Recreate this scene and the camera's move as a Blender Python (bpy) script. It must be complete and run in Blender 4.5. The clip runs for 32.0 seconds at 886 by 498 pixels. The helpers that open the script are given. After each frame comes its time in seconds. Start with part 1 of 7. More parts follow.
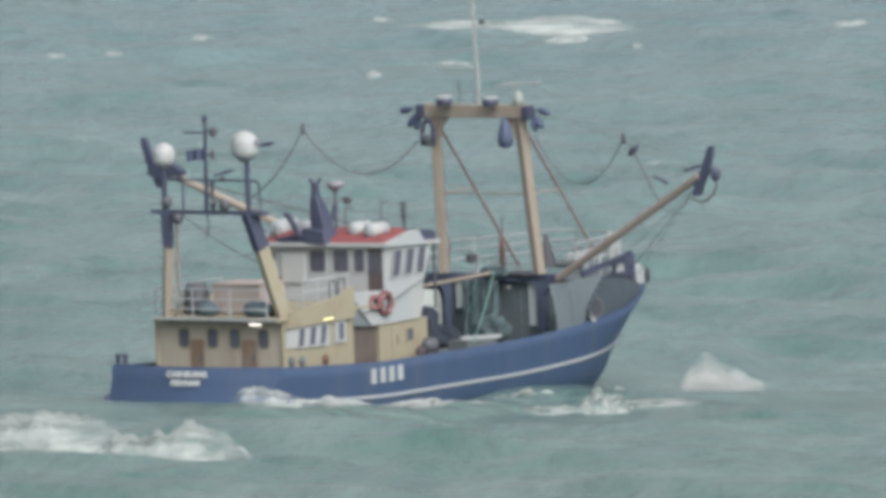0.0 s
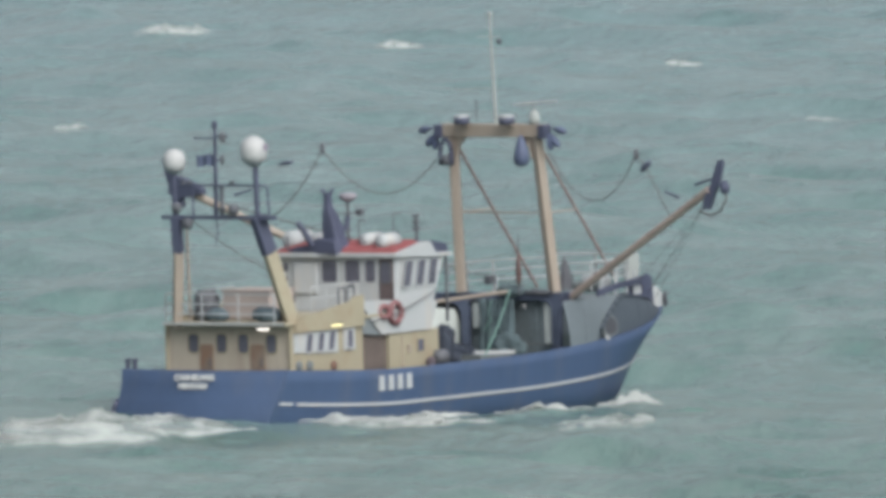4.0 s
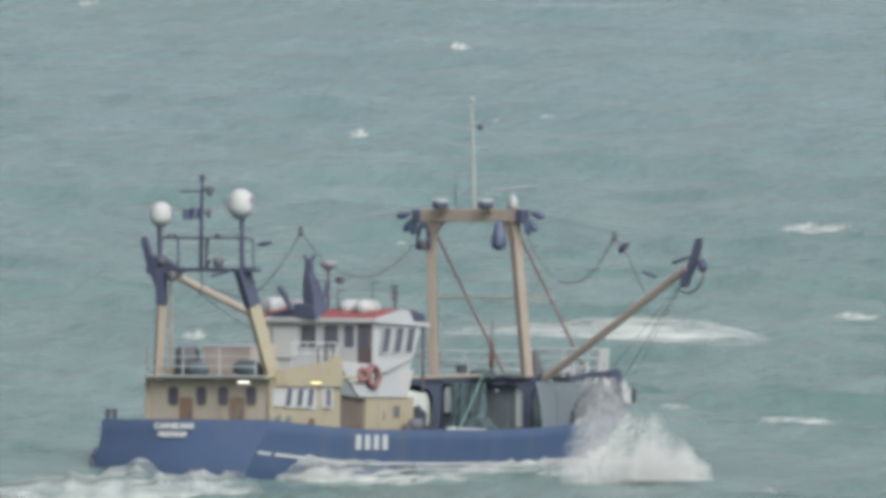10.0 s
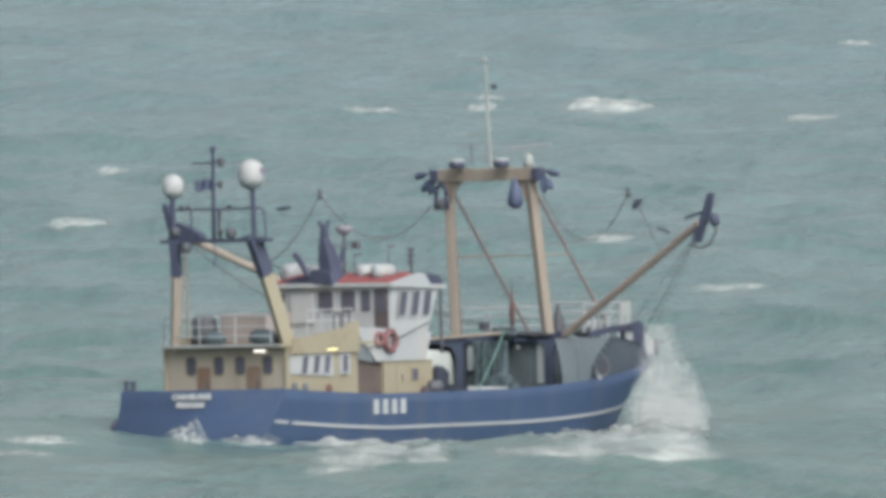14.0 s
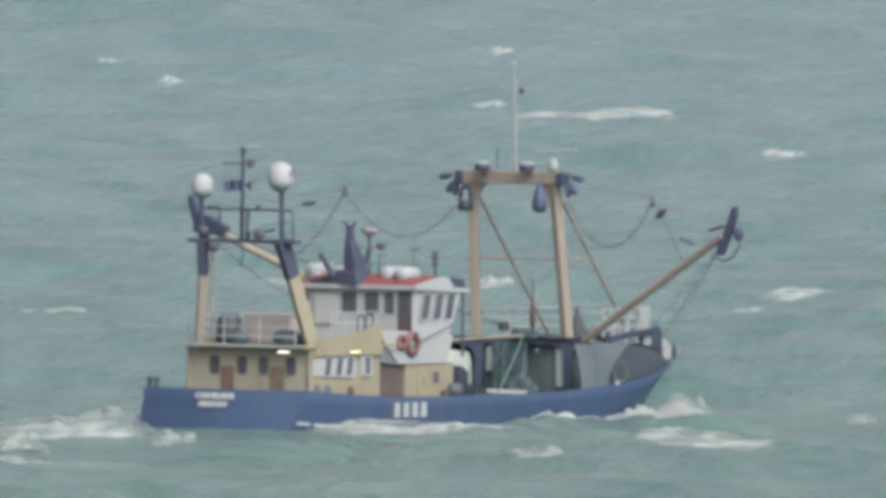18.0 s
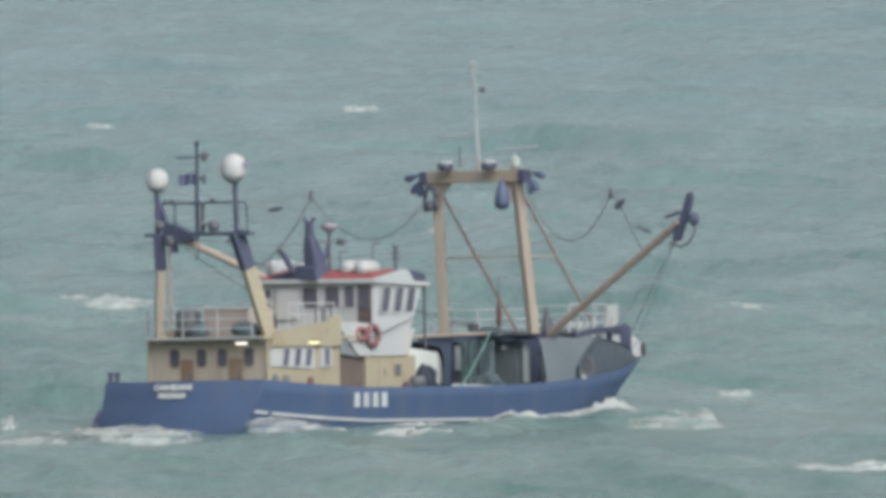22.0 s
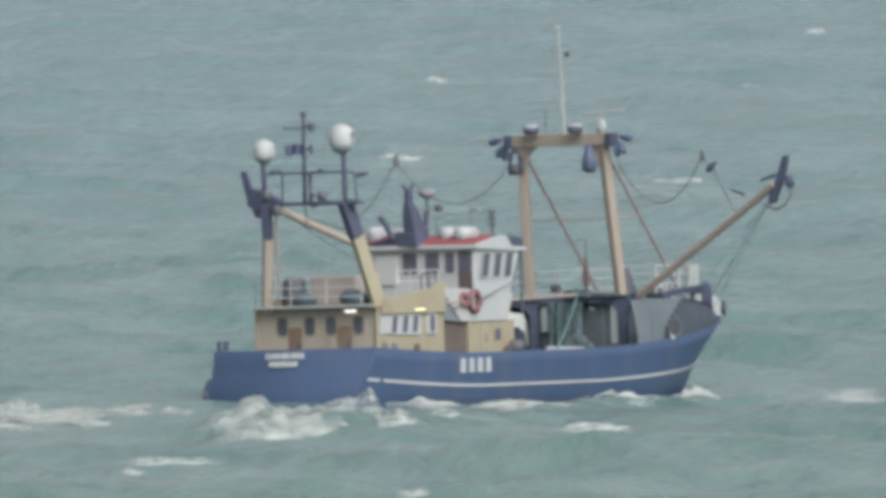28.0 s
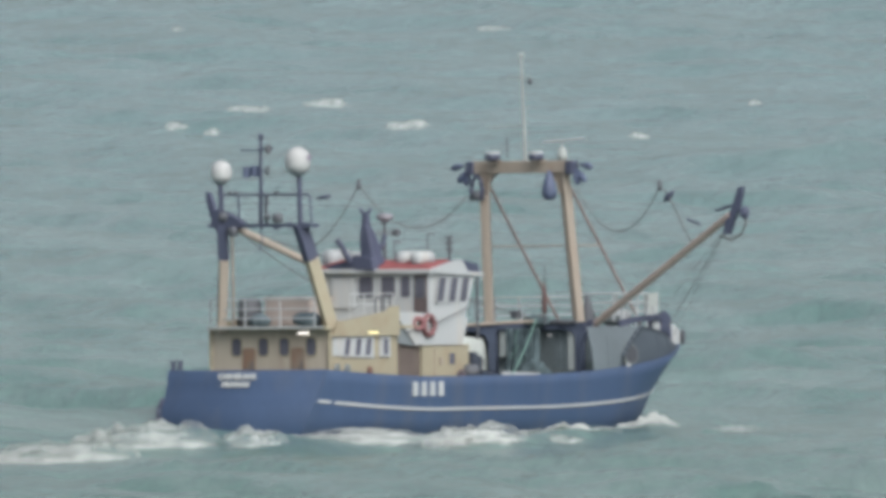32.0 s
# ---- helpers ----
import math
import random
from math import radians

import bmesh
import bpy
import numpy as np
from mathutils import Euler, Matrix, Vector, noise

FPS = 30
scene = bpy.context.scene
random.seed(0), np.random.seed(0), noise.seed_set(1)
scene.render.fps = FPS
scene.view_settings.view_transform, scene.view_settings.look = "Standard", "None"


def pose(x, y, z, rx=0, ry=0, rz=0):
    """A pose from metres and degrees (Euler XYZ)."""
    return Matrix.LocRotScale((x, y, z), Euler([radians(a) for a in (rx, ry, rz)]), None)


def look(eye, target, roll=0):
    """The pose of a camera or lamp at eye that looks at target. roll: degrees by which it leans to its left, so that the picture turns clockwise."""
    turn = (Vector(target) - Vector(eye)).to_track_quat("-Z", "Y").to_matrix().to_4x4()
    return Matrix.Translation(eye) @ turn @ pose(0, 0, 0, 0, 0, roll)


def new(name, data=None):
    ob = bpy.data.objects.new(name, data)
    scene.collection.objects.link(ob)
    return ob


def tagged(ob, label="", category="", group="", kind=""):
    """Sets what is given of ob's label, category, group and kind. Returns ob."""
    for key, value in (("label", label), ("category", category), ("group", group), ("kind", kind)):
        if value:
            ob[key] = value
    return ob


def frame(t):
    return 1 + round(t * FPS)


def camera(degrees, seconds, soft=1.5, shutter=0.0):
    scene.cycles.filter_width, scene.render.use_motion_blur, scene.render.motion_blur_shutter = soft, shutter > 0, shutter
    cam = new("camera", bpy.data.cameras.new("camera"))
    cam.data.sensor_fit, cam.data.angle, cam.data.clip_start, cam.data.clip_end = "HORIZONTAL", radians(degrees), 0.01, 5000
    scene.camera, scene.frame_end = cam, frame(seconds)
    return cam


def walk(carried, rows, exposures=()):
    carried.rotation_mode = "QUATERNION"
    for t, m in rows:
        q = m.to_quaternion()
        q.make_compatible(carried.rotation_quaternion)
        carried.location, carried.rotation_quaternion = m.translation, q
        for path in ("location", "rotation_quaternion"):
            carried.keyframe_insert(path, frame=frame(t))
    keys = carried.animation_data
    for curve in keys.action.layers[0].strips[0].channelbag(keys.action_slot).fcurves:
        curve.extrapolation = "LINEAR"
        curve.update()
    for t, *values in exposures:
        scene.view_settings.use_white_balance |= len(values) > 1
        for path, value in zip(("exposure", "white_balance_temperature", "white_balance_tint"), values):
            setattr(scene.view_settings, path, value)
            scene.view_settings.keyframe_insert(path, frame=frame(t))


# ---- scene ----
cam = camera(1.3611, 32.0, soft=4.6)
walk(cam, [
    (0.0, pose(0, 0, 46.1, 87.9802, 0, 0.6882)),
    (0.5, pose(0, 0, 46.1, 87.9898, 0, 0.6589)),
    (1.0, pose(0, 0, 46.1, 87.9972, 0, 0.6265)),
    (1.5, pose(0, 0, 46.1, 88.0028, 0, 0.5872)),
    (2.0, pose(0, 0, 46.1, 88.0063, 0, 0.5507)),
    (2.5, pose(0, 0, 46.1, 88.0021, 0, 0.5157)),
    (3.0, pose(0, 0, 46.1, 88.0004, 0, 0.4847)),
    (3.5, pose(0, 0, 46.1, 88.0097, 0, 0.4523)),
    (4.0, pose(0, 0, 46.1, 88.0172, 0, 0.4214)),
    (4.5, pose(0, 0, 46.1, 88.0221, 0, 0.3909)),
    (5.0, pose(0, 0, 46.1, 88.0255, 0, 0.3563)),
    (5.5, pose(0, 0, 46.1, 88.0285, 0, 0.3132)),
    (6.0, pose(0, 0, 46.1, 88.0318, 0, 0.2643)),
    (6.5, pose(0, 0, 46.1, 88.0279, 0, 0.2213)),
    (7.0, pose(0, 0, 46.1, 88.0275, 0, 0.2046)),
    (7.5, pose(0, 0, 46.1, 88.0546, 0, 0.1722)),
    (8.0, pose(0, 0, 46.1, 88.0856, 0, 0.1255)),
    (8.5, pose(0, 0, 46.1, 88.1309, 0, 0.0676)),
    (9.0, pose(0, 0, 46.1, 88.1356, 0, 0.0291)),
    (9.5, pose(0, 0, 46.1, 88.1300, 0, -0.0030)),
    (10.0, pose(0, 0, 46.1, 88.1319, 0, -0.0229)),
    (10.5, pose(0, 0, 46.1, 88.1332, 0, -0.0503)),
    (11.0, pose(0, 0, 46.1, 88.1290, 0, -0.0742)),
    (11.5, pose(0, 0, 46.1, 88.1225, 0, -0.1040)),
    (12.0, pose(0, 0, 46.1, 88.1103, 0, -0.1348)),
    (12.5, pose(0, 0, 46.1, 88.0913, 0, -0.1627)),
    (13.0, pose(0, 0, 46.1, 88.0836, 0, -0.1973)),
    (13.5, pose(0, 0, 46.1, 88.0845, 0, -0.2326)),
    (14.0, pose(0, 0, 46.1, 88.0901, 0, -0.2624)),
    (14.5, pose(0, 0, 46.1, 88.0887, 0, -0.2899)),
    (15.0, pose(0, 0, 46.1, 88.0894, 0, -0.3181)),
    (15.5, pose(0, 0, 46.1, 88.0927, 0, -0.3480)),
    (16.0, pose(0, 0, 46.1, 88.0966, 0, -0.3799)),
    (16.5, pose(0, 0, 46.1, 88.0987, 0, -0.4142)),
    (17.0, pose(0, 0, 46.1, 88.0992, 0, -0.4498)),
    (17.5, pose(0, 0, 46.1, 88.1001, 0, -0.4760)),
    (18.0, pose(0, 0, 46.1, 88.1028, 0, -0.4953)),
    (18.5, pose(0, 0, 46.1, 88.1138, 0, -0.5201)),
    (19.0, pose(0, 0, 46.1, 88.1205, 0, -0.5475)),
    (19.5, pose(0, 0, 46.1, 88.1139, 0, -0.5879)),
    (20.0, pose(0, 0, 46.1, 88.1092, 0, -0.6393)),
    (20.5, pose(0, 0, 46.1, 88.1082, 0, -0.6909)),
    (21.0, pose(0, 0, 46.1, 88.1095, 0, -0.7334)),
    (21.5, pose(0, 0, 46.1, 88.1040, 0, -0.7735)),
    (22.0, pose(0, 0, 46.1, 88.0973, 0, -0.8183)),
    (22.5, pose(0, 0, 46.1, 88.0862, 0, -0.8474)),
    (23.0, pose(0, 0, 46.1, 88.0729, 0, -0.8678)),
    (23.5, pose(0, 0, 46.1, 88.1961, 0, -0.8921)),
    (24.0, pose(0, 0, 46.1, 88.2093, 0, -0.9065)),
    (24.5, pose(0, 0, 46.1, 88.2104, 0, -0.9170)),
    (25.0, pose(0, 0, 46.1, 88.2038, 0, -0.9278)),
    (25.5, pose(0, 0, 46.1, 88.2004, 0, -0.9341)),
    (26.0, pose(0, 0, 46.1, 88.1959, 0, -0.9343)),
    (26.5, pose(0, 0, 46.1, 88.1858, 0, -0.9322)),
    (27.0, pose(0, 0, 46.1, 88.1654, 0, -0.9421)),
    (27.5, pose(0, 0, 46.1, 88.1298, 0, -0.9781)),
    (28.0, pose(0, 0, 46.1, 88.0849, 0, -1.0319)),
    (28.5, pose(0, 0, 46.1, 88.0660, 0, -1.0854)),
    (29.0, pose(0, 0, 46.1, 88.0767, 0, -1.1397)),
    (29.5, pose(0, 0, 46.1, 88.0962, 0, -1.1892)),
    (30.0, pose(0, 0, 46.1, 88.1103, 0, -1.2347)),
    (30.5, pose(0, 0, 46.1, 88.1433, 0, -1.2748)),
    (31.0, pose(0, 0, 46.1, 88.1606, 0, -1.2978)),
    (31.5, pose(0, 0, 46.1, 88.1547, 0, -1.3251)),
    (32.0, pose(0, 0, 46.1, 88.1512, 0, -1.3596)),
])

# ---- light ----
world = bpy.data.worlds.new("overcast_sky")
scene.world = world
world.use_nodes = True
wn, wl = world.node_tree.nodes, world.node_tree.links
sky = wn.new("ShaderNodeTexSky")
sky.sky_type, sky.sun_disc = "NISHITA", False
sky.sun_elevation, sky.sun_rotation = radians(41.3), radians(151.4)
sky.air_density, sky.dust_density, sky.ozone_density = 1.0, 6.0, 1.0
grey = wn.new("ShaderNodeHueSaturation")
grey.inputs["Saturation"].default_value = 0.35
wl.new(sky.outputs[0], grey.inputs["Color"])
wl.new(grey.outputs[0], wn["Background"].inputs[0])
wn["Background"].inputs[1].default_value = 0.11
sun_lamp = bpy.data.lights.new("sun", "SUN")
sun_lamp.energy, sun_lamp.angle, sun_lamp.color = 1.0, radians(50), (1.0, 0.98, 0.95)
sun = new("sun", sun_lamp)
sun.matrix_basis = look((0, 0, 0), (-0.36, 0.66, -0.66))
scene.view_settings.exposure = 0.48

# ---- materials ----
def material(name, color, rough=0.6, metal=0.0, vary=0.12, scale=3.0, bump=0.0, stain=None, stain_amount=0.0, streak=False):
    """Paint or plain stuff with two scales of variation, and stains of another colour."""
    m = bpy.data.materials.new(name)
    m.use_nodes = True
    n, l = m.node_tree.nodes, m.node_tree.links
    b = n["Principled BSDF"]
    b.inputs["Metallic"].default_value = metal
    tex = n.new("ShaderNodeTexCoord")
    big, fine = n.new("ShaderNodeTexNoise"), n.new("ShaderNodeTexNoise")
    big.inputs["Scale"].default_value, fine.inputs["Scale"].default_value = scale * 0.35, scale * 5
    big.inputs["Detail"].default_value = 4
    src = tex.outputs["Object"]
    if streak:
        mp = n.new("ShaderNodeMapping")
        mp.inputs["Scale"].default_value = (1.0, 1.0, 0.18)
        l.new(src, mp.inputs[0])
        src = mp.outputs[0]
    l.new(src, big.inputs["Vector"])
    l.new(src, fine.inputs["Vector"])
    both = n.new("ShaderNodeMath")
    both.operation = "MULTIPLY_ADD"
    both.inputs[1].default_value = 0.35
    l.new(fine.outputs[0], both.inputs[0])
    l.new(big.outputs[0], both.inputs[2])
    ramp = n.new("ShaderNodeValToRGB")
    e = ramp.color_ramp.elements
    e[0].position, e[1].position = 0.4, 0.95
    e[0].color = (*[c * (1 - vary) for c in color], 1)
    e[1].color = (*[min(1, c * (1 + vary)) for c in color], 1)
    l.new(both.outputs[0], ramp.inputs[0])
    last = ramp.outputs[0]
    if stain:
        spots = n.new("ShaderNodeTexNoise")
        spots.inputs["Scale"].default_value, spots.inputs["Detail"].default_value = scale * 0.9, 6
        l.new(src, spots.inputs["Vector"])
        cut = n.new("ShaderNodeMapRange")
        cut.inputs[1].default_value, cut.inputs[2].default_value = 0.52, 0.72
        cut.inputs[3].default_value, cut.inputs[4].default_value = 0.0, stain_amount
        l.new(spots.outputs[0], cut.inputs[0])
        mix = n.new("ShaderNodeMix")
        mix.data_type = "RGBA"
        l.new(cut.outputs[0], mix.inputs[0])
        l.new(last, mix.inputs[6])
        mix.inputs[7].default_value = (*stain, 1)
        last = mix.outputs[2]
    l.new(last, b.inputs["Base Color"])
    rr = n.new("ShaderNodeMapRange")
    rr.inputs[3].default_value, rr.inputs[4].default_value = max(0.05, rough - 0.1), min(1, rough + 0.1)
    l.new(big.outputs[0], rr.inputs[0])
    l.new(rr.outputs[0], b.inputs["Roughness"])
    if bump:
        bp = n.new("ShaderNodeBump")
        bp.inputs["Strength"].default_value, bp.inputs["Distance"].default_value = bump, 0.02
        l.new(both.outputs[0], bp.inputs["Height"])
        l.new(bp.outputs[0], b.inputs["Normal"])
    return m


BLOCK_BLUE = material("block_blue", (0.075, 0.1, 0.175), 0.55, vary=0.2, scale=3)
RUST = (0.22, 0.1, 0.05)
HULL_BLUE = material("hull_blue", (0.047, 0.082, 0.16), 0.5, vary=0.14, scale=1.2, bump=0.15, stain=(0.085, 0.105, 0.15), stain_amount=0.5, streak=True)
# lighter copy of the navy paint; the portal's shade is offset in the colour
LIFTED_NAVY = material("portal_lifted_navy", (0.085, 0.11, 0.17), 0.7, vary=0.2, scale=2)
NAVY = material("navy_paint", (0.057, 0.068, 0.115), 0.65, vary=0.2, scale=2)
BOTTOM_RED = material("antifouling_red", (0.17, 0.085, 0.088), 0.7, vary=0.2, scale=2)
WHITE = material("white_paint", (0.39, 0.422, 0.446), 0.5, vary=0.06, scale=2, stain=(0.5, 0.45, 0.38), stain_amount=0.35, streak=True)
TAN = material("tan_paint", (0.318, 0.296, 0.222), 0.6, vary=0.07, scale=1.6, stain=(0.27, 0.19, 0.13), stain_amount=0.35)
AGED_TAN = material("weathered_tan_paint", (0.395, 0.368, 0.31), 0.7, vary=0.1, scale=1.6, stain=(0.2, 0.15, 0.12), stain_amount=0.5, streak=True)
BUFF = material("buff_mast_paint", (0.315, 0.277, 0.238), 0.55, vary=0.12, scale=2, stain=RUST, stain_amount=0.25, streak=True)
DULL_BROWN = material("dull_brown_float", (0.085, 0.07, 0.085), 0.8, vary=0.2, scale=5)
BRACE_BROWN = material("brace_brown", (0.25, 0.19, 0.182), 0.7, vary=0.15, scale=2)
BOOM = material("boom_paint", (0.43, 0.35, 0.315), 0.6, vary=0.12, scale=2, stain=RUST, stain_amount=0.15)
GREY = material("grey_plate", (0.17, 0.2, 0.22), 0.6, vary=0.14, scale=0.8, stain=(0.1, 0.115, 0.12), stain_amount=0.35)
DECK = material("deck_green_grey", (0.13, 0.15, 0.15), 0.8, vary=0.25, scale=2)
RED = material("roof_red", (0.24, 0.07, 0.075), 0.6, vary=0.15, scale=2)
BUOY_RED = material("lifebuoy_red", (0.2, 0.088, 0.096), 0.5, vary=0.15, scale=4)
RUBBER = material("dark_wet_net", (0.027, 0.037, 0.058), 0.8, vary=0.3, scale=5, bump=0.4)
BLACK = material("black_rubber", (0.058, 0.064, 0.08), 0.7, vary=0.3, scale=4)
STEEL = material("dark_steel", (0.105, 0.115, 0.135), 0.6, 0.2, vary=0.3, scale=4)
LETTER_WHITE = material("lettering_white", (0.5, 0.53, 0.54), 0.5, vary=0.06, scale=4)
NET = material("dark_green_net", (0.085, 0.125, 0.142), 0.9, vary=0.4, scale=7, bump=0.5)
ROPE_GREEN = material("green_rope", (0.16, 0.3, 0.27), 0.8, vary=0.2, scale=6)
ROPE = material("wire_rope", (0.1, 0.105, 0.11), 0.7, vary=0.2, scale=6)
CRATE = material("pinkish_crate", (0.4, 0.35, 0.33), 0.7, vary=0.12, scale=2)
TEAL = material("blue_tarpaulin", (0.095, 0.14, 0.17), 0.7, vary=0.2, scale=3)
WINDOW = material("dark_window_glass", (0.105, 0.11, 0.145), 0.15, vary=0.35, scale=1)


def glow_material(name, color, strength):
    m = bpy.data.materials.new(name)
    m.use_nodes = True
    b = m.node_tree.nodes["Principled BSDF"]
    b.inputs["Base Color"].default_value = (*color, 1)
    b.inputs["Emission Color"].default_value = (*color, 1)
    b.inputs["Emission Strength"].default_value = strength
    return m


LAMP_WHITE = glow_material("white_strip_lamp", (1.0, 0.95, 0.9), 1.6)
LAMP_YELLOW = glow_material("yellow_strip_lamp", (1.0, 0.9, 0.45), 1.0)


def water_material():
    """Grey-green water, greener near the shore; distance haze is painted in as greyer colour."""
    m = bpy.data.materials.new("sea_water")
    m.use_nodes = True
    n, l = m.node_tree.nodes, m.node_tree.links
    b = n["Principled BSDF"]
    tex, where = n.new("ShaderNodeTexCoord"), n.new("ShaderNodeNewGeometry")
    mp = n.new("ShaderNodeMapping")
    l.new(tex.outputs["Object"], mp.inputs[0])
    mp.inputs["Scale"].default_value = (1, 0.35, 1)
    a = n.new("ShaderNodeTexNoise")
    a.inputs["Scale"].default_value, a.inputs["Detail"].default_value = 0.16, 6
    a.inputs["Roughness"].default_value = 0.7
    l.new(mp.outputs[0], a.inputs["Vector"])

    def ramp(dark, light):
        r = n.new("ShaderNodeValToRGB")
        e = r.color_ramp.elements
        e[0].position, e[1].position = 0.36, 0.66
        e[0].color, e[1].color = (*dark, 1), (*light, 1)
        l.new(a.outputs[0], r.inputs[0])
        return r.outputs[0]

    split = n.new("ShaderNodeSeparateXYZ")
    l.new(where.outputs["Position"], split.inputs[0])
    # haze put into the base colour, growing with distance from the shore
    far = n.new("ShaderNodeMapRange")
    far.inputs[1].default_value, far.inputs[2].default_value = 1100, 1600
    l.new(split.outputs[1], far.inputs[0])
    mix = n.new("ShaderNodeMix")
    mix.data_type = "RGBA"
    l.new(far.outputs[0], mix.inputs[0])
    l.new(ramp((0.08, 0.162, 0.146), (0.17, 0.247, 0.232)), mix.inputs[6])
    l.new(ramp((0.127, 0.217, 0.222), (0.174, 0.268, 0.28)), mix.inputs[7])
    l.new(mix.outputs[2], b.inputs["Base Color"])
    b.inputs["Roughness"].default_value = 0.22
    b.inputs["IOR"].default_value = 1.33
    r1 = n.new("ShaderNodeTexNoise")
    r1.inputs["Scale"].default_value, r1.inputs["Detail"].default_value = 1.3, 6
    l.new(mp.outputs[0], r1.inputs["Vector"])
    bp = n.new("ShaderNodeBump")
    bp.inputs["Strength"].default_value, bp.inputs["Distance"].default_value = 0.5, 0.55
    l.new(r1.outputs[0], bp.inputs["Height"])
    l.new(bp.outputs[0], b.inputs["Normal"])
    return m


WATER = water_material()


def foam_material(name, stretch, thick, strength, crest=0.0):
    """White foam in ragged streaks, thinning out towards the ends; crest: how much thicker it lies on top."""
    m = bpy.data.materials.new(name)
    m.use_nodes = True
    n, l = m.node_tree.nodes, m.node_tree.links
    b = n["Principled BSDF"]
    b.inputs["Base Color"].default_value = (0.46, 0.5, 0.495, 1)
    b.inputs["Roughness"].default_value = 0.95
    tex, info = n.new("ShaderNodeTexCoord"), n.new("ShaderNodeObjectInfo")
    mp = n.new("ShaderNodeMapping")
    mp.inputs["Scale"].default_value = stretch
    l.new(tex.outputs["Object"], mp.inputs[0])
    off = n.new("ShaderNodeVectorMath")
    off.operation = "MULTIPLY_ADD"
    off.inputs[1].default_value = (1, 1, 1)
    l.new(mp.outputs[0], off.inputs[0])
    l.new(info.outputs["Random"], off.inputs[2])
    a = n.new("ShaderNodeTexNoise")
    a.inputs["Scale"].default_value, a.inputs["Detail"].default_value, a.inputs["Roughness"].default_value = 1.0, 4, 0.52
    a.inputs["Distortion"].default_value = 0.25
    l.new(off.outputs[0], a.inputs["Vector"])
    part_of = n.new("ShaderNodeSeparateXYZ")
    l.new(tex.outputs["Generated"], part_of.inputs[0])

    def math_node(kind, p, q):
        k = n.new("ShaderNodeMath")
        k.operation = kind
        for i, v in enumerate((p, q)):
            if isinstance(v, float):
                k.inputs[i].default_value = v
            else:
                l.new(v, k.inputs[i])
        return k.outputs[0]

    side = math_node("ABSOLUTE", math_node("SUBTRACT", part_of.outputs[0], 0.5), 0.0)
    ends = math_node("MULTIPLY", math_node("POWER", side, 3.0), -2.6)
    tops = math_node("MULTIPLY", part_of.outputs[2], crest)
    total = math_node("ADD", math_node("ADD", a.outputs[0], ends), math_node("ADD", tops, thick))
    cut = n.new("ShaderNodeMapRange")
    cut.inputs[1].default_value, cut.inputs[2].default_value = 0.36, 0.8
    cut.inputs[3].default_value, cut.inputs[4].default_value = 0.0, strength
    l.new(total, cut.inputs[0])
    l.new(cut.outputs[0], b.inputs["Alpha"])
    bp = n.new("ShaderNodeBump")
    bp.inputs["Strength"].default_value, bp.inputs["Distance"].default_value = 0.12, 0.05
    l.new(a.outputs[0], bp.inputs["Height"])
    l.new(bp.outputs[0], b.inputs["Normal"])
    return m


FOAM = foam_material("sea_foam", (5.0, 3.0, 3.0), 0.07, 0.9, 0.12)
WASH = foam_material("churned_foam", (4.0, 3.0, 3.0), 0.0, 0.88, 0.16)
HULL_FOAM = foam_material("hull_foam", (0.6, 1.0, 1.5), 0.12, 0.85, 0.14)
WAKE = foam_material("wake_foam", (0.55, 1.0, 1.5), 0.0, 0.85, 0.12)
MAST = material("mast_grey", (0.33, 0.365, 0.365), 0.6, vary=0.08, scale=2)
SHELTER = material("shelter_blue_grey", (0.165, 0.21, 0.235), 0.8, vary=0.3, scale=1.5, stain=(0.08, 0.12, 0.11), stain_amount=0.6)
# darker copy of the bow grey: the folded-in flare's shading is in the colour
BOW_DARK = material("bow_shaded_plate", (0.058, 0.077, 0.1), 0.65, vary=0.16, scale=0.6, stain=(0.065, 0.085, 0.1), stain_amount=0.5)
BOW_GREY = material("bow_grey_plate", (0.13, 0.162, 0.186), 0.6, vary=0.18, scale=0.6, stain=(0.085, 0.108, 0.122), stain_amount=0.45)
DARK_GREY = material("worn_dark_grey", (0.135, 0.16, 0.175), 0.7, vary=0.2, scale=1.5, stain=(0.17, 0.2, 0.22), stain_amount=0.5)
PALE_DOOR = material("pale_grey_door", (0.5, 0.56, 0.56), 0.7, vary=0.15, scale=3)
PALE_STEEL = material("pale_grey_steel", (0.14, 0.165, 0.175), 0.7, vary=0.15, scale=3)
SPRAY = material("spray_drops", (0.82, 0.84, 0.84), 0.8, vary=0.04)
GULL_GREY = material("gull_plumage", (0.2, 0.17, 0.15), 0.9, vary=0.3, scale=8)
GULL_PALE = material("gull_pale_plumage", (0.34, 0.31, 0.285), 0.9, vary=0.2, scale=8)


# ---- mesh helpers ----
def part(name, bm, mat, parent=None, label="", smooth=False, kind=""):
    """One mesh object from a bmesh, under a thing or a part."""
    me = bpy.data.meshes.new(name)
    bm.to_mesh(me)
    bm.free()
    me.materials.append(mat)
    if smooth:
        me.shade_smooth()
    ob = new(name, me)
    ob.parent = parent
    if label or kind:
        tagged(ob, label, kind=kind)
    return ob


aboard = []


def gear(name, bm, mat, label, category, smooth=False):
    """A loose thing that rides on the trawler, built in the trawler's space."""
    ob = tagged(part(name, bm, mat, None, "", smooth), label, category)
    aboard.append(ob)
    return ob


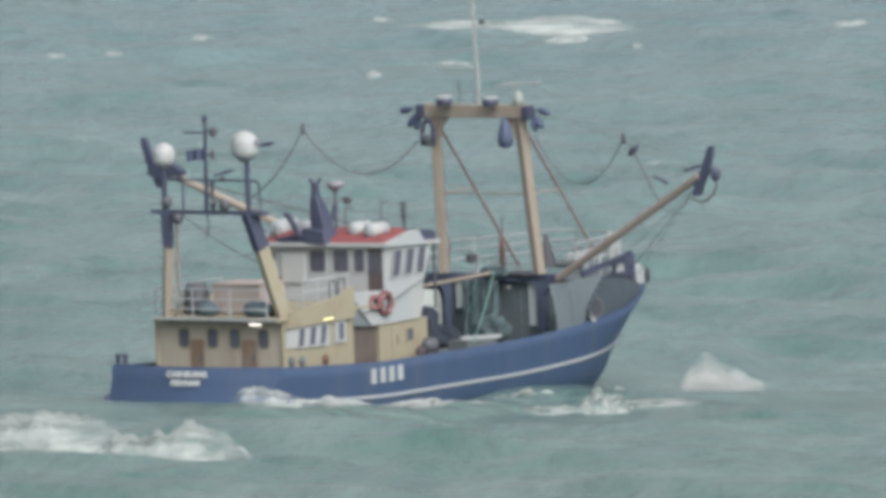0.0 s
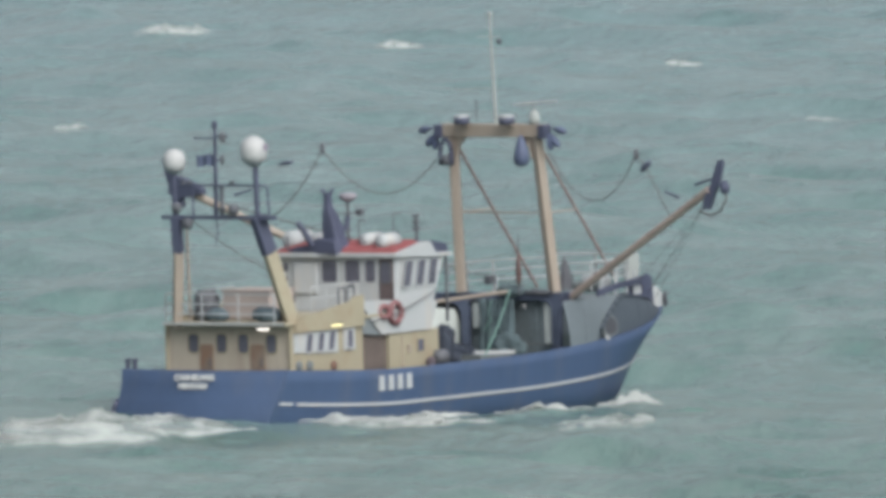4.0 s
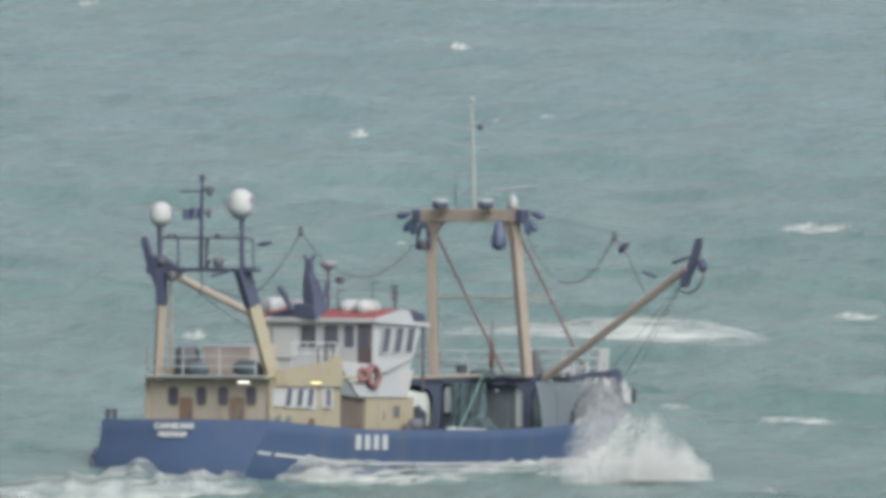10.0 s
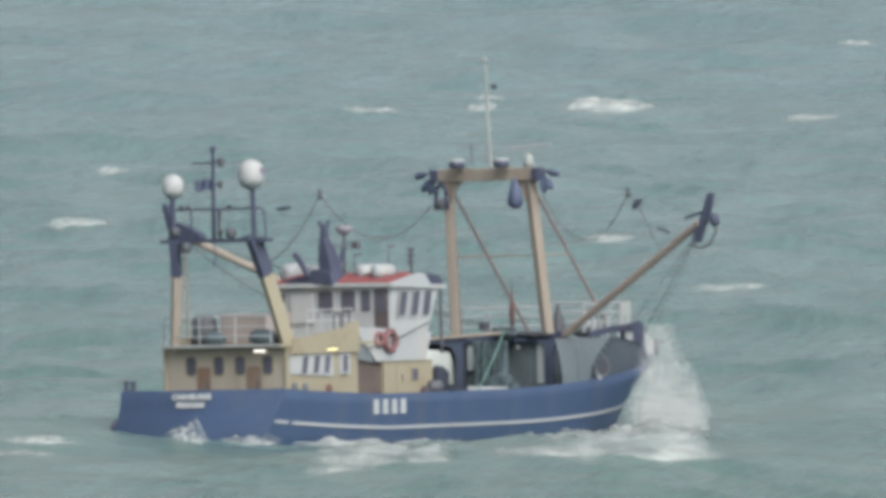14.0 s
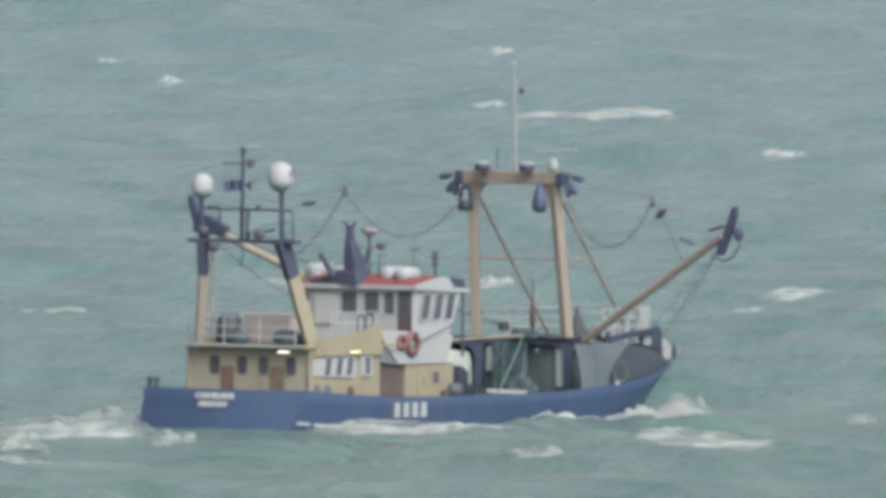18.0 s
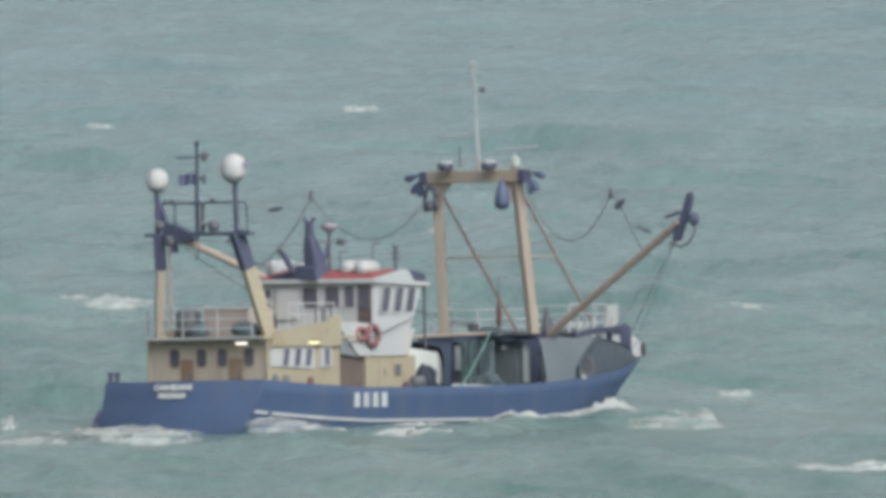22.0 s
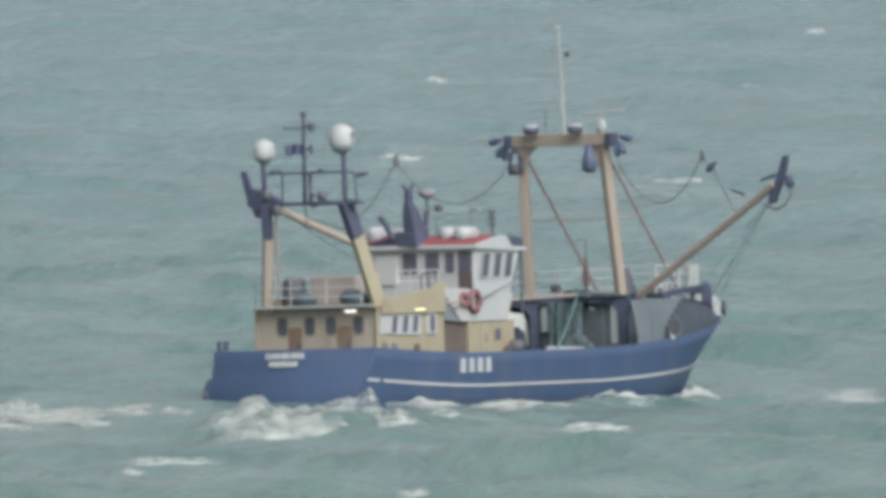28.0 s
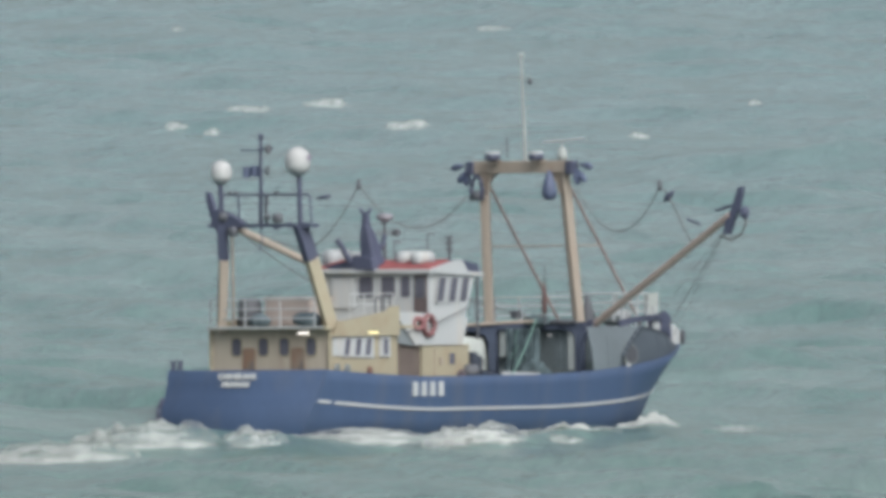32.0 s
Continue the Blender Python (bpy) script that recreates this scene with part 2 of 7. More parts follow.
def box(bm, x0, x1, y0, y1, z0, z1, bevel=0.0):
    r = bmesh.ops.create_cube(bm, size=1.0)
    bmesh.ops.scale(bm, vec=(x1 - x0, y1 - y0, z1 - z0), verts=r["verts"])
    bmesh.ops.translate(bm, vec=((x0 + x1) / 2, (y0 + y1) / 2, (z0 + z1) / 2), verts=r["verts"])
    if bevel:
        es = list({e for v in r["verts"] for e in v.link_edges})
        bmesh.ops.bevel(bm, geom=es, offset=bevel, segments=2, affect="EDGES", profile=0.5)
    return bm


def beam(bm, p, q, w, h, bevel=0.0):
    """A rectangular bar from p to q, w wide and h deep."""
    p, q = Vector(p), Vector(q)
    d = q - p
    r = bmesh.ops.create_cube(bm, size=1.0)
    bmesh.ops.scale(bm, vec=(w, h, d.length), verts=r["verts"])
    m = Matrix.Translation((p + q) / 2) @ d.to_track_quat("Z", "Y").to_matrix().to_4x4()
    bmesh.ops.transform(bm, matrix=m, verts=r["verts"])
    if bevel:
        es = list({e for v in r["verts"] for e in v.link_edges})
        bmesh.ops.bevel(bm, geom=es, offset=bevel, segments=2, affect="EDGES", profile=0.5)
    return bm


def rod(bm, p, q, r0, r1=None, seg=8):
    """A round bar or cone from p to q."""
    p, q = Vector(p), Vector(q)
    d = q - p
    m = Matrix.Translation((p + q) / 2) @ d.to_track_quat("Z", "Y").to_matrix().to_4x4()
    bmesh.ops.create_cone(bm, cap_ends=True, segments=seg, radius1=r0, radius2=r0 if r1 is None else r1, depth=d.length, matrix=m)
    return bm


def bent(bm, pts, r, seg=6):
    """A bar of one thickness that follows the points."""
    for a, b in zip(pts, pts[1:]):
        rod(bm, a, b, r, seg=seg)
    for a in pts[1:-1]:
        bmesh.ops.create_icosphere(bm, subdivisions=1, radius=r, matrix=Matrix.Translation(a))
    return bm


def sag(p, q, drop, n=10):
    """Points of a hanging rope between p and q."""
    p, q = Vector(p), Vector(q)
    return [p.lerp(q, i / n) - Vector((0, 0, 4 * drop * (i / n) * (1 - i / n))) for i in range(n + 1)]


def lathe(bm, rows, at=(0, 0, 0), seg=16, turn=None):
    """A turned body: rows of radius and height."""
    m = Matrix.Translation(at) @ (turn or Matrix())
    rings = []
    for r, z in rows:
        rings.append([bm.verts.new(m @ Vector((r * math.cos(2 * math.pi * k / seg), r * math.sin(2 * math.pi * k / seg), z))) for k in range(seg)])
    for a, b in zip(rings, rings[1:]):
        for k in range(seg):
            bm.faces.new((a[k], a[(k + 1) % seg], b[(k + 1) % seg], b[k]))
    bm.faces.new(rings[0][::-1])
    bm.faces.new(rings[-1])
    return bm


def slab(bm, pts, axis, a, b):
    """A plate: the outline pts, given in the two other axes in order, from a to b along axis."""
    def at(p, c):
        v = list(p)
        v.insert(axis, c)
        return bm.verts.new(v)
    lo, hi = [at(p, a) for p in pts], [at(p, b) for p in pts]
    n = len(pts)
    bm.faces.new(lo)
    bm.faces.new(hi[::-1])
    for k in range(n):
        bm.faces.new((lo[k], hi[k], hi[(k + 1) % n], lo[(k + 1) % n]))
    bmesh.ops.recalc_face_normals(bm, faces=bm.faces)
    return bm


def rounded(w, h, r, n=3):
    """The outline of a rounded rectangle round the origin."""
    out = []
    for cx, cy, a0 in ((w / 2 - r, h / 2 - r, 0), (r - w / 2, h / 2 - r, 90), (r - w / 2, r - h / 2, 180), (w / 2 - r, r - h / 2, 270)):
        for k in range(n + 1):
            a = radians(a0 + 90 * k / n)
            out.append((cx + r * math.cos(a), cy + r * math.sin(a)))
    return out


def B():
    return bmesh.new()


# ---- the sea ----
SWELLS = (  # length, height, direction it runs (degrees from +x), phase
    (46, 0.2, 215, 0.3), (33, 0.19, 238, 1.7), (24, 0.17, 200, 4.1), (17, 0.14, 250, 2.2), (12.5, 0.12, 222, 5.0))
CHOP = (  # length, height, direction, seed
    (8.5, 0.55, 222, 1), (5.2, 0.46, 238, 2), (3.3, 0.32, 205, 3), (2.1, 0.17, 230, 4))


def lattice(x, y, seed):
    """Smooth noise from 0 to 1 with one lump in each unit square."""
    ix, iy = np.floor(x), np.floor(y)
    fx, fy = x - ix, y - iy

    def corner(p, q):
        h = np.sin(p * 127.1 + q * 311.7 + seed * 74.7) * 43758.5453
        return h - np.floor(h)

    u, v = fx * fx * (3 - 2 * fx), fy * fy * (3 - 2 * fy)
    low = corner(ix, iy) * (1 - u) + corner(ix + 1, iy) * u
    high = corner(ix, iy + 1) * (1 - u) + corner(ix + 1, iy + 1) * u
    return low * (1 - v) + high * v


def chop_height(x, y):
    """Short steep waves with sharp broken crests."""
    z = np.zeros_like(x)
    for length, high, way, seed in CHOP:
        a = radians(way)
        u, v = x * math.cos(a) + y * math.sin(a), y * math.cos(a) - x * math.sin(a)
        bend = 0.6 * lattice(x / length / 2.5, y / length / 2.5, seed + 9)
        n = lattice(u / length + bend, v / length / 1.9, seed)
        z += high * ((1 - np.abs(2 * n - 1)) ** 1.4 - 0.42)
    return z


def sea_height(x, y):
    """Height of the drifting sea, calmer along the strip in which the trawler sails."""
    z = np.zeros_like(x)
    group = 0.72 + 0.28 * np.sin(x * 0.071 + y * 0.043) * np.sin(y * 0.057 - x * 0.031 + 1.0)
    for length, high, way, phase in SWELLS:
        k, a = 2 * math.pi / length, radians(way)
        s = np.sin(k * (x * math.cos(a) + y * math.sin(a)) + phase + 0.7 * np.sin(0.09 * x - 0.06 * y + phase * 3))
        z += high * (1.25 * ((s + 1) / 2) ** 1.6 * 2 - 1.1)
    off = (x + 16.0) * -0.697 + (y - 1177.0) * 0.717
    ease = 1 - 0.6 * np.exp(-(off / np.where(off < 0, 22, 13)) ** 4)
    return z * group * ease + chop_height(x, y) * (0.1 + 0.9 * ease) * np.clip(1.2 - (y - 1250) / 900, 0.6, 1.1) - 0.48 * (1 - ease)


def build_sea():
    xs = np.concatenate([[-30000, -12000], np.linspace(-4000, -80, 24), np.arange(-55, 172, 0.55), np.linspace(205, 4000, 24), [12000, 30000]])
    ys = np.concatenate([[-30000, -8000], np.linspace(-800, 1000, 20), np.linspace(1010, 1070, 16), np.cumsum(np.concatenate([[1074], np.linspace(0.42, 1.15, 1180)])), np.linspace(2050, 4700, 50), [9000, 30000]])
    gx, gy = np.meshgrid(xs, ys)
    calm = np.clip((gx + 75) / 12, 0, 1) * np.clip((195 - gx) / 12, 0, 1)
    gz = sea_height(gx, gy) * calm
    nx, ny = len(xs), len(ys)
    me = bpy.data.meshes.new("sea")
    i = np.arange(nx * ny).reshape(ny, nx)
    quads = np.stack([i[:-1, :-1], i[:-1, 1:], i[1:, 1:], i[1:, :-1]], -1).reshape(-1, 4)
    me.vertices.add(nx * ny)
    me.vertices.foreach_set("co", np.stack([gx, gy, gz], -1).ravel())
    me.loops.add(quads.size)
    me.loops.foreach_set("vertex_index", quads.ravel())
    me.polygons.add(len(quads))
    me.polygons.foreach_set("loop_start", np.arange(0, quads.size, 4))
    me.update(calc_edges=True)
    me.shade_smooth()
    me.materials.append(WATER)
    return tagged(new("water", me), "grey-green choppy sea under an overcast sky", "sea", kind="structure")


sea = build_sea()


def collar_height(x, y):
    """Water that the hull pushes along: level beside it, a low bow wave, and sinking under the sea all round."""
    beside = np.abs(y) - 3.5 * np.clip((26 - x) / 9, 0, 1)
    near = np.clip((beside - 0.3) / 4, 0, 1)
    z = chop_height(x * 1.1 + 300, y * 1.1) * (0.25 + 0.55 * near)
    crest = beside - 0.7 - 0.16 * np.clip(22 - x, 0, 40)
    z += 0.3 * np.exp(-(crest / 0.8) ** 2) * np.clip((25 - x) / 3, 0, 1) * np.clip((x - 2) / 8, 0, 1)
    edge = np.maximum(np.abs((x - 10) / 26), np.abs((y + 1) / 14))
    return z - 0.17 - 0.17 * np.clip((x - 11) / 9, 0, 1) - 1.5 * np.clip((edge - 0.55) / 0.45, 0, 1) ** 1.6


def build_collar():
    gx, gy = np.meshgrid(np.arange(-17, 37, 0.3), np.arange(-16, 14, 0.3))
    nx, ny = gx.shape[1], gx.shape[0]
    i = np.arange(nx * ny).reshape(ny, nx)
    quads = np.stack([i[:-1, :-1], i[:-1, 1:], i[1:, 1:], i[1:, :-1]], -1).reshape(-1, 4)
    me = bpy.data.meshes.new("swell")
    me.from_pydata(np.stack([gx, gy, collar_height(gx, gy)], -1).reshape(-1, 3).tolist(), [], quads.tolist())
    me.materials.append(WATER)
    me.shade_smooth()
    return tagged(new("swell", me), "swell of grey-green water pushed along by the trawler's hull", "wave")


collar = build_collar()

# ---- the trawler: x forward, y to port, z up from its waterline ----
trawler = tagged(new("trawler"), "blue steel beam trawler with white wheelhouse, pitching through rough sea", "fishing boat")


def sheer(x):
    """Height of the bulwark's edge."""
    return 1.38 + 0.33 * max(0.0, (6 - x) / 6) ** 1.3 + 1.32 * max(0.0, (x - 11.5) / 13) ** 2.1


def hull_point(s, z, top):
    """A point of the port side: s from stern to stem at height z; top: the sheer there."""
    f = (z + 1.5) / (top + 1.5)
    stem = 23.3 + 2.55 * f ** 1.9
    stern = 0.6 - 0.85 * min(1.0, max(0.0, (top - z) / 1.45)) ** 1.5
    x = stern + (stem - stern) * s
    full = 3.35 + 0.27 * f
    n = 1.85 + 0.45 * f
    fore = max(0.0, (s - 0.71) / 0.29)
    aft = max(0.0, (0.34 - s) / 0.34)
    y = full * (1 - fore ** n) * (1 - (0.2 - 0.08 * f) * aft ** 1.7)
    if z < 0:
        y *= (1 - 0.55 * (-z / 1.5) ** 2)
    return x, y


def loft(name, low, high, mat, inner=False, label=""):
    """A band of the hull's shell between two height rules."""
    bm = B()
    ns, nz = 56, 6
    grid = []
    for side in (1, -1):
        for i in range(ns + 1):
            s = 1 - (1 - i / ns) ** 1.25
            col = []
            for k in range(nz + 1):
                xg = 0.6 + 24.0 * s
                top = sheer(xg)
                z = low(xg) + (high(xg) - low(xg)) * k / nz
                x, y = hull_point(s, z, top)
                col.append(bm.verts.new((x, side * y, z)))
            if inner:
                x, y = hull_point(s, z, top)
                yi = max(0.0, y - 0.13)
                xi = x + (0.13 if s < 0.02 else 0) - (0.2 if s > 0.97 else 0)
                col.append(bm.verts.new((xi, side * yi, z + 0.01)))
                x2, y2 = hull_point(s, z - 0.7, top)
                col.append(bm.verts.new((min(xi, x2 - 0.05), side * max(0.0, min(yi, y2 - 0.13)), z - 0.7)))
            grid.append(col)
    rows = len(grid[0])
    for j in range(2):
        for i in range(ns):
            a, b = grid[j * (ns + 1) + i], grid[j * (ns + 1) + i + 1]
            for k in range(rows - 1):
                f = (a[k], b[k], b[k + 1], a[k + 1])
                bm.faces.new(f if j else f[::-1])
    # the rounded stern plate
    a, b = grid[0], grid[ns + 1]
    n = 12
    cols = []
    for q in range(n + 1):
        u = q / n
        if q in (0, n):
            cols.append(a if q == 0 else b)
            continue
        col = []
        for k in range(rows):
            p = a[k].co.lerp(b[k].co, u)
            p.x -= 0.5 * (1 - (2 * u - 1) ** 2) if k <= nz else 0.45 * (1 - (2 * u - 1) ** 2)
            col.append(bm.verts.new(p))
        cols.append(col)
    for c, e in zip(cols, cols[1:]):
        for k in range(rows - 1):
            bm.faces.new((c[k], e[k], e[k + 1], c[k + 1]))
    for col in (a, b):
        for p, q in zip(col, col[1:]):
            e = bm.edges.get((p, q))
            if e:
                e.smooth = False
    bmesh.ops.remove_doubles(bm, verts=bm.verts, dist=0.001)
    bmesh.ops.recalc_face_normals(bm, faces=bm.faces)
    return part(name, bm, mat, trawler, label, smooth=True)


def paint_line(x):
    """Height at which the blue meets the red."""
    return -0.62 - 0.25 * max(0.0, (8 - x) / 8)


hull = loft("hull", paint_line, sheer, HULL_BLUE, True, "blue painted steel hull with bulwark")
loft("hull_bottom", lambda x: -1.5, paint_line, BOTTOM_RED, False, "dull red antifouling below the waterline")


def stripe_height(x):
    return 0.3 + 0.4 * max(0.0, (7 - x) / 7) ** 1.5 + 0.62 * max(0.0, (x - 13) / 10) ** 2


def side_strip(name, x0, x1, half, out, mat, rule, label="", n=40):
    """A proud band along the starboard and port side of the hull."""
    for side in (1, -1):
        bm = B()
        cols = []
        for i in range(n + 1):
            xg = x0 + (x1 - x0) * i / n
            s = (xg - 0.6) / 24.0
            z = rule(xg)
            col = []
            for dz, o in ((-half, -0.02), (-half, out), (half, out), (half, -0.02)):
                x, y = hull_point(s, z + dz, sheer(xg))
                col.append(bm.verts.new((x, side * (y + o), z + dz)))
            cols.append(col)
        for a, b in zip(cols, cols[1:]):
            for k in range(4):
                bm.faces.new((a[k], b[k], b[(k + 1) % 4], a[(k + 1) % 4]))
        bm.faces.new(cols[0])
        bm.faces.new(cols[-1][::-1])
        bmesh.ops.recalc_face_normals(bm, faces=bm.faces)
        part(name, bm, mat, hull, label)


side_strip("rubbing_strake", 1.6, 24.4, 0.045, 0.06, WHITE, stripe_height, "white rubbing strake")
side_strip("rubbing_strake", 0.75, 1.35, 0.045, 0.06, WHITE, stripe_height, "short white length of strake", n=4)

bm = B()
cols = []
for i in range(33):
    s = i / 32
    xg = 0.6 + 24 * s
    x, y = hull_point(s, sheer(xg) - 0.72, sheer(xg))
    y = max(0, y - 0.1)
    cols.append((bm.verts.new((min(x, 24.6), y, sheer(xg) - 0.72)), bm.verts.new((min(x, 24.6), -y, sheer(xg) - 0.72))))
for a, b in zip(cols, cols[1:]):
    bm.faces.new((a[0], a[1], b[1], b[0]))
part("deck", bm, DECK, trawler, "worn green-grey steel working deck")


def lettering(text, size, m, mat, parent, name="lettering", label=""):
    c = bpy.data.curves.new(name, "FONT")
    c.body, c.size, c.align_x, c.align_y, c.extrude, c.offset = text, size, "CENTER", "CENTER", 0.012, size * 0.045
    tmp = bpy.data.objects.new(name, c)
    scene.collection.objects.link(tmp)
    me = bpy.data.meshes.new_from_object(tmp.evaluated_get(bpy.context.evaluated_depsgraph_get()))
    bpy.data.objects.remove(tmp)
    me.transform(m)
    me.materials.clear()
    me.materials.append(mat)
    ob = new(name, me)
    ob.parent = parent
    return tagged(ob, label)


def text_pose(at, across, up, stretch=1.0):
    a, u = Vector(across).normalized(), Vector(up).normalized()
    m = Matrix((a * stretch, u, a.cross(u))).transposed().to_4x4()
    m.translation = at
    return m


lettering("CARHELMAR", 0.27, text_pose((-0.01, 0.0, 1.46), (0, -1, 0), (0.3, 0, 1), 0.98), LETTER_WHITE, hull, "ship_name", "white painted ship's name")
lettering("BRIXHAM", 0.27, text_pose((-0.13, 0.0, 1.19), (0, -1, 0), (0.42, 0, 1), 0.94), LETTER_WHITE, hull, "home_port", "white painted home port")
# registration mark: four plain white bars
for k in range(4):
    bm = B()
    x0 = 5.24 + k * 0.48
    yy = -hull_point((x0 - 0.4) / 24, 0.98, sheer(x0))[1]
    slab(bm, [(x0, 0.74), (x0 + 0.29, 0.74), (x0 + 0.29, 1.22), (x0, 1.22)], 1, yy - 0.03, yy + 0.08)
    part("registration_bar", bm, WHITE, hull, "plain white bar of the registration mark")

# fender and posts at the stern
bm = B()
bent(bm, [(0.1, 3.05, 0.75), (-0.1, 3.08, 0.4), (-0.2, 3.05, 0.1), (-0.22, 3.0, -0.2)], 0.08)
part("stern_fender", bm, NAVY, hull, "dark rubber corner fender", True)
for y in (3.05, 2.78):
    bm = B()
    lathe(bm, [(0.08, 0), (0.08, 0.3), (0.1, 0.33), (0.1, 0.4)], (0.75, y, 1.6), 10)
    part("bollard", bm, NAVY, trawler, "navy steel mooring bollard")

# ---- bow: grey whaleback over the blue hull ----
def back_top(x, xg):
    """Height of the whaleback's shoulder."""
    return max(sheer(xg) + 0.05, 2.94 - 0.6 * max(0.0, (x - 19.4) / 4.5) ** 1.4)


def fold(f):
    """Share of the hull's length at which the plating folds in, by the share of its height."""
    return 0.672 + 0.072 * f ** 1.6


def bow_plate(name, side, s0, s1, sink, mat, label):
    """A stretch of the whaleback's side between two slanting edges."""
    bm = B()
    cols = []
    ns, nf = 18, 6
    for i in range(ns + 1):
        col = []
        for k in range(nf + 1):
            f = k / nf
            s = s0(f) + (s1(f) - s0(f)) * i / ns
            xg = 0.6 + 24 * s
            x, y = hull_point(s, sheer(xg), sheer(xg))
            z0 = sheer(xg) - 0.02
            yy = max(0.0, y - 0.04 - 0.28 * f ** 2 - sink * min(1.0, (1 - s) * 8))
            col.append(bm.verts.new((x - 0.5 * f * max(0, (s - 0.85) / 0.15), side * yy, z0 + (back_top(x, xg) - z0) * f)))
        cols.append(col)
    for p, q in zip(cols, cols[1:]):
        for k in range(nf):
            face = (p[k], q[k], q[k + 1], p[k + 1])
            bm.faces.new(face if side < 0 else face[::-1])
    return part(name, bm, mat, trawler, label, True)


whaleback = bow_plate("whaleback", -1, lambda f: 0.61, fold, 0.0, BOW_GREY, "pale grey steel side plate of the whaleback")
whaleback_fore = bow_plate("whaleback_fore", -1, fold, lambda f: 1.0, 0.1, BOW_DARK, "grey plating folded in at the bow, its shading in the colour")
bow_plate("whaleback", 1, lambda f: 0.69, lambda f: 1.0, 0.0, BOW_GREY, "pale grey steel side plate of the whaleback")
# foredeck between the two sides
bm = B()
cols = []
for i in range(25):
    s = 0.685 + 0.31 * i / 24
    xg = 0.6 + 24 * s
    x, y = hull_point(s, sheer(xg), sheer(xg))
    top = back_top(x, xg) - 0.03
    x, y = x - 0.5 * max(0, (s - 0.85) / 0.15), max(0.0, y - 0.33)
    cols.append([bm.verts.new((x, y * k, top + 0.06 * (1 - k * k))) for k in (-1, -0.5, 0, 0.5, 1)])
for p, q in zip(cols, cols[1:]):
    for k in range(4):
        bm.faces.new((p[k], q[k], q[k + 1], p[k + 1]))
bmesh.ops.recalc_face_normals(bm, faces=bm.faces)
part("foredeck", bm, DARK_GREY, trawler, "worn grey steel foredeck")


def bow_side(x, z, out=0.0):
    """A point on the whaleback's starboard side."""
    s = 0.7
    for _ in range(6):
        s += (x - hull_point(s, sheer(0.6 + 24 * s), sheer(0.6 + 24 * s))[0]) / 25
    xg = 0.6 + 24 * s
    y = hull_point(s, sheer(xg), sheer(xg))[1]
    f = (z - sheer(xg)) / (back_top(x, xg) - sheer(xg))
    return Vector((x, -(y - 0.04 - 0.28 * max(0, f) ** 2 + out), z))


def fold_point(f, out=0.0):
    s = fold(f)
    xg = 0.6 + 24 * s
    x, y = hull_point(s, sheer(xg), sheer(xg))
    z0 = sheer(xg) - 0.02
    return Vector((x, -(y - 0.04 - 0.28 * f ** 2 + out), z0 + (back_top(x, xg) - z0) * f))


HAWSE = Matrix.Rotation(radians(84), 4, "X") @ Matrix.Rotation(radians(-10), 4, "Y")
bm = B()
lathe(bm, [(0.36, -0.1), (0.36, 0.02), (0.3, 0.05), (0.28, 0.0)], bow_side(18.4, 2.0, -0.06), 20, HAWSE)
hawse = part("hawse_pipe", bm, DARK_GREY, whaleback_fore, "dark round hawse pipe", True)
# black disc across the pipe, painted for the darkness inside it
bm = B()
lathe(bm, [(0.28, 0.0), (0.28, 0.02)], bow_side(18.4, 2.0, -0.03), 16, HAWSE)
part("hawse_dark_disc", bm, BLACK, hawse)
bm = B()
bent(bm, [bow_side(18.4 + 0.46 * math.cos(radians(a)) - 0.06, 2.0 + 0.46 * math.sin(radians(a)), -0.03) for a in range(120, 290, 17)], 0.04, 6)
part("hawse_rim", bm, PALE_STEEL, whaleback_fore, "pale worn rim round the hawse", True)
bm = B()
bmesh.ops.create_icosphere(bm, subdivisions=3, radius=0.075, matrix=Matrix.Translation(bow_side(18.12, 1.62, 0.0)))
for v in bm.verts:
    v.co += Vector(noise.noise_vector(v.co * 6)) * 0.08
part("rag", bm, WHITE, whaleback_fore, "crumpled white rag at the hawse", True)
# bar in the same dark tone, drawing the shaded line along the fold
bm = B()
bent(bm, [fold_point(k / 8, 0.03) for k in range(2, 9)], 0.07, 8)
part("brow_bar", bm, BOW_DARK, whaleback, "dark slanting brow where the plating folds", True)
# weld seams
for x in (16.9, 20.4, 21.4, 22.3):
    bm = B()
    bent(bm, [bow_side(x + 0.03 * k, sheer(x) + 0.05 + (2.6 - sheer(x)) * k / 5, 0.0 if x < 18.5 else -0.1) for k in range(6)], 0.018, 5)
    part("weld_seam", bm, BOW_GREY if x < 18.5 else BOW_DARK, whaleback if x < 18.5 else whaleback_fore)

# ---- deckhouse aft ----
bm = B()
slab(bm, [(2.0, 0.6), (6.0, 0.6), (6.0, 2.98), (2.0, 2.98)], 1, -2.38, 2.38)
deckhouse = part("deckhouse", bm, TAN, trawler, "tan painted steel deckhouse with small windows")


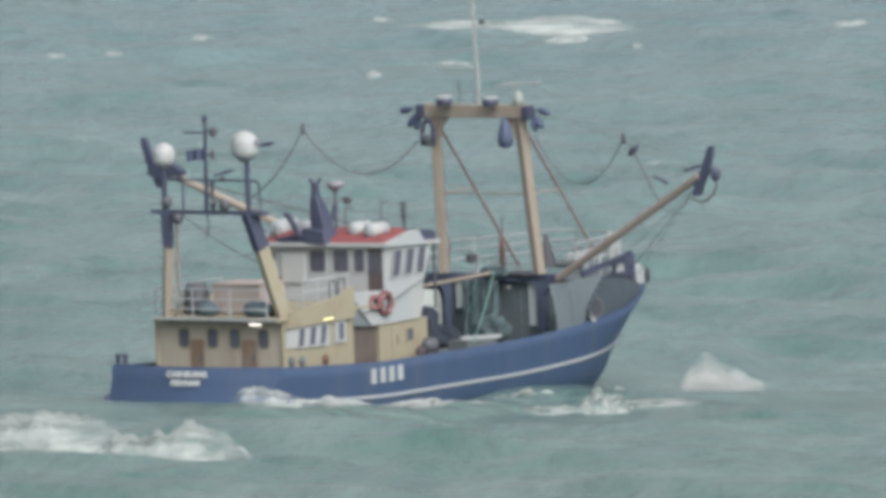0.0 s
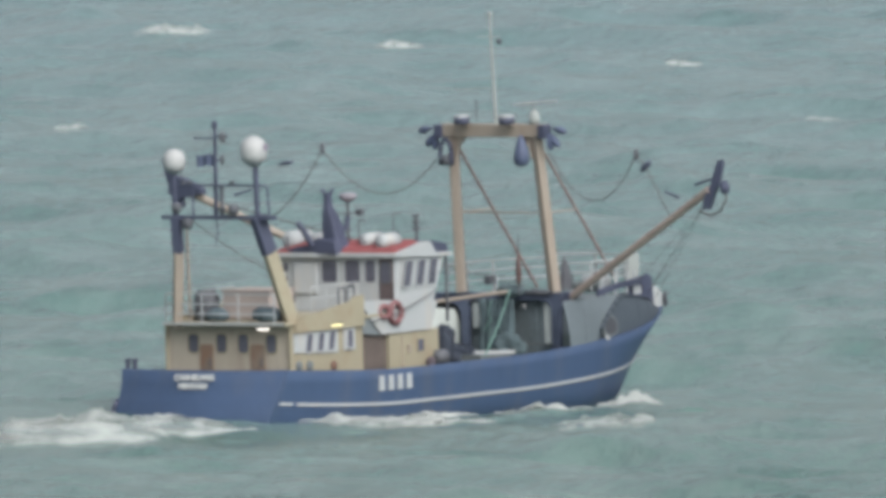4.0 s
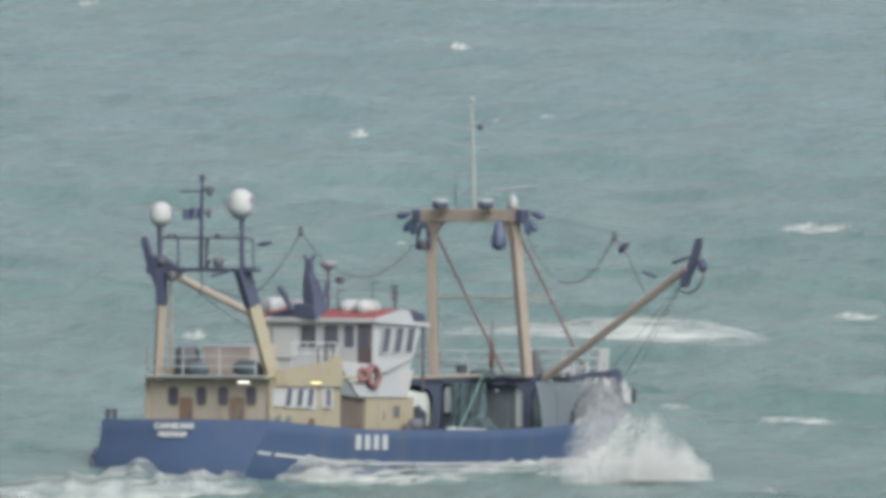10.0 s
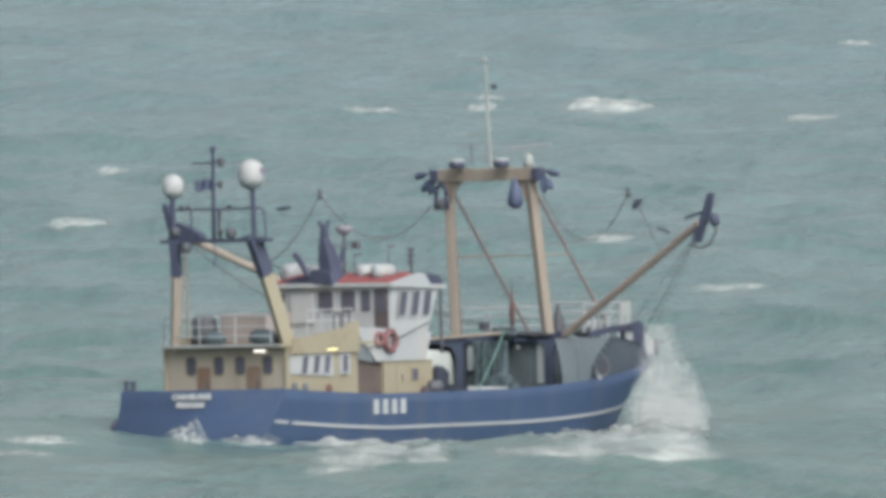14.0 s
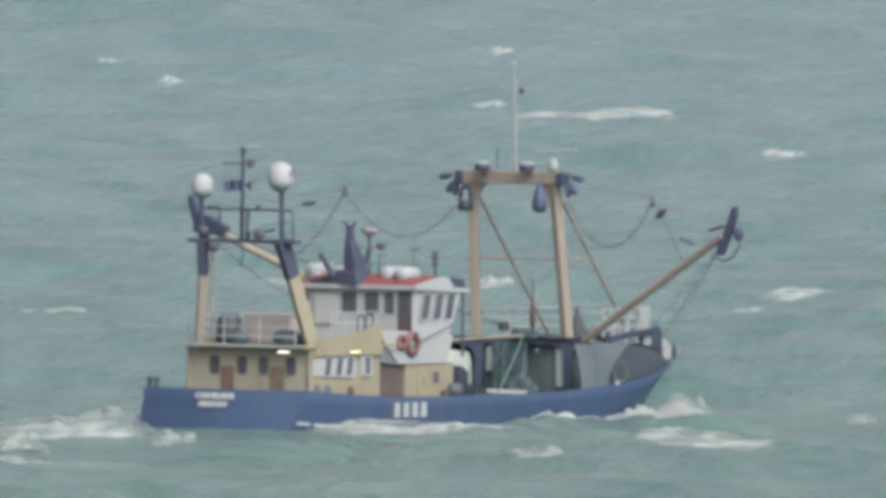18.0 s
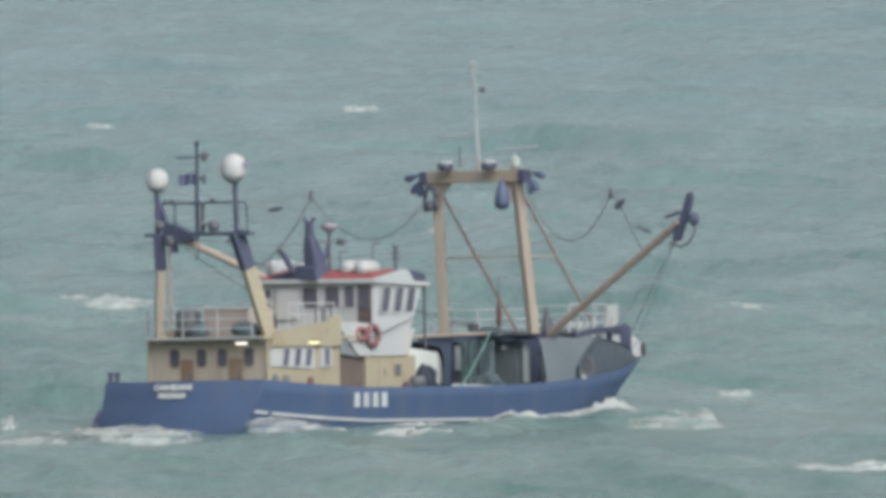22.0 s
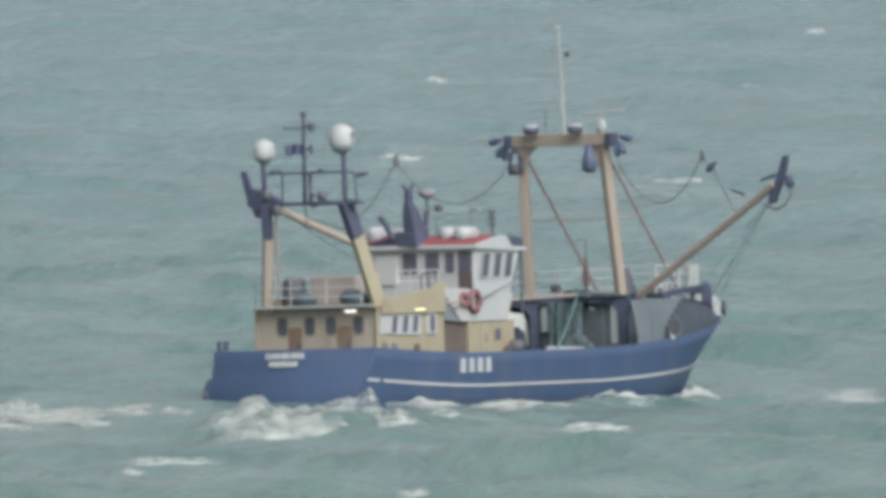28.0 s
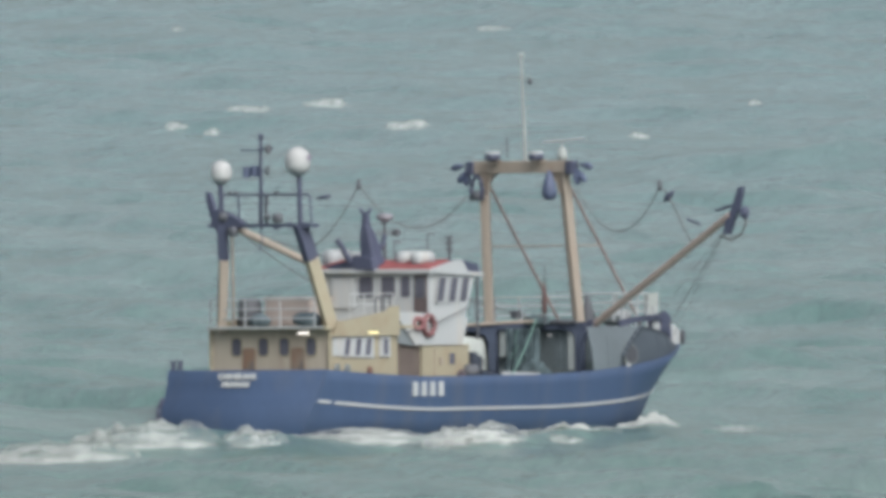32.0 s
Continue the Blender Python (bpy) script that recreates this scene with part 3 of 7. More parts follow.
def window(parent, m, w, h, frame_mat=None, name="window", r=0.08):
    """A small rounded window: its plane is xy of m, looking along +z."""
    bm = B()
    slab(bm, rounded(w, h, r), 2, -0.03, 0.012)
    bm.transform(m)
    ob = part(name, bm, WINDOW, parent, "dark window with rounded corners")
    bm = B()
    o, i = rounded(w + 0.1, h + 0.1, r + 0.04), rounded(w, h, r)
    vo = [[bm.verts.new((*p, z)) for p in o] for z in (0, 0.03)]
    vi = [[bm.verts.new((*p, z)) for p in i] for z in (0, 0.03)]
    n = len(o)
    for k in range(n):
        j = (k + 1) % n
        bm.faces.new((vo[1][k], vo[1][j], vi[1][j], vi[1][k]))
        bm.faces.new((vo[0][k], vo[0][j], vo[1][j], vo[1][k]))
        bm.faces.new((vi[1][k], vi[1][j], vi[0][j], vi[0][k]))
    bm.transform(m)
    bmesh.ops.recalc_face_normals(bm, faces=bm.faces)
    part("window_frame", bm, frame_mat or TAN, ob)
    return ob


def facing(at, way):
    """A pose whose z looks along way, with y up."""
    z = Vector(way).normalized()
    x = Vector((0, 0, 1)).cross(z).normalized()
    m = Matrix((x, z.cross(x), z)).transposed().to_4x4()
    m.translation = at
    return m


bm = B()
box(bm, 1.99, 2.0, -2.38, 2.38, 0.6, 2.98)
part("aft_plating", bm, AGED_TAN, deckhouse, "weathered brownish tan aft plating")
AFT, STARBOARD = (-1, 0, 0), (0, -1, 0)
for y in (1.35, 0.28, -0.55, -1.62):
    window(deckhouse, facing((1.995, y, 2.42), AFT), 0.38, 0.58, r=0.12)
for y, w in ((0.85, 0.5), (-1.1, 0.55)):
    bm = B()
    slab(bm, rounded(w, 1.55, 0.1), 2, 0, 0.05)
    bm.transform(facing((2.0, y, 1.62), AFT))
    door = part("door", bm, material("worn_door_tan", (0.24, 0.2, 0.165), 0.7, vary=0.2, scale=2, stain=RUST, stain_amount=0.5), deckhouse, "weathered tan steel door")
    bm = B()
    rod(bm, (1.9, y - w * 0.35, 1.7), (1.9, y - w * 0.35, 1.95), 0.025)
    part("door_handle", bm, STEEL, door)
for x in (1.98,):
    for y in (2.36, -2.36):
        bm = B()
        rod(bm, (x, y, 0.7), (x, y, 2.98), 0.07)
        part("corner_post", bm, TAN, deckhouse)
# starboard side: white window panel in the tan wall
bm = B()
slab(bm, [(2.1, 2.12), (4.55, 2.0), (4.55, 2.72), (2.1, 2.72)], 1, -2.42, -2.37)
panel = part("white_panel", bm, WHITE, deckhouse, "white painted panel round the side windows")
for x in (2.92, 3.58, 4.18):
    window(panel, facing((x, -2.425, 2.4), STARBOARD) @ Matrix(((1, 0.2, 0, 0), (0, 1, 0, 0), (0, 0, 1, 0), (0, 0, 0, 1))), 0.32, 0.58, WHITE)
bm = B()
slab(bm, rounded(0.62, 0.72, 0.06), 2, 0, 0.05)
bm.transform(facing((5.2, -2.38, 2.4), STARBOARD))
p2 = part("white_panel", bm, WHITE, deckhouse, "white painted window surround")
window(p2, facing((5.2, -2.435, 2.4), STARBOARD), 0.3, 0.56, WHITE)
for x, z in ((2.35, 1.7), (2.95, 1.68), (4.3, 1.6)):
    bm = B()
    lathe(bm, [(0.16, 0), (0.16, 0.06), (0.1, 0.08)], (x, -2.38, z), 10, Matrix.Rotation(radians(90), 4, "X"))
    part("scuttle", bm, DARK_GREY if z > 1.65 else material("rust_patch", (0.17, 0.1, 0.08), 0.8, vary=0.3, scale=5), deckhouse, "worn round scuttle cover", True)

# upper deck over the house, with a parapet on the starboard side
bm = B()
box(bm, 1.55, 7.6, -2.48, 2.22, 2.98, 3.1, 0.03)
upper_deck = part("upper_deck", bm, TAN, trawler, "tan steel upper deck")
bm = B()
box(bm, 1.5, 1.55, -2.4, 2.22, 3.03, 3.1)
part("deck_edge", bm, WHITE, upper_deck, "white deck edge")
for side in (-1, 1):
    bm = B()
    slab(bm, [(2.0, 2.76), (5.95, 2.76), (5.95, 3.75), (5.4, 3.72), (5.2, 3.58), (2.9, 3.3), (2.3, 3.28)], 1, (-2.51 if side < 0 else 2.15), (-2.43 if side < 0 else 2.2))
    part("parapet", bm, TAN, upper_deck, "tan parapet plate")


def rail(path, z0, heights, parent, r=0.028, step=1.0, name="guard_rail", mat=None):
    """A guard rail along plan points: posts and bars."""
    mat = mat or WHITE
    base = None
    for h in heights:
        bm = B()
        bent(bm, [(x, y, z0 + h) for x, y in path], r)
        ob = part(name if base is None else "rail_bar", bm, mat, base or parent, "white tubular guard rail" if base is None else "")
        base = base or ob
    for (xa, ya), (xb, yb) in zip(path, path[1:]):
        n = max(1, round(math.hypot(xb - xa, yb - ya) / step))
        for k in range(n + 1):
            x, y = xa + (xb - xa) * k / n, ya + (yb - ya) * k / n
            bm = B()
            rod(bm, (x, y, z0), (x, y, z0 + heights[0]), r * 1.1, seg=6)
            part("rail_post", bm, mat, base)
    return base


rail([(5.5, 2.16), (1.65, 2.16), (1.65, -2.0)], 3.1, (0.9, 0.58, 0.27), upper_deck, 0.023, 1.35)
rail([(3.1, -2.42), (5.7, -2.42)], 3.3, (0.85, 0.5), upper_deck, 0.022, 0.9)
bm = B()
bent(bm, [(5.1, -2.45, 3.5), (5.1, -2.45, 3.98), (5.16, -2.45, 4.06), (5.42, -2.45, 4.06), (5.48, -2.45, 3.98), (5.48, -2.45, 3.5)], 0.032)
part("ladder_hoop", bm, STEEL, upper_deck, "dark hoop at the ladder head")
bm = B()
bent(bm, [(4.6, -2.45, 3.45), (4.6, -2.45, 3.95), (4.67, -2.45, 4.03), (4.9, -2.45, 4.03), (4.96, -2.45, 3.95), (4.96, -2.45, 3.45)], 0.032)
part("ladder_hoop", bm, STEEL, upper_deck)

# gear stowed on the upper deck
bm = B()
lathe(bm, [(0.36, 0), (0.4, 0.1), (0.4, 0.75), (0.33, 0.85), (0.3, 0.95)], (3.0, 1.5, 3.1), 14)
gear("storage_drum", bm, STEEL, "dark plastic drum standing on the upper deck", "drum", True)
bm = B()
box(bm, 3.0, 4.4, -0.9, 0.9, 3.1, 4.0, 0.05)
crate = gear("gear_crate", bm, CRATE, "pinkish grey gear box on the upper deck", "crate")
bm = B()
box(bm, 2.95, 4.45, -0.95, 0.95, 4.0, 4.06, 0.02)
part("lid", bm, CRATE, crate)
for x, y, s, mt in ((2.4, 0.7, 0.32, TEAL), (2.3, -1.25, 0.36, TEAL), (2.6, 1.0, 0.28, STEEL), (2.5, -1.55, 0.25, BLACK)):
    bm = B()
    bmesh.ops.create_icosphere(bm, subdivisions=2, radius=s, matrix=Matrix.Translation((x, y, 3.1 + s * 0.6)) @ Matrix.Diagonal((1, 1.4, 0.75, 1)))
    for v in bm.verts:
        v.co += Vector(noise.noise_vector(v.co * 3)) * 0.08
    gear("tarpaulin", bm, mt, "blue tarpaulin folded on the upper deck" if mt is TEAL else "dark tarpaulin folded on the upper deck", "tarpaulin", True)

# strip lamps under the deck edge
for at, q, mt, name in (((1.96, -1.12, 2.88), (1.96, -1.55, 2.88), LAMP_WHITE, "white"), ((4.1, -2.5, 2.87), (4.68, -2.5, 2.87), LAMP_YELLOW, "yellow")):
    bm = B()
    beam(bm, at, q, 0.04, 0.045, 0.01)
    lamp = part("strip_lamp", bm, mt, trawler, name + " glowing strip lamp under the deck edge")
    bm = B()
    beam(bm, Vector(at) + Vector((0.02, 0.03, 0.06)), Vector(q) + Vector((0.02, 0.03, 0.06)), 0.1, 0.03)
    part("housing", bm, STEEL, lamp)

# ---- wheelhouse ----
bm = B()
slab(bm, [(7.45, 0.6), (10.25, 0.6), (10.25, 2.42), (7.45, 2.42)], 1, -2.4, 2.4)
base = part("lower_house", bm, TAN, trawler, "tan lower house under the wheelhouse")
bm = B()
slab(bm, [(8.15, 0.85), (8.19, 0.85), (8.19, 2.3), (8.15, 2.3)], 1, -2.43, -2.39)
part("seam", bm, BUFF, base)
window(base, facing((9.2, -2.41, 1.95), STARBOARD), 0.34, 0.38, TAN, r=0.05)
bm = B()
slab(bm, [(8.45, 1.75), (8.6, 1.75), (8.6, 2.0), (8.45, 2.0)], 1, -2.47, -2.39)
part("junction_box", bm, BUFF, base)
# passage between the houses: a solid box, its shade put into dark brown
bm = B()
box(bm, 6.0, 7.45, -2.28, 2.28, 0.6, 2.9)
part("passage", bm, material("passage_shade_brown", (0.105, 0.088, 0.082), 0.8, vary=0.3, scale=3), trawler, "doorway between the houses, its shade painted dark brown")
bm = B()
slab(bm, [(6.0, 2.5), (6.9, 2.4), (6.9, 2.95), (6.0, 3.0)], 1, -2.4, -2.0)
part("canopy", bm, GREY, trawler, "grey canopy over the side door")

bm = B()
plan = [(7.55, 1.75), (8.08, -2.3), (10.6, -2.38), (10.6, 2.38), (8.6, 2.38)]
lo = [bm.verts.new((x if x < 10 else 9.75, y, 2.42)) for x, y in plan]
hi = [bm.verts.new((x if x < 10 else 10.75, y, 4.84 if x < 10 else 4.74)) for x, y in plan]
bm.faces.new(lo)
bm.faces.new(hi[::-1])
for k in range(5):
    bm.faces.new((lo[k], lo[(k + 1) % 5], hi[(k + 1) % 5], hi[k]))
bmesh.ops.recalc_face_normals(bm, faces=bm.faces)
bmesh.ops.bevel(bm, geom=[e for e in bm.edges if abs(e.verts[0].co.z - e.verts[1].co.z) > 1], offset=0.06, segments=3, affect="EDGES")
wheelhouse = part("wheelhouse", bm, WHITE, trawler, "white wheelhouse with raked front windows")


def aft_wall(y, z, out=0.006):
    """A pose on the wheelhouse's slanting aft wall."""
    n = Vector((-0.9917, -0.1287, 0))
    return facing(Vector((7.6 + (1.4 - y) * 0.1297, y, z)) + n * out, n)


for side in (-1, 1):
    bm = B()
    slab(bm, [(5.95, 3.55), (6.0, 3.3), (6.95, 2.42), (9.78, 2.42), (10.15, 3.3), (7.9, 3.45), (7.2, 3.5)], 1, side * 2.43 - 0.035, side * 2.43 + 0.035)
    part("wing_plate", bm, WHITE, wheelhouse, "white wing plate")
for y, w in ((0.02, 0.54), (-0.79, 0.52), (-1.42, 0.36)):
    window(wheelhouse, aft_wall(y, 4.36), w, 0.7, WHITE, r=0.09)
bm = B()
slab(bm, rounded(0.5, 1.45, 0.06), 2, -0.02, 0.02)
bm.transform(aft_wall(-1.98, 4.02))
door = part("wheelhouse_door", bm, material("door_dark_brown", (0.1, 0.08, 0.085), 0.6, vary=0.25, scale=3), wheelhouse, "dark brown wheelhouse door with a window")
window(door, aft_wall(-1.96, 4.32, 0.025), 0.3, 0.6, STEEL, r=0.06)
bm = B()
box(bm, -0.42, 0.42, -0.5, 0.5, -0.02, 0.1, 0.04)
bm.transform(aft_wall(0.85, 4.15))
part("locker", bm, WHITE, wheelhouse, "white locker on the aft wall")
for x in (8.66, 9.38, 10.05):
    window(wheelhouse, facing((x, -2.37, 4.25), STARBOARD) @ Matrix(((1, 0.25, 0, 0), (0, 1, 0, 0), (0, 0, 1, 0), (0, 0, 0, 1))), 0.42, 0.8, WHITE, r=0.07)
for y in (-1.5, -0.5, 0.5, 1.5):
    window(wheelhouse, facing((10.5, y, 4.15), (1, 0, -0.4)), 0.75, 0.75, WHITE, r=0.07)
for y, z, w, h in ((1.56, 4.5, 0.2, 0.28), (1.56, 4.12, 0.16, 0.16), (1.3, 3.62, 0.12, 0.5)):
    window(wheelhouse, aft_wall(y, z), w, h, WHITE, r=0.04)
# roof with a white edge, red top and raised brow
bm = B()
slab(bm, [(7.2, 1.85), (7.9, -2.48), (11.05, -2.48), (11.05, 2.48), (8.4, 2.48)], 2, 4.84, 4.97)
for v in bm.verts:
    v.co.z -= 0.042 * (v.co.x - 7.3)
roof = part("wheelhouse_roof", bm, WHITE, wheelhouse, "white edged wheelhouse roof")
bm = B()
rings = []
for z, ring in ((4.9, [(7.32, 1.75), (7.98, -2.36), (9.9, -2.36), (9.9, 2.36), (8.4, 2.36)]), (5.06, [(7.42, 1.7), (8.08, -2.25), (9.88, -2.25), (9.88, 2.25), (8.45, 2.25)]), (5.26, [(8.2, 1.3), (8.7, -1.6), (9.85, -1.8), (9.85, 1.8), (8.9, 1.7)])):
    rings.append([bm.verts.new((x, y, z)) for x, y in ring])
for a, b in zip(rings, rings[1:]):
    for k in range(5):
        bm.faces.new((a[k], a[(k + 1) % 5], b[(k + 1) % 5], b[k]))
bm.faces.new(rings[-1])
bmesh.ops.recalc_face_normals(bm, faces=bm.faces)
part("roof_top", bm, RED, roof, "faded red roof top")
for side in (-1, 1):
    bm = B()
    slab(bm, [(7.9, 4.92), (10.2, 4.82), (9.85, 5.22), (9.5, 5.24)], 1, side * 2.4 - 0.06, side * 2.4 + 0.06)
    part("brow_plate", bm, WHITE, roof, "white brow plate")
bm = B()
slab(bm, [(9.8, 4.84), (10.95, 4.8), (10.8, 5.1), (9.9, 5.24)], 1, -2.42, 2.42)
part("brow_front", bm, NAVY, roof, "dark brow over the front windows")
# lifebuoys
def torus(bm, m, R, r, seg=20, tube=8):
    rings = []
    for i in range(seg):
        a = 2 * math.pi * i / seg
        rings.append([bm.verts.new(m @ Vector(((R + r * math.cos(b)) * math.cos(a), (R + r * math.cos(b)) * math.sin(a), r * math.sin(b)))) for b in [2 * math.pi * k / tube for k in range(tube)]])
    for i in range(seg):
        a, b = rings[i], rings[(i + 1) % seg]
        for k in range(tube):
            bm.faces.new((a[k], b[k], b[(k + 1) % tube], a[(k + 1) % tube]))


bm = B()
torus(bm, facing((7.66, -2.55, 3.07), STARBOARD), 0.31, 0.1)
buoy = gear("lifebuoy", bm, BUOY_RED, "red lifebuoy hung on the white wheelhouse wing", "lifebuoy", True)
for a in (40, 130, 220, 310):
    bm = B()
    torus(bm, facing((7.66 + 0.31 * math.cos(radians(a)), -2.55, 3.07 + 0.31 * math.sin(radians(a))), STARBOARD) @ Matrix.Rotation(radians(-a), 4, "Z") @ Matrix.Rotation(radians(90), 4, "X"), 0.1, 0.02, 10, 5)
    part("band", bm, WHITE, buoy)
bm = B()
torus(bm, facing((7.05, -2.52, 3.13), (-0.6, -1, 0)), 0.18, 0.085)
gear("lifebuoy", bm, BUOY_RED, "red lifebuoy turned edgewise beside another one", "lifebuoy", True)
bm = B()
bent(bm, [(6.3, -2.55, 2.85), (7.7, -2.62, 3.05), (9.6, -2.55, 3.55), (10.2, -2.5, 3.7)], 0.022)
part("hand_line", bm, ROPE, trawler, "grey line along the wheelhouse wing")
bm = B()
lathe(bm, [(0.28, 0), (0.3, 0.3), (0.2, 0.45)], (10.15, -2.55, 1.3), 10)
gear("cable_drum", bm, STEEL, "dark cable drum beside the tan lower house", "drum", True)

# ---- on the wheelhouse roof ----
bm = B()
rings = []
for z, hx, hy, cx, cy in ((4.9, 0.44, 0.42, 7.95, -0.1), (5.15, 0.4, 0.34, 7.96, -0.12), (5.42, 0.32, 0.28, 7.92, -0.11), (5.8, 0.29, 0.25, 7.86, -0.08), (6.15, 0.22, 0.19, 7.8, -0.04), (6.38, 0.15, 0.13, 7.76, 0.0), (6.42, 0.13, 0.115, 7.76, 0.0), (6.85, 0.11, 0.1, 7.75, 0.0)):
    rings.append([bm.verts.new((cx + p, cy + q, z)) for p, q in rounded(2 * hx, 2 * hy, min(hx, hy) * 0.4, 2)])
for p, q in zip(rings, rings[1:]):
    n = len(p)
    for k in range(n):
        bm.faces.new((p[k], p[(k + 1) % n], q[(k + 1) % n], q[k]))
bm.faces.new(rings[-1])
bmesh.ops.recalc_face_normals(bm, faces=bm.faces)
funnel = part("funnel", bm, NAVY, trawler, "navy blue funnel casing on the wheelhouse roof")
for dx in (-1, 1):
    bm = B()
    bent(bm, [(7.75, 0, 6.7), (7.75 + dx * 0.05, -dx * 0.08, 6.85), (7.75 + dx * 0.1, -dx * 0.16, 6.98)], 0.06, 7)
    part("exhaust_pipe", bm, NAVY, funnel)
bm = B()
bent(bm, [(8.0, -0.2, 5.5), (8.2, -0.38, 5.75), (8.24, -0.42, 6.1)], 0.085, 8)
part("pipe_bracket", bm, NAVY, funnel)
bm = B()
slab(bm, [(1.55, 4.93), (-0.45, 4.93), (-0.4, 5.3), (0.25, 5.42), (0.6, 5.22), (1.4, 5.06)], 0, 7.45, 8.15)
part("funnel_base", bm, NAVY, funnel, "low navy casing round the funnel's foot")
bm = B()
bent(bm, [(7.3, 0.35, 5.2), (7.12, 0.55, 5.72), (7.0, 0.68, 5.95)], 0.095, 8)
part("vent_pipe", bm, NAVY, funnel, "slanting navy vent pipe")
bm = B()
rod(bm, (8.78, -0.07, 4.95), (8.78, -0.07, 6.65), 0.05)
radar = part("radar_mast", bm, STEEL, trawler, "short radar mast on the wheelhouse roof")
bm = B()
lathe(bm, [(0.1, -0.12), (0.27, 0.0), (0.29, 0.08), (0.26, 0.16), (0.05, 0.18)], (8.78, -0.07, 6.62), 18)
part("radar_scanner", bm, material("scanner_grey", (0.25, 0.24, 0.28), 0.5), radar, "pale grey radar scanner", True)
bm = B()
beam(bm, (8.4, 0.1, 6.15), (9.15, -0.3, 6.15), 0.05, 0.05)
box(bm, 9.0, 9.24, -0.42, -0.18, 6.06, 6.28, 0.05)
part("floodlight", bm, STEEL, radar, "dark floodlight bracket")
for x, y, r, ln in ((8.6, -1.7, 0.24, 0.5), (8.75, -1.0, 0.25, 0.5), (8.5, 1.65, 0.32, 0.6), (8.7, 1.0, 0.24, 0.4)):
    bm = B()
    lathe(bm, [(r * 0.6, -ln), (r, -ln * 0.8), (r, ln * 0.8), (r * 0.6, ln)], (x, y, 5.3), 14, Matrix.Rotation(radians(90), 4, "Y"))
    raft = part("liferaft_canister", bm, WHITE, trawler, "white liferaft canister in a cradle on the roof", True)
    for dx in (-0.25, 0.25):
        bm = B()
        box(bm, x + dx - 0.03, x + dx + 0.03, y - r, y + r, 4.8, 5.12)
        part("cradle", bm, STEEL, raft)
for x, y, h in ((9.35, -1.4, 1.15), (7.4, 2.0, 0.7), (7.5, 1.4, 0.55), (9.9, 0.3, 0.9), (10.2, -1.0, 0.6)):
    bm = B()
    rod(bm, (x, y, 4.95), (x, y, 4.95 + h), 0.03, 0.02)
    post = part("roof_post", bm, STEEL, trawler, "slim dark aerial post on the roof")
    if h > 0.8:
        bm = B()
        beam(bm, (x, y, 4.95 + h), (x + 0.25, y - 0.1, 4.95 + h), 0.08, 0.06)
        part("cross_arm", bm, STEEL, post)
bm = B()
rod(bm, (10.35, -1.6, 4.9), (10.35, -1.6, 6.0), 0.05)
for z in (5.55, 5.75, 5.95):
    rod(bm, (10.35, -1.6, z), (10.35, -1.6, z + 0.08), 0.14)
part("signal_lamp_post", bm, STEEL, trawler, "dark signal lamp post")
bm = B()
rod(bm, (10.95, -2.3, 2.6), (10.95, -2.3, 4.7), 0.05)
part("front_stay", bm, STEEL, trawler, "dark post before the wheelhouse")

# ---- stern gantry with radomes ----
bm = B()
beam(bm, (2.35, -2.25, 2.9), (1.7, -1.85, 5.35), 0.34, 0.42, 0.03)
sg = part("stern_gantry", bm, TAN, trawler, "stern gantry with tan legs and navy tops")
bm = B()
beam(bm, (1.7, -1.85, 5.3), (1.3, -1.68, 6.5), 0.36, 0.44, 0.03)
part("leg_top", bm, NAVY, sg, "navy leg top")
bm = B()
beam(bm, (1.85, 1.85, 2.9), (1.5, 1.5, 5.35), 0.3, 0.36, 0.03)
part("leg", bm, BUFF, sg, "buff leg")
bm = B()
beam(bm, (1.5, 1.5, 5.3), (1.33, 1.44, 6.5), 0.31, 0.37, 0.03)
part("leg_top", bm, NAVY, sg)
for y, zt, r in ((1.44, 7.95, 0.09), (-1.7, 8.25, 0.085)):
    bm = B()
    rod(bm, (1.3, y, 6.4), (1.25, y, zt), r, seg=10)
    part("radome_pole", bm, NAVY, sg)
for at, r in (((1.3, 1.43, 8.27), 0.36), ((1.18, -1.7, 8.63), 0.43)):
    bm = B()
    lathe(bm, [(r * 0.5, -r * 0.95), (r * 0.86, -r * 0.85), (r * 0.97, -r * 0.5), (r, -r * 0.1), (r * 0.97, r * 0.25), (r * 0.82, r * 0.58), (r * 0.52, r * 0.83), (r * 0.2, r * 0.95), (0.02, r * 0.97)], at, 24)
    dome = part("radome", bm, material("radome_white", (0.42, 0.44, 0.455), 0.55, vary=0.05, scale=2), sg, "white satellite radome", True)
    bm = B()
    lathe(bm, [(r * 0.3, -r * 1.3), (r * 0.75, -r * 0.98), (r * 0.75, -r * 0.9)], at, 16)
    part("radome_base", bm, GREY, dome, "", True)
    if r > 0.4:
        bm = B()
        slab(bm, rounded(0.22, 0.2, 0.03), 2, 0, 0.02)
        bm.transform(facing(Vector(at) + Vector((0.02, -0.435, 0.05)), STARBOARD))
        part("badge", bm, material("badge_grey", (0.22, 0.2, 0.26), 0.6), dome, "small faded grey badge")
bm = B()
beam(bm, (1.3, 1.95, 6.45), (1.3, -2.2, 6.45), 0.12, 0.12)
part("cross_bar", bm, NAVY, sg)
bm = B()
box(bm, 1.15, 1.5, -2.3, -1.3, 6.38, 6.5)
part("platform", bm, NAVY, sg)
bm = B()
bent(bm, [(1.3, 1.4, 7.47), (1.3, -1.95, 7.47), (1.3, -2.1, 7.4), (1.3, -2.15, 6.5)], 0.036)
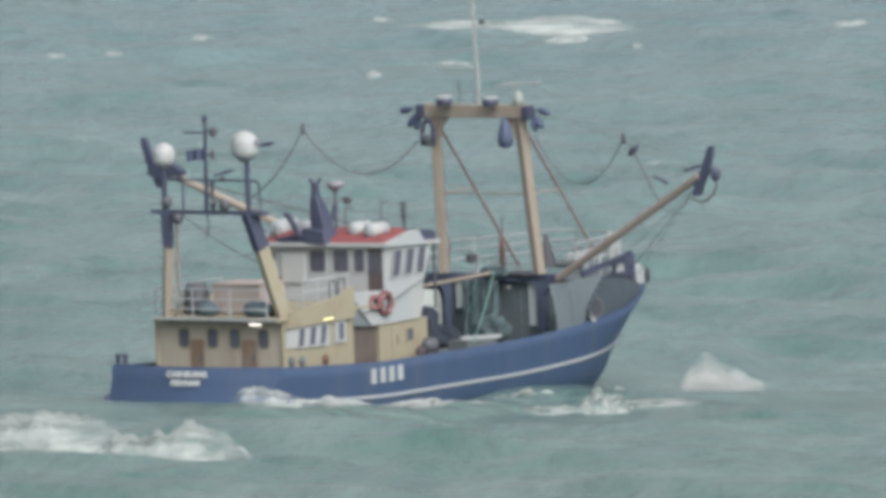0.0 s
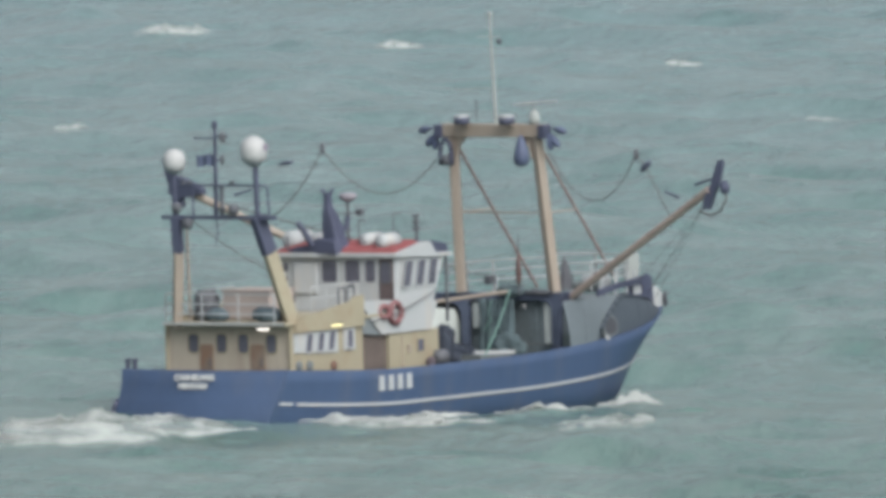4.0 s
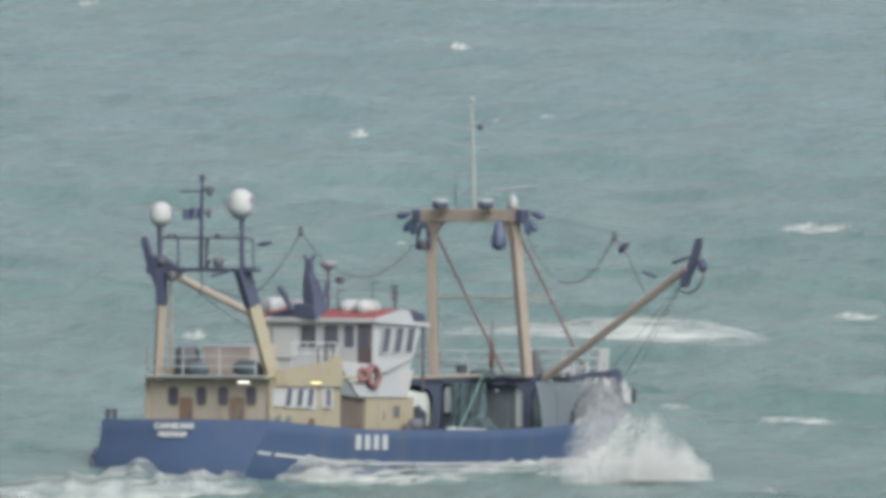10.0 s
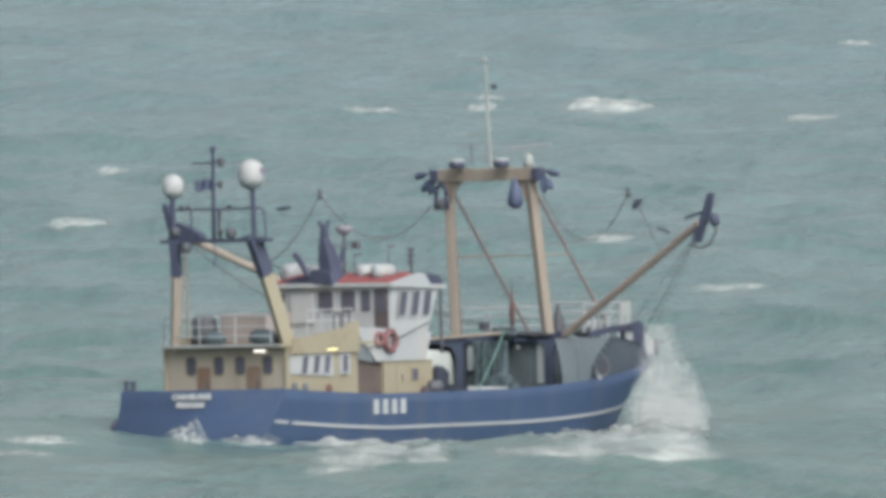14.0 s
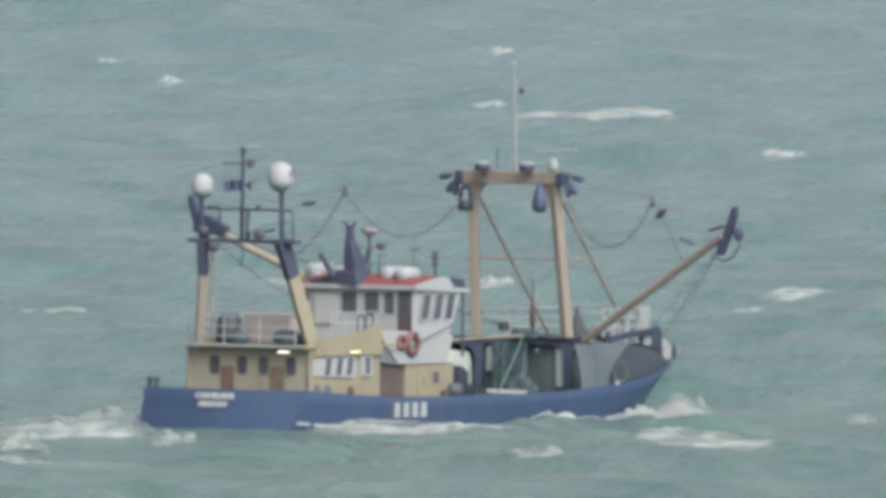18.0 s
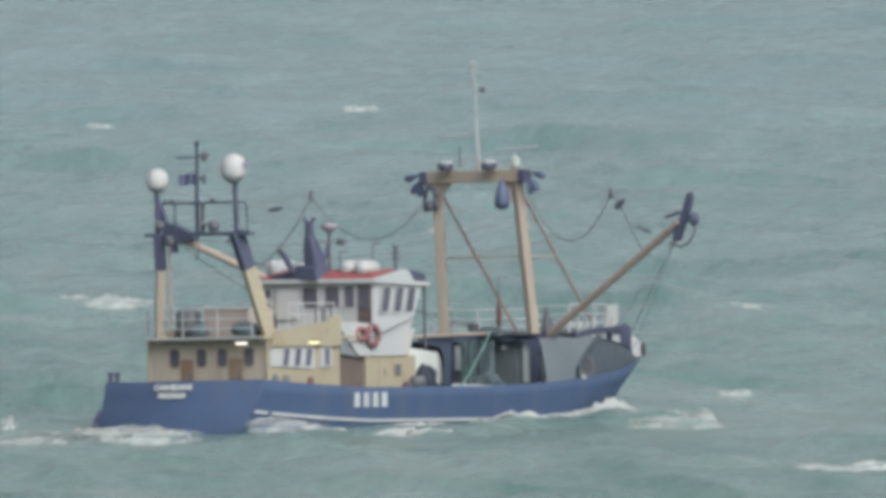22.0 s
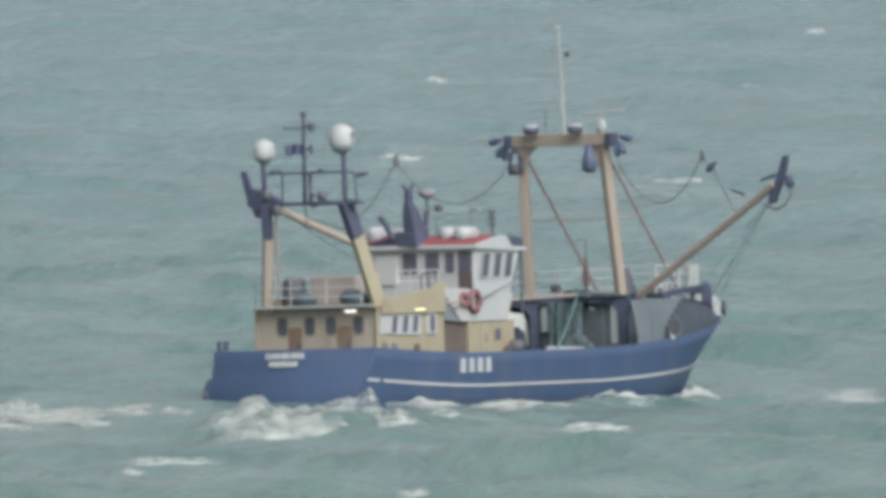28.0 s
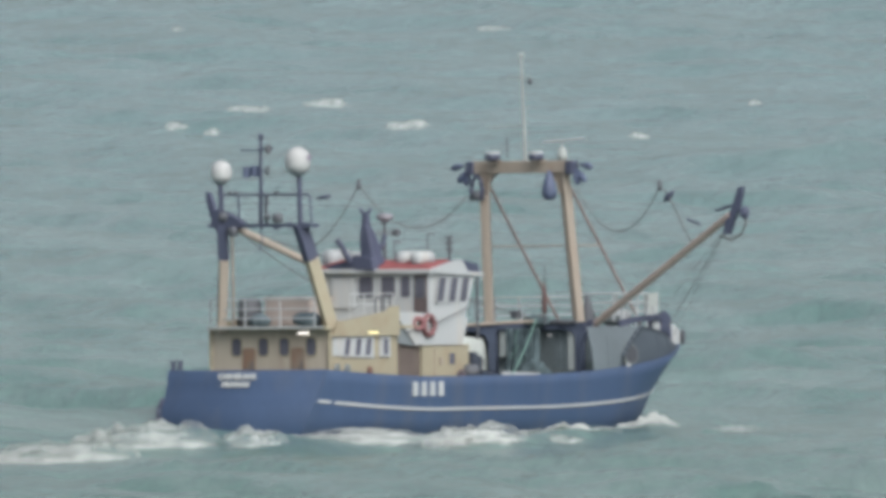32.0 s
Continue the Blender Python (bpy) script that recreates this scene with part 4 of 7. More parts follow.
part("top_rail", bm, NAVY, sg)
for y in (0.75, -0.32):
    bm = B()
    rod(bm, (1.3, y, 6.45), (1.3, y, 7.47), 0.034)
    part("upright", bm, NAVY, sg)
bm = B()
rod(bm, (1.42, -0.04, 6.4), (1.47, -0.04, 9.4), 0.075, 0.05)
pole = part("signal_pole", bm, NAVY, sg, "navy signal pole")
bm = B()
lathe(bm, [(0.09, 0), (0.1, 0.12), (0.06, 0.2)], (1.47, -0.04, 9.3), 10)
part("lamp_head", bm, NAVY, pole)
for z, a, b in ((8.95, (1.45, 0.75), (1.47, -0.1)), (9.0, (1.47, -0.1), (1.6, -0.45)), (8.25, (1.47, -0.1), (1.5, -0.3))):
    bm = B()
    beam(bm, (a[0], a[1], z), (b[0], b[1], z), 0.06, 0.06)
    part("cross_arm", bm, NAVY, pole)
bm = B()
lathe(bm, [(0.04, 0), (0.11, 0.05), (0.11, 0.26), (0.04, 0.32)], (1.47, -0.33, 8.82), 10)
part("lamp", bm, STEEL, pole)
bm = B()
lathe(bm, [(0.03, 0), (0.07, 0.05), (0.07, 0.26), (0.03, 0.32)], (1.5, -0.28, 8.1), 10)
part("lamp", bm, STEEL, pole)
bm = B()
rings = []
for k in range(13):
    y = 0.02 + 0.68 * k / 12
    x, drop = 1.46 + 0.05 * math.sin(k * 1.1), 0.06 * (k / 12) + 0.02 * math.sin(k * 0.9)
    rings.append([bm.verts.new((x + dx, y, z - drop)) for dx, z in ((-0.012, 8.1), (0.012, 8.1), (0.012, 8.45), (-0.012, 8.45))])
for p, q in zip(rings, rings[1:]):
    for k in range(4):
        bm.faces.new((p[k], p[(k + 1) % 4], q[(k + 1) % 4], q[k]))
bm.faces.new(rings[0])
bm.faces.new(rings[-1][::-1])
bmesh.ops.recalc_face_normals(bm, faces=bm.faces)
part("flag", bm, BLOCK_BLUE, pole, "dark ensign blown aft")
for y, z, s in ((-0.82, 6.7, 0.17), (0.95, 6.25, 0.17), (1.35, 6.75, 0.16), (-0.42, 6.75, 0.1)):
    bm = B()
    lathe(bm, [(s * 0.5, -s), (s, -s * 0.7), (s, s * 0.7), (s * 0.6, s)], (1.25, y, z), 12)
    part("floodlight", bm, STEEL, sg, "dark floodlight on the gantry", True)
bm = B()
bent(bm, [(1.42, -0.04, 6.4), (1.42, -0.1, 5.95), (1.42, 0.02, 5.6)], 0.025)
part("hanging_cable", bm, NAVY, sg)
for y in (1.1, 0.85, -0.75):
    bm = B()
    box(bm, 1.24, 1.36, y - 0.07, y + 0.07, 7.49, 7.6, 0.02)
    part("rail_lamp", bm, STEEL, sg, "small dark lamp on the top rail")
bm = B()
bent(bm, [(1.3, -0.38, 6.5), (1.3, -0.36, 7.0), (1.3, -0.4, 7.47)], 0.05)
part("cable_bundle", bm, STEEL, sg, "dark cable bundle beside the signal pole")
bm = B()
rod(bm, (1.85, 1.35, 3.1), (1.7, 1.3, 6.4), 0.045)
part("ladder_pole", bm, BUFF, sg)
bm = B()
bent(bm, sag((1.35, 0.9, 6.4), (4.6, -0.3, 4.4), 0.15), 0.02)
part("stay_wire", bm, ROPE, sg)
bm = B()
rod(bm, (3.2, -1.2, 3.1), (3.0, -1.2, 5.2), 0.035)
part("pipe", bm, CRATE, sg)

# ---- main gantry ----
bm = B()
beam(bm, (17.3, 1.95, 8.3), (17.3, -1.95, 8.3), 0.4, 0.42, 0.03)
mg = part("main_gantry", bm, BUFF, trawler, "buff painted goalpost gantry forward of the wheelhouse")
for s in (1, -1):
    bm = B()
    beam(bm, (17.85, s * 1.8, 3.06), (17.32, s * 1.6, 8.2), 0.3, 0.32, 0.05)
    part("gantry_leg", bm, BUFF, mg)
    bm = B()
    rod(bm, (17.45, s * 1.6, 7.9), (21.9, s * 1.6, 3.0), 0.047)
    part("brace", bm, BRACE_BROWN, mg, "slanting brown brace")
    bm = B()
    rod(bm, (17.6, s * 1.7, 5.65), (19.5, s * 1.6, 5.65), 0.027)
    part("tie", bm, BUFF, mg)
    bm = B()
    slab(bm, [(s * 1.45, 8.12), (s * 0.98, 8.12), (s * 1.2, 7.98), (s * 1.36, 7.78), (s * 1.46, 7.4)], 0, 17.22, 17.4)
    part("gusset", bm, BUFF, mg, "curved corner gusset of the gantry")
    # lamps on top
    bm = B()
    lathe(bm, [(0.24, 0), (0.26, 0.08), (0.26, 0.2)], (16.75, s * 0.87, 8.53), 14)
    lamp = part("deck_light", bm, NAVY, mg, "navy deck floodlight with a white cap", True)
    bm = B()
    lathe(bm, [(0.255, 0.21), (0.255, 0.27), (0.2, 0.3)], (16.75, s * 0.87, 8.53), 14)
    part("cap", bm, WHITE, lamp)
    bm = B()
    box(bm, 16.6, 17.3, s * 0.87 - 0.06, s * 0.87 + 0.06, 8.44, 8.54)
    part("bracket", bm, BUFF, lamp)
    # blocks at the gantry's shoulders
    for dy, dz, ang in ((0.62, 0.02, 78), (0.42, -0.3, 40), (0.25, -0.35, 10)):
        bm = B()
        lathe(bm, [(0.04, -0.28), (0.1, -0.2), (0.13, -0.05), (0.09, 0.12), (0.04, 0.26)], (17.2, s * (1.95 + dy), 8.3 + dz), 10, Matrix.Rotation(radians(s * ang), 4, "X"))
        part("pulley_block", bm, BLOCK_BLUE, mg, "dark blue pulley block", True)
    bm = B()
    box(bm, 17.0, 17.4, s * 2.0 - 0.15, s * 2.0 + 0.15, 8.05, 8.5, 0.04)
    part("shoulder", bm, NAVY, mg)
bm = B()
rod(bm, (17.6, 1.7, 5.65), (17.6, -1.7, 5.65), 0.027)
part("cross_tie", bm, BUFF, mg)
bm = B()
bent(bm, [(17.1, 1.53, 7.2), (17.1, 1.54, 7.65), (17.1, 1.6, 7.9), (17.1, 1.75, 8.02), (17.1, 1.9, 7.9), (17.1, 1.96, 7.65), (17.1, 1.97, 7.2)], 0.07, 8)
block = part("trawl_block", bm, NAVY, mg, "dark hanging trawl block with rounded cheeks", True)
bm = B()
lathe(bm, [(0.05, -0.12), (0.17, -0.11), (0.14, 0.0), (0.17, 0.11), (0.05, 0.12)], (17.1, 1.75, 7.36), 14, Matrix.Rotation(radians(90), 4, "Y"))
part("sheave", bm, STEEL, block, "dark steel sheave", True)
bm = B()
beam(bm, (17.1, 1.52, 7.24), (17.1, 1.98, 7.24), 0.14, 0.12, 0.03)
part("block_pin", bm, STEEL, block)
bm = B()
lathe(bm, [(0.03, 0.5), (0.12, 0.35), (0.22, 0.0), (0.26, -0.25), (0.22, -0.42), (0.08, -0.5)], (16.8, -1.36, 7.68), 14)
part("pear_fender", bm, BLOCK_BLUE, mg, "navy pear-shaped fender hanging from the gantry", True)
bm = B()
rod(bm, (17.35, -0.05, 8.5), (17.15, -0.05, 11.97), 0.07, 0.04)
mast = part("mast", bm, MAST, mg, "slim white mast on the gantry")
bm = B()
bmesh.ops.create_icosphere(bm, subdivisions=2, radius=0.09, matrix=Matrix.Translation((17.15, -0.05, 12.03)))
part("mast_lamp", bm, MAST, mast)
bm = B()
bmesh.ops.create_icosphere(bm, subdivisions=2, radius=0.1, matrix=Matrix.Translation((17.25, -0.32, 11.15)))
part("black_ball", bm, BLACK, mast, "small black lamp on the mast", True)
bm = B()
rod(bm, (17.2, 0.5, 11.3), (17.2, -0.4, 11.3), 0.02)
part("yard", bm, MAST, mast)
for a, b in (((17.3, 1.5, 9.6), (17.3, 0.1, 9.65)), ((17.0, 0.45, 8.6), (17.0, 0.45, 9.3)), ((17.2, -0.85, 9.12), (17.25, -2.5, 9.24)), ((17.25, -1.6, 8.5), (17.25, -1.6, 9.15))):
    bm = B()
    rod(bm, a, b, 0.04 if a[1] == -0.85 else 0.024)
    part("aerial", bm, STEEL if a[2] == 8.6 else WHITE if a[1] == -0.85 else MAST, mg, "thin aerial")
bm = B()
lathe(bm, [(0.16, 0), (0.18, 0.15), (0.15, 0.35), (0.05, 0.45)], (17.25, -1.6, 8.52), 12)
part("radar_pedestal", bm, MAST, mg, "white radar pedestal", True)

# ---- derricks, one each side, with their gear ----
for s in (1, -1):
    root, tip = Vector((16.9, s * 3.0, 2.98)), Vector((14.25, s * 10.25, 6.63))
    bm = B()
    rod(bm, root, tip, 0.125, 0.13, 18)
    boom = part("derrick_boom", bm, BOOM if s < 0 else BUFF, trawler, ("brown" if s < 0 else "buff") + " tubular derrick boom swung out over the side")
    bm = B()
    bent(bm, [root - Vector((0, s * 0.25, 0.15)), root, root + Vector((0, 0, 0.2))], 0.2)
    part("gooseneck", bm, NAVY, boom)
    bm = B()
    slab(bm, [(s * 10.0, 5.98), (s * 10.22, 6.0), (s * 10.4, 6.45), (s * 10.58, 6.8), (s * 10.74, 7.35), (s * 10.74, 7.58), (s * 10.6, 7.56), (s * 10.5, 7.3), (s * 10.34, 6.85), (s * 10.06, 6.4)], 0, 14.17, 14.37)
    part("boom_head", bm, NAVY, boom, "dark steel boom head")
    bm = B()
    if s < 0:
        beam(bm, (14.25, s * 10.3, 6.95), (14.3, s * 9.65, 6.78), 0.12, 0.08)
    else:
        slab(bm, [(10.5, 6.4), (10.45, 7.0), (9.9, 6.88), (9.25, 6.55), (9.25, 6.4), (10.1, 6.25)], 0, 14.1, 14.45)
    part("boom_lug", bm, NAVY, boom)
    if s < 0:
        bm = B()
        lathe(bm, [(0.05, -0.2), (0.16, -0.1), (0.16, 0.12), (0.05, 0.25)], (14.2, s * 10.85, 6.68), 10)
        part("end_block", bm, NAVY, boom, "", True)
        bm = B()
        bent(bm, [(14.2, s * 10.9, 6.7), (14.2, s * 10.88, 6.3), (14.2, s * 10.65, 5.95), (14.2, s * 10.3, 5.8), (14.2, s * 9.85, 5.95)], 0.04)
        part("wire_loop", bm, ROPE, boom)
    peak = Vector((15.9, 5.7, 7.76)) if s > 0 else Vector((15.77, -6.45, 7.62))
    bm = B()
    bent(bm, sag((17.2, s * 2.2, 7.35 if s > 0 else 7.6), peak, 1.25 if s > 0 else 1.5, 16), 0.022)
    part("topping_rope", bm, ROPE, boom, "grey sagging topping rope")
    bm = B()
    bent(bm, [peak, peak + Vector((-0.1, s * 0.4, -0.3)), Vector((15.3, s * 7.55, 6.5)), Vector((15.2, s * 7.8, 6.15)), Vector((15.15, s * 8.1, 5.75))] if s < 0 else sag(peak, (15.7, 7.6, 5.6), 0.3, 6), 0.024)
    part("topping_rope", bm, ROPE, boom)
    bm = B()
    lathe(bm, [(0.03, -0.16), (0.09, -0.05), (0.05, 0.2)], peak, 8)
    part("shackle", bm, STEEL, boom)
    bm = B()
    lathe(bm, [(0.03, -0.25), (0.11, -0.1), (0.1, 0.1), (0.03, 0.28)] if s < 0 else [(0.02, -0.34), (0.07, -0.1), (0.07, 0.12), (0.02, 0.3)], peak + Vector((-0.1, s * 0.42, -0.35)) if s < 0 else Vector((15.0, 6.5, 7.36)), 10, Matrix.Rotation(radians(50 if s < 0 else 82), 4, "X"))
    part("wire_block", bm, NAVY, boom, "", True)
    bm = B()
    bent(bm, [(17.2, s * 2.1, 8.4), peak + Vector((0, 0, 0.1)), tip + Vector((0, 0, 0.3))], 0.007, 5)
    part("topping_wire", bm, ROPE, boom)
    bm = B()
    bent(bm, [(15.15, s * 7.95, 6.5), (15.1, s * 8.2, 6.42), (15.0, s * 8.55, 6.32)], 0.045)
    part("strop", bm, NAVY, boom)
    for k, (x, z) in enumerate(((23.3, 2.6), (22.9, 2.8), (22.0, 3.0))):
        bm = B()
        bent(bm, [(14.25, s * 10.3, 6.5), (x, s * 2.0, z)], 0.01 + 0.006 * (k == 1), 5)
        part("guy_wire", bm, ROPE, boom)

# ---- working deck: the gantry's portal, nets and gear ----
bm = B()
box(bm, 17.7, 17.98, -2.3, 2.7, 2.84, 3.08, 0.03)
portal = part("portal_beam", bm, LIFTED_NAVY, trawler, "navy steel beam across the gantry's feet")
bm = B()
slab(bm, [(-1.72, 0.7), (-1.98, 0.7), (-2.0, 2.4), (-2.12, 2.7), (-2.34, 2.88), (-2.34, 3.1), (-1.0, 3.1), (-1.05, 2.88), (-1.58, 2.8), (-1.72, 2.6)], 0, 17.7, 17.94)
part("portal_post", bm, LIFTED_NAVY, portal, "navy foot of the gantry leg")
bm = B()
slab(bm, [(1.48, 0.7), (1.72, 0.7), (1.75, 2.45), (1.9, 2.68), (2.3, 2.8), (2.78, 2.86), (2.78, 3.06), (1.3, 3.1), (1.38, 2.86), (1.48, 2.7)], 0, 17.7, 17.9)
part("portal_post", bm, LIFTED_NAVY, portal, "navy foot of the gantry leg with a curved knee")
bm = B()
slab(bm, [(-2.9, 0.9), (1.9, 0.9), (1.9, 2.93), (-2.5, 2.93), (-2.9, 2.5)], 0, 18.05, 18.13)
plate = part("fore_bulkhead", bm, SHELTER, trawler, "dark bulkhead under the whaleback")
for y in (-0.9, 0.0, 0.9):
    bm = B()
    beam(bm, (18.03, y, 0.95), (18.03, y, 2.9), 0.06, 0.08)
    part("stiffener", bm, SHELTER, plate)
for y0, y1, z0, z1 in ((0.98, 1.38, 1.95, 2.78), (-1.66, -1.36, 1.45, 2.76)):
    bm = B()
    slab(bm, [(y0, z0), (y1, z0), (y1, z1), (y0 + 0.04, z1)], 0, 17.84, 17.92)
    part("locker_door", bm, PALE_DOOR, trawler, "pale grey locker door on the working deck")
bm = B()
rod(bm, (10.3, 0.13, 2.96), (17.4, -0.3, 3.14), 0.055)
part("light_bar", bm, BUFF, trawler, "pale buff bar from the wheelhouse to the gantry")
bm = B()
slab(bm, [(13.3, 0.7), (15.1, 0.7), (15.1, 1.3), (13.3, 1.36)], 1, -1.9, -1.2)
hopper = part("fish_hopper", bm, PALE_STEEL, trawler, "pale grey steel fish hopper at the bulwark")
bm = B()
beam(bm, (13.5, -1.55, 1.43), (15.12, -2.0, 1.36), 0.08, 0.12)
part("hopper_rim", bm, WHITE, hopper, "worn white rim of the fish hopper")
bm = B()
beam(bm, (17.35, -0.9, 1.47), (17.35, -2.0, 1.48), 0.06, 0.05)
part("hatch_bar", bm, PALE_STEEL, trawler, "grey bar along the deck gear")


def heap(x, y, z, a, b, c, mat, seed, name, label, category, rough=0.3):
    bm = B()
    bmesh.ops.create_icosphere(bm, subdivisions=4, radius=1.0)
    for v in bm.verts:
        d = v.co.copy()
        k = 1 + rough * noise.noise(d * 1.7 + Vector((seed, 0, 0))) + rough * 0.6 * noise.noise(d * 5 + Vector((0, seed, 0)))
        v.co = Vector((x + a * d.x * k, y + b * d.y * k, z + c * d.z * k))
    return gear(name, bm, mat, label, category, True)


# the net hung as a curtain in folds from the portal beam
bm = B()
nx, nz = 90, 26
cols = []
for i in range(nx + 1):
    u = i / nx
    col = []
    for k in range(nz + 1):
        f = k / nz
        fold_in = 0.09 * math.sin(u * 31 + 1.5 * math.sin(u * 9)) * (0.4 + 0.6 * (1 - f)) + 0.06 * noise.noise((u * 14, f * 4, 3.0))
        col.append(bm.verts.new((17.55 + fold_in - 0.25 * (1 - f) ** 2, 0.92 - 1.35 * u + 0.08 * noise.noise((u * 6, f * 5, 8.0)), 0.85 + 2.05 * f)))
    cols.append(col)
for p, q in zip(cols, cols[1:]):
    for k in range(nz):
        bm.faces.new((p[k], q[k], q[k + 1], p[k + 1]))
bmesh.ops.recalc_face_normals(bm, faces=bm.faces)
bmesh.ops.solidify(bm, geom=list(bm.faces), thickness=0.04)
net = gear("trawl_net", bm, NET, "dark blue-green trawl net hung in folds from the gantry", "fishing net", True)
heap(17.2, -0.35, 1.35, 0.3, 0.6, 0.45, NET, 7.7, "trawl_net", "dark green trawl net heaped below the gantry", "fishing net")
heap(17.75, -1.2, 3.1, 0.2, 0.7, 0.1, STEEL, 9.2, "rolled_net", "dark rolled net lashed along the beam", "fishing net")
heap(17.55, -0.3, 3.14, 0.22, 0.5, 0.2, NET, 4.2, "trawl_net", "green net bunched over the beam", "fishing net")
heap(16.5, 1.6, 1.5, 0.4, 0.35, 0.62, RUBBER, 6.2, "trawl_net", "dark net heaped high on the deck", "fishing net", 0.2)
heap(16.7, 1.3, 1.1, 0.5, 0.7, 0.4, RUBBER, 5.2, "trawl_net", "dark heap of net on the deck", "fishing net", 0.25)
bm = B()
lathe(bm, [(0.16, 0.0), (0.25, 0.12), (0.27, 0.4), (0.22, 0.7), (0.12, 0.9), (0.05, 1.0)], (12.2, -1.3, 1.15), 14)
gear("rubber_fender", bm, RUBBER, "black pear-shaped rubber fender standing on deck", "fender", True)
heap(9.2, -2.8, 1.38, 0.18, 0.15, 0.2, DULL_BROWN, 3.3, "net_float", "dull brown float lying at the bulwark", "float", 0.1)
# tattered pale twine over the net
rnd = random.Random(8)
for k in range(7):
    bm = B()
    y, z = rnd.uniform(-0.2, 0.9), rnd.uniform(2.2, 2.9)
    pts = [Vector((17.38, y, z))]
    for _ in range(5):
        pts.append(pts[-1] + Vector((-rnd.uniform(0.0, 0.05), rnd.uniform(-0.08, 0.15), -rnd.uniform(0.1, 0.3))))
    bent(bm, pts, rnd.uniform(0.01, 0.02), 5)
    part("net_twine", bm, rnd.choice((ROPE_GREEN, NET, NET)), net)
bm = B()
bent(bm, [(17.3, -0.45, 3.2), (15.6, -1.25, 2.5), (13.8, -2.1, 1.9), (12.35, -2.75, 1.4)], 0.025)
gear("green_rope", bm, ROPE_GREEN, "pale green rope stretched from the gantry to the bulwark", "rope")
bm = B()
rod(bm, (17.45, -0.7, 3.05), (17.45, -0.7, 5.0), 0.04, 0.02)
post = part("tackle_post", bm, STEEL, trawler, "dark tackle post above the gantry's beam")
bm = B()
lathe(bm, [(0.03, 0), (0.09, 0.15), (0.1, 0.5), (0.03, 1.1)], (17.4, -0.72, 3.35), 8)
part("tackle_block", bm, material("dull_red_float", (0.1, 0.062, 0.06), 0.7, vary=0.3, scale=5), post, "dull red tackle float", True)

bm = B()
slab(bm, [(15.9, 0.75), (17.98, 0.75), (18.02, 1.95), (17.92, 2.3), (17.7, 2.55), (15.9, 2.72)], 1, 1.98, 2.03)
part("spray_screen", bm, material("pale_screen", (0.55, 0.61, 0.6), 0.6, vary=0.15, scale=3), trawler, "pale green spray screen on the working deck")
bm = B()
box(bm, 17.56, 17.66, -0.85, -0.72, 2.6, 2.72, 0.02)
lamp = part("work_lamp", bm, STEEL, trawler, "small work lamp under the gantry's beam")
bm = B()
box(bm, 17.54, 17.56, -0.83, -0.74, 2.62, 2.7, 0.008)
part("lamp_glass", bm, material("lamp_glass", (0.45, 0.47, 0.47), 0.25), lamp, "white lamp glass")

# ---- foredeck ----
rail([(18.5, 2.75), (19.5, 2.65), (21.6, 2.1), (22.6, 1.4)], 2.8, (1.13, 0.83, 0.53), trawler, 0.025, 1.1, "bow_rail")
rail([(22.6, 1.4), (22.9, 0.0), (22.6, -1.4), (21.6, -2.1), (19.5, -2.65), (18.6, -2.7)], 3.1, (0.92, 0.62, 0.32), trawler, 0.032, 1.2, "bow_rail")
bm = B()
slab(bm, [(22.0, 3.2), (22.75, 3.2), (22.8, 4.05), (22.0, 4.02)], 1, -1.75, -1.68)
part("rail_panel", bm, MAST, trawler, "pale canvas panel on the bow rail")
bm = B()
box(bm, 20.9, 21.8, -1.4, -0.7, 2.9, 3.46, 0.16)
part("windlass_box", bm, WHITE, trawler, "white anchor windlass cover on the foredeck")
bm = B()
rod(bm, (20.75, -1.6, 3.15), (20.75, -0.6, 3.15), 0.14, seg=12)
part("windlass_drum", bm, PALE_STEEL, trawler, "grey windlass drum across the foredeck")
for x, y, h in ((22.6, -0.25, 0.55),):
    bm = B()
    lathe(bm, [(0.14, 0), (0.15, h * 0.5), (0.22, h * 0.65), (0.16, h * 0.9), (0.03, h)], (x, y, 3.0), 10)
    part("foredeck_vent", bm, STEEL, trawler, "dark ventilator on the foredeck", True)
bm = B()
bmesh.ops.create_cone(bm, cap_ends=True, segments=9, radius1=0.34, radius2=0.05, depth=1.1, matrix=Matrix.Translation((21.75, 0.35, 3.47)) @ Matrix.Diagonal((1.1, 0.8, 1, 1)))
for v in bm.verts:
    v.co.x -= 0.16 * max(0, v.co.z - 3.3)
part("capstan_cover", bm, STEEL, trawler, "dark peaked canvas cover on the foredeck")
bm = B()
box(bm, 19.65, 20.0, 1.9, 2.15, 3.22, 3.5, 0.04)
locker = part("rail_box", bm, STEEL, trawler, "small dark box on a white post at the rail")
bm = B()
beam(bm, (20.1, 2.0, 2.9), (20.1, 2.0, 3.5), 0.07, 0.07)
part("box_post", bm, WHITE, locker)
# navy coaming, fairlead plate with its opening, and the white bow plate
bm = B()
for a, b in (((18.7, -2.85, 3.02), (20.2, -2.65, 3.18)), ((20.2, -2.65, 3.18), (21.6, -2.3, 3.2)), ((21.6, -2.3, 3.2), (22.6, -2.0, 3.26))):
    beam(bm, a, b, 0.1, 0.2)
coaming = part("bow_coaming", bm, NAVY, trawler, "navy bow coaming")
for x, y in ((19.0, -2.78), (20.0, -2.67), (21.0, -2.45), (21.8, -2.2)):
    bm = B()
    beam(bm, (x, y, 2.9), (x, y, 3.6), 0.06, 0.06)
    part("coaming_post", bm, WHITE, coaming, "short white post")
bm = B()
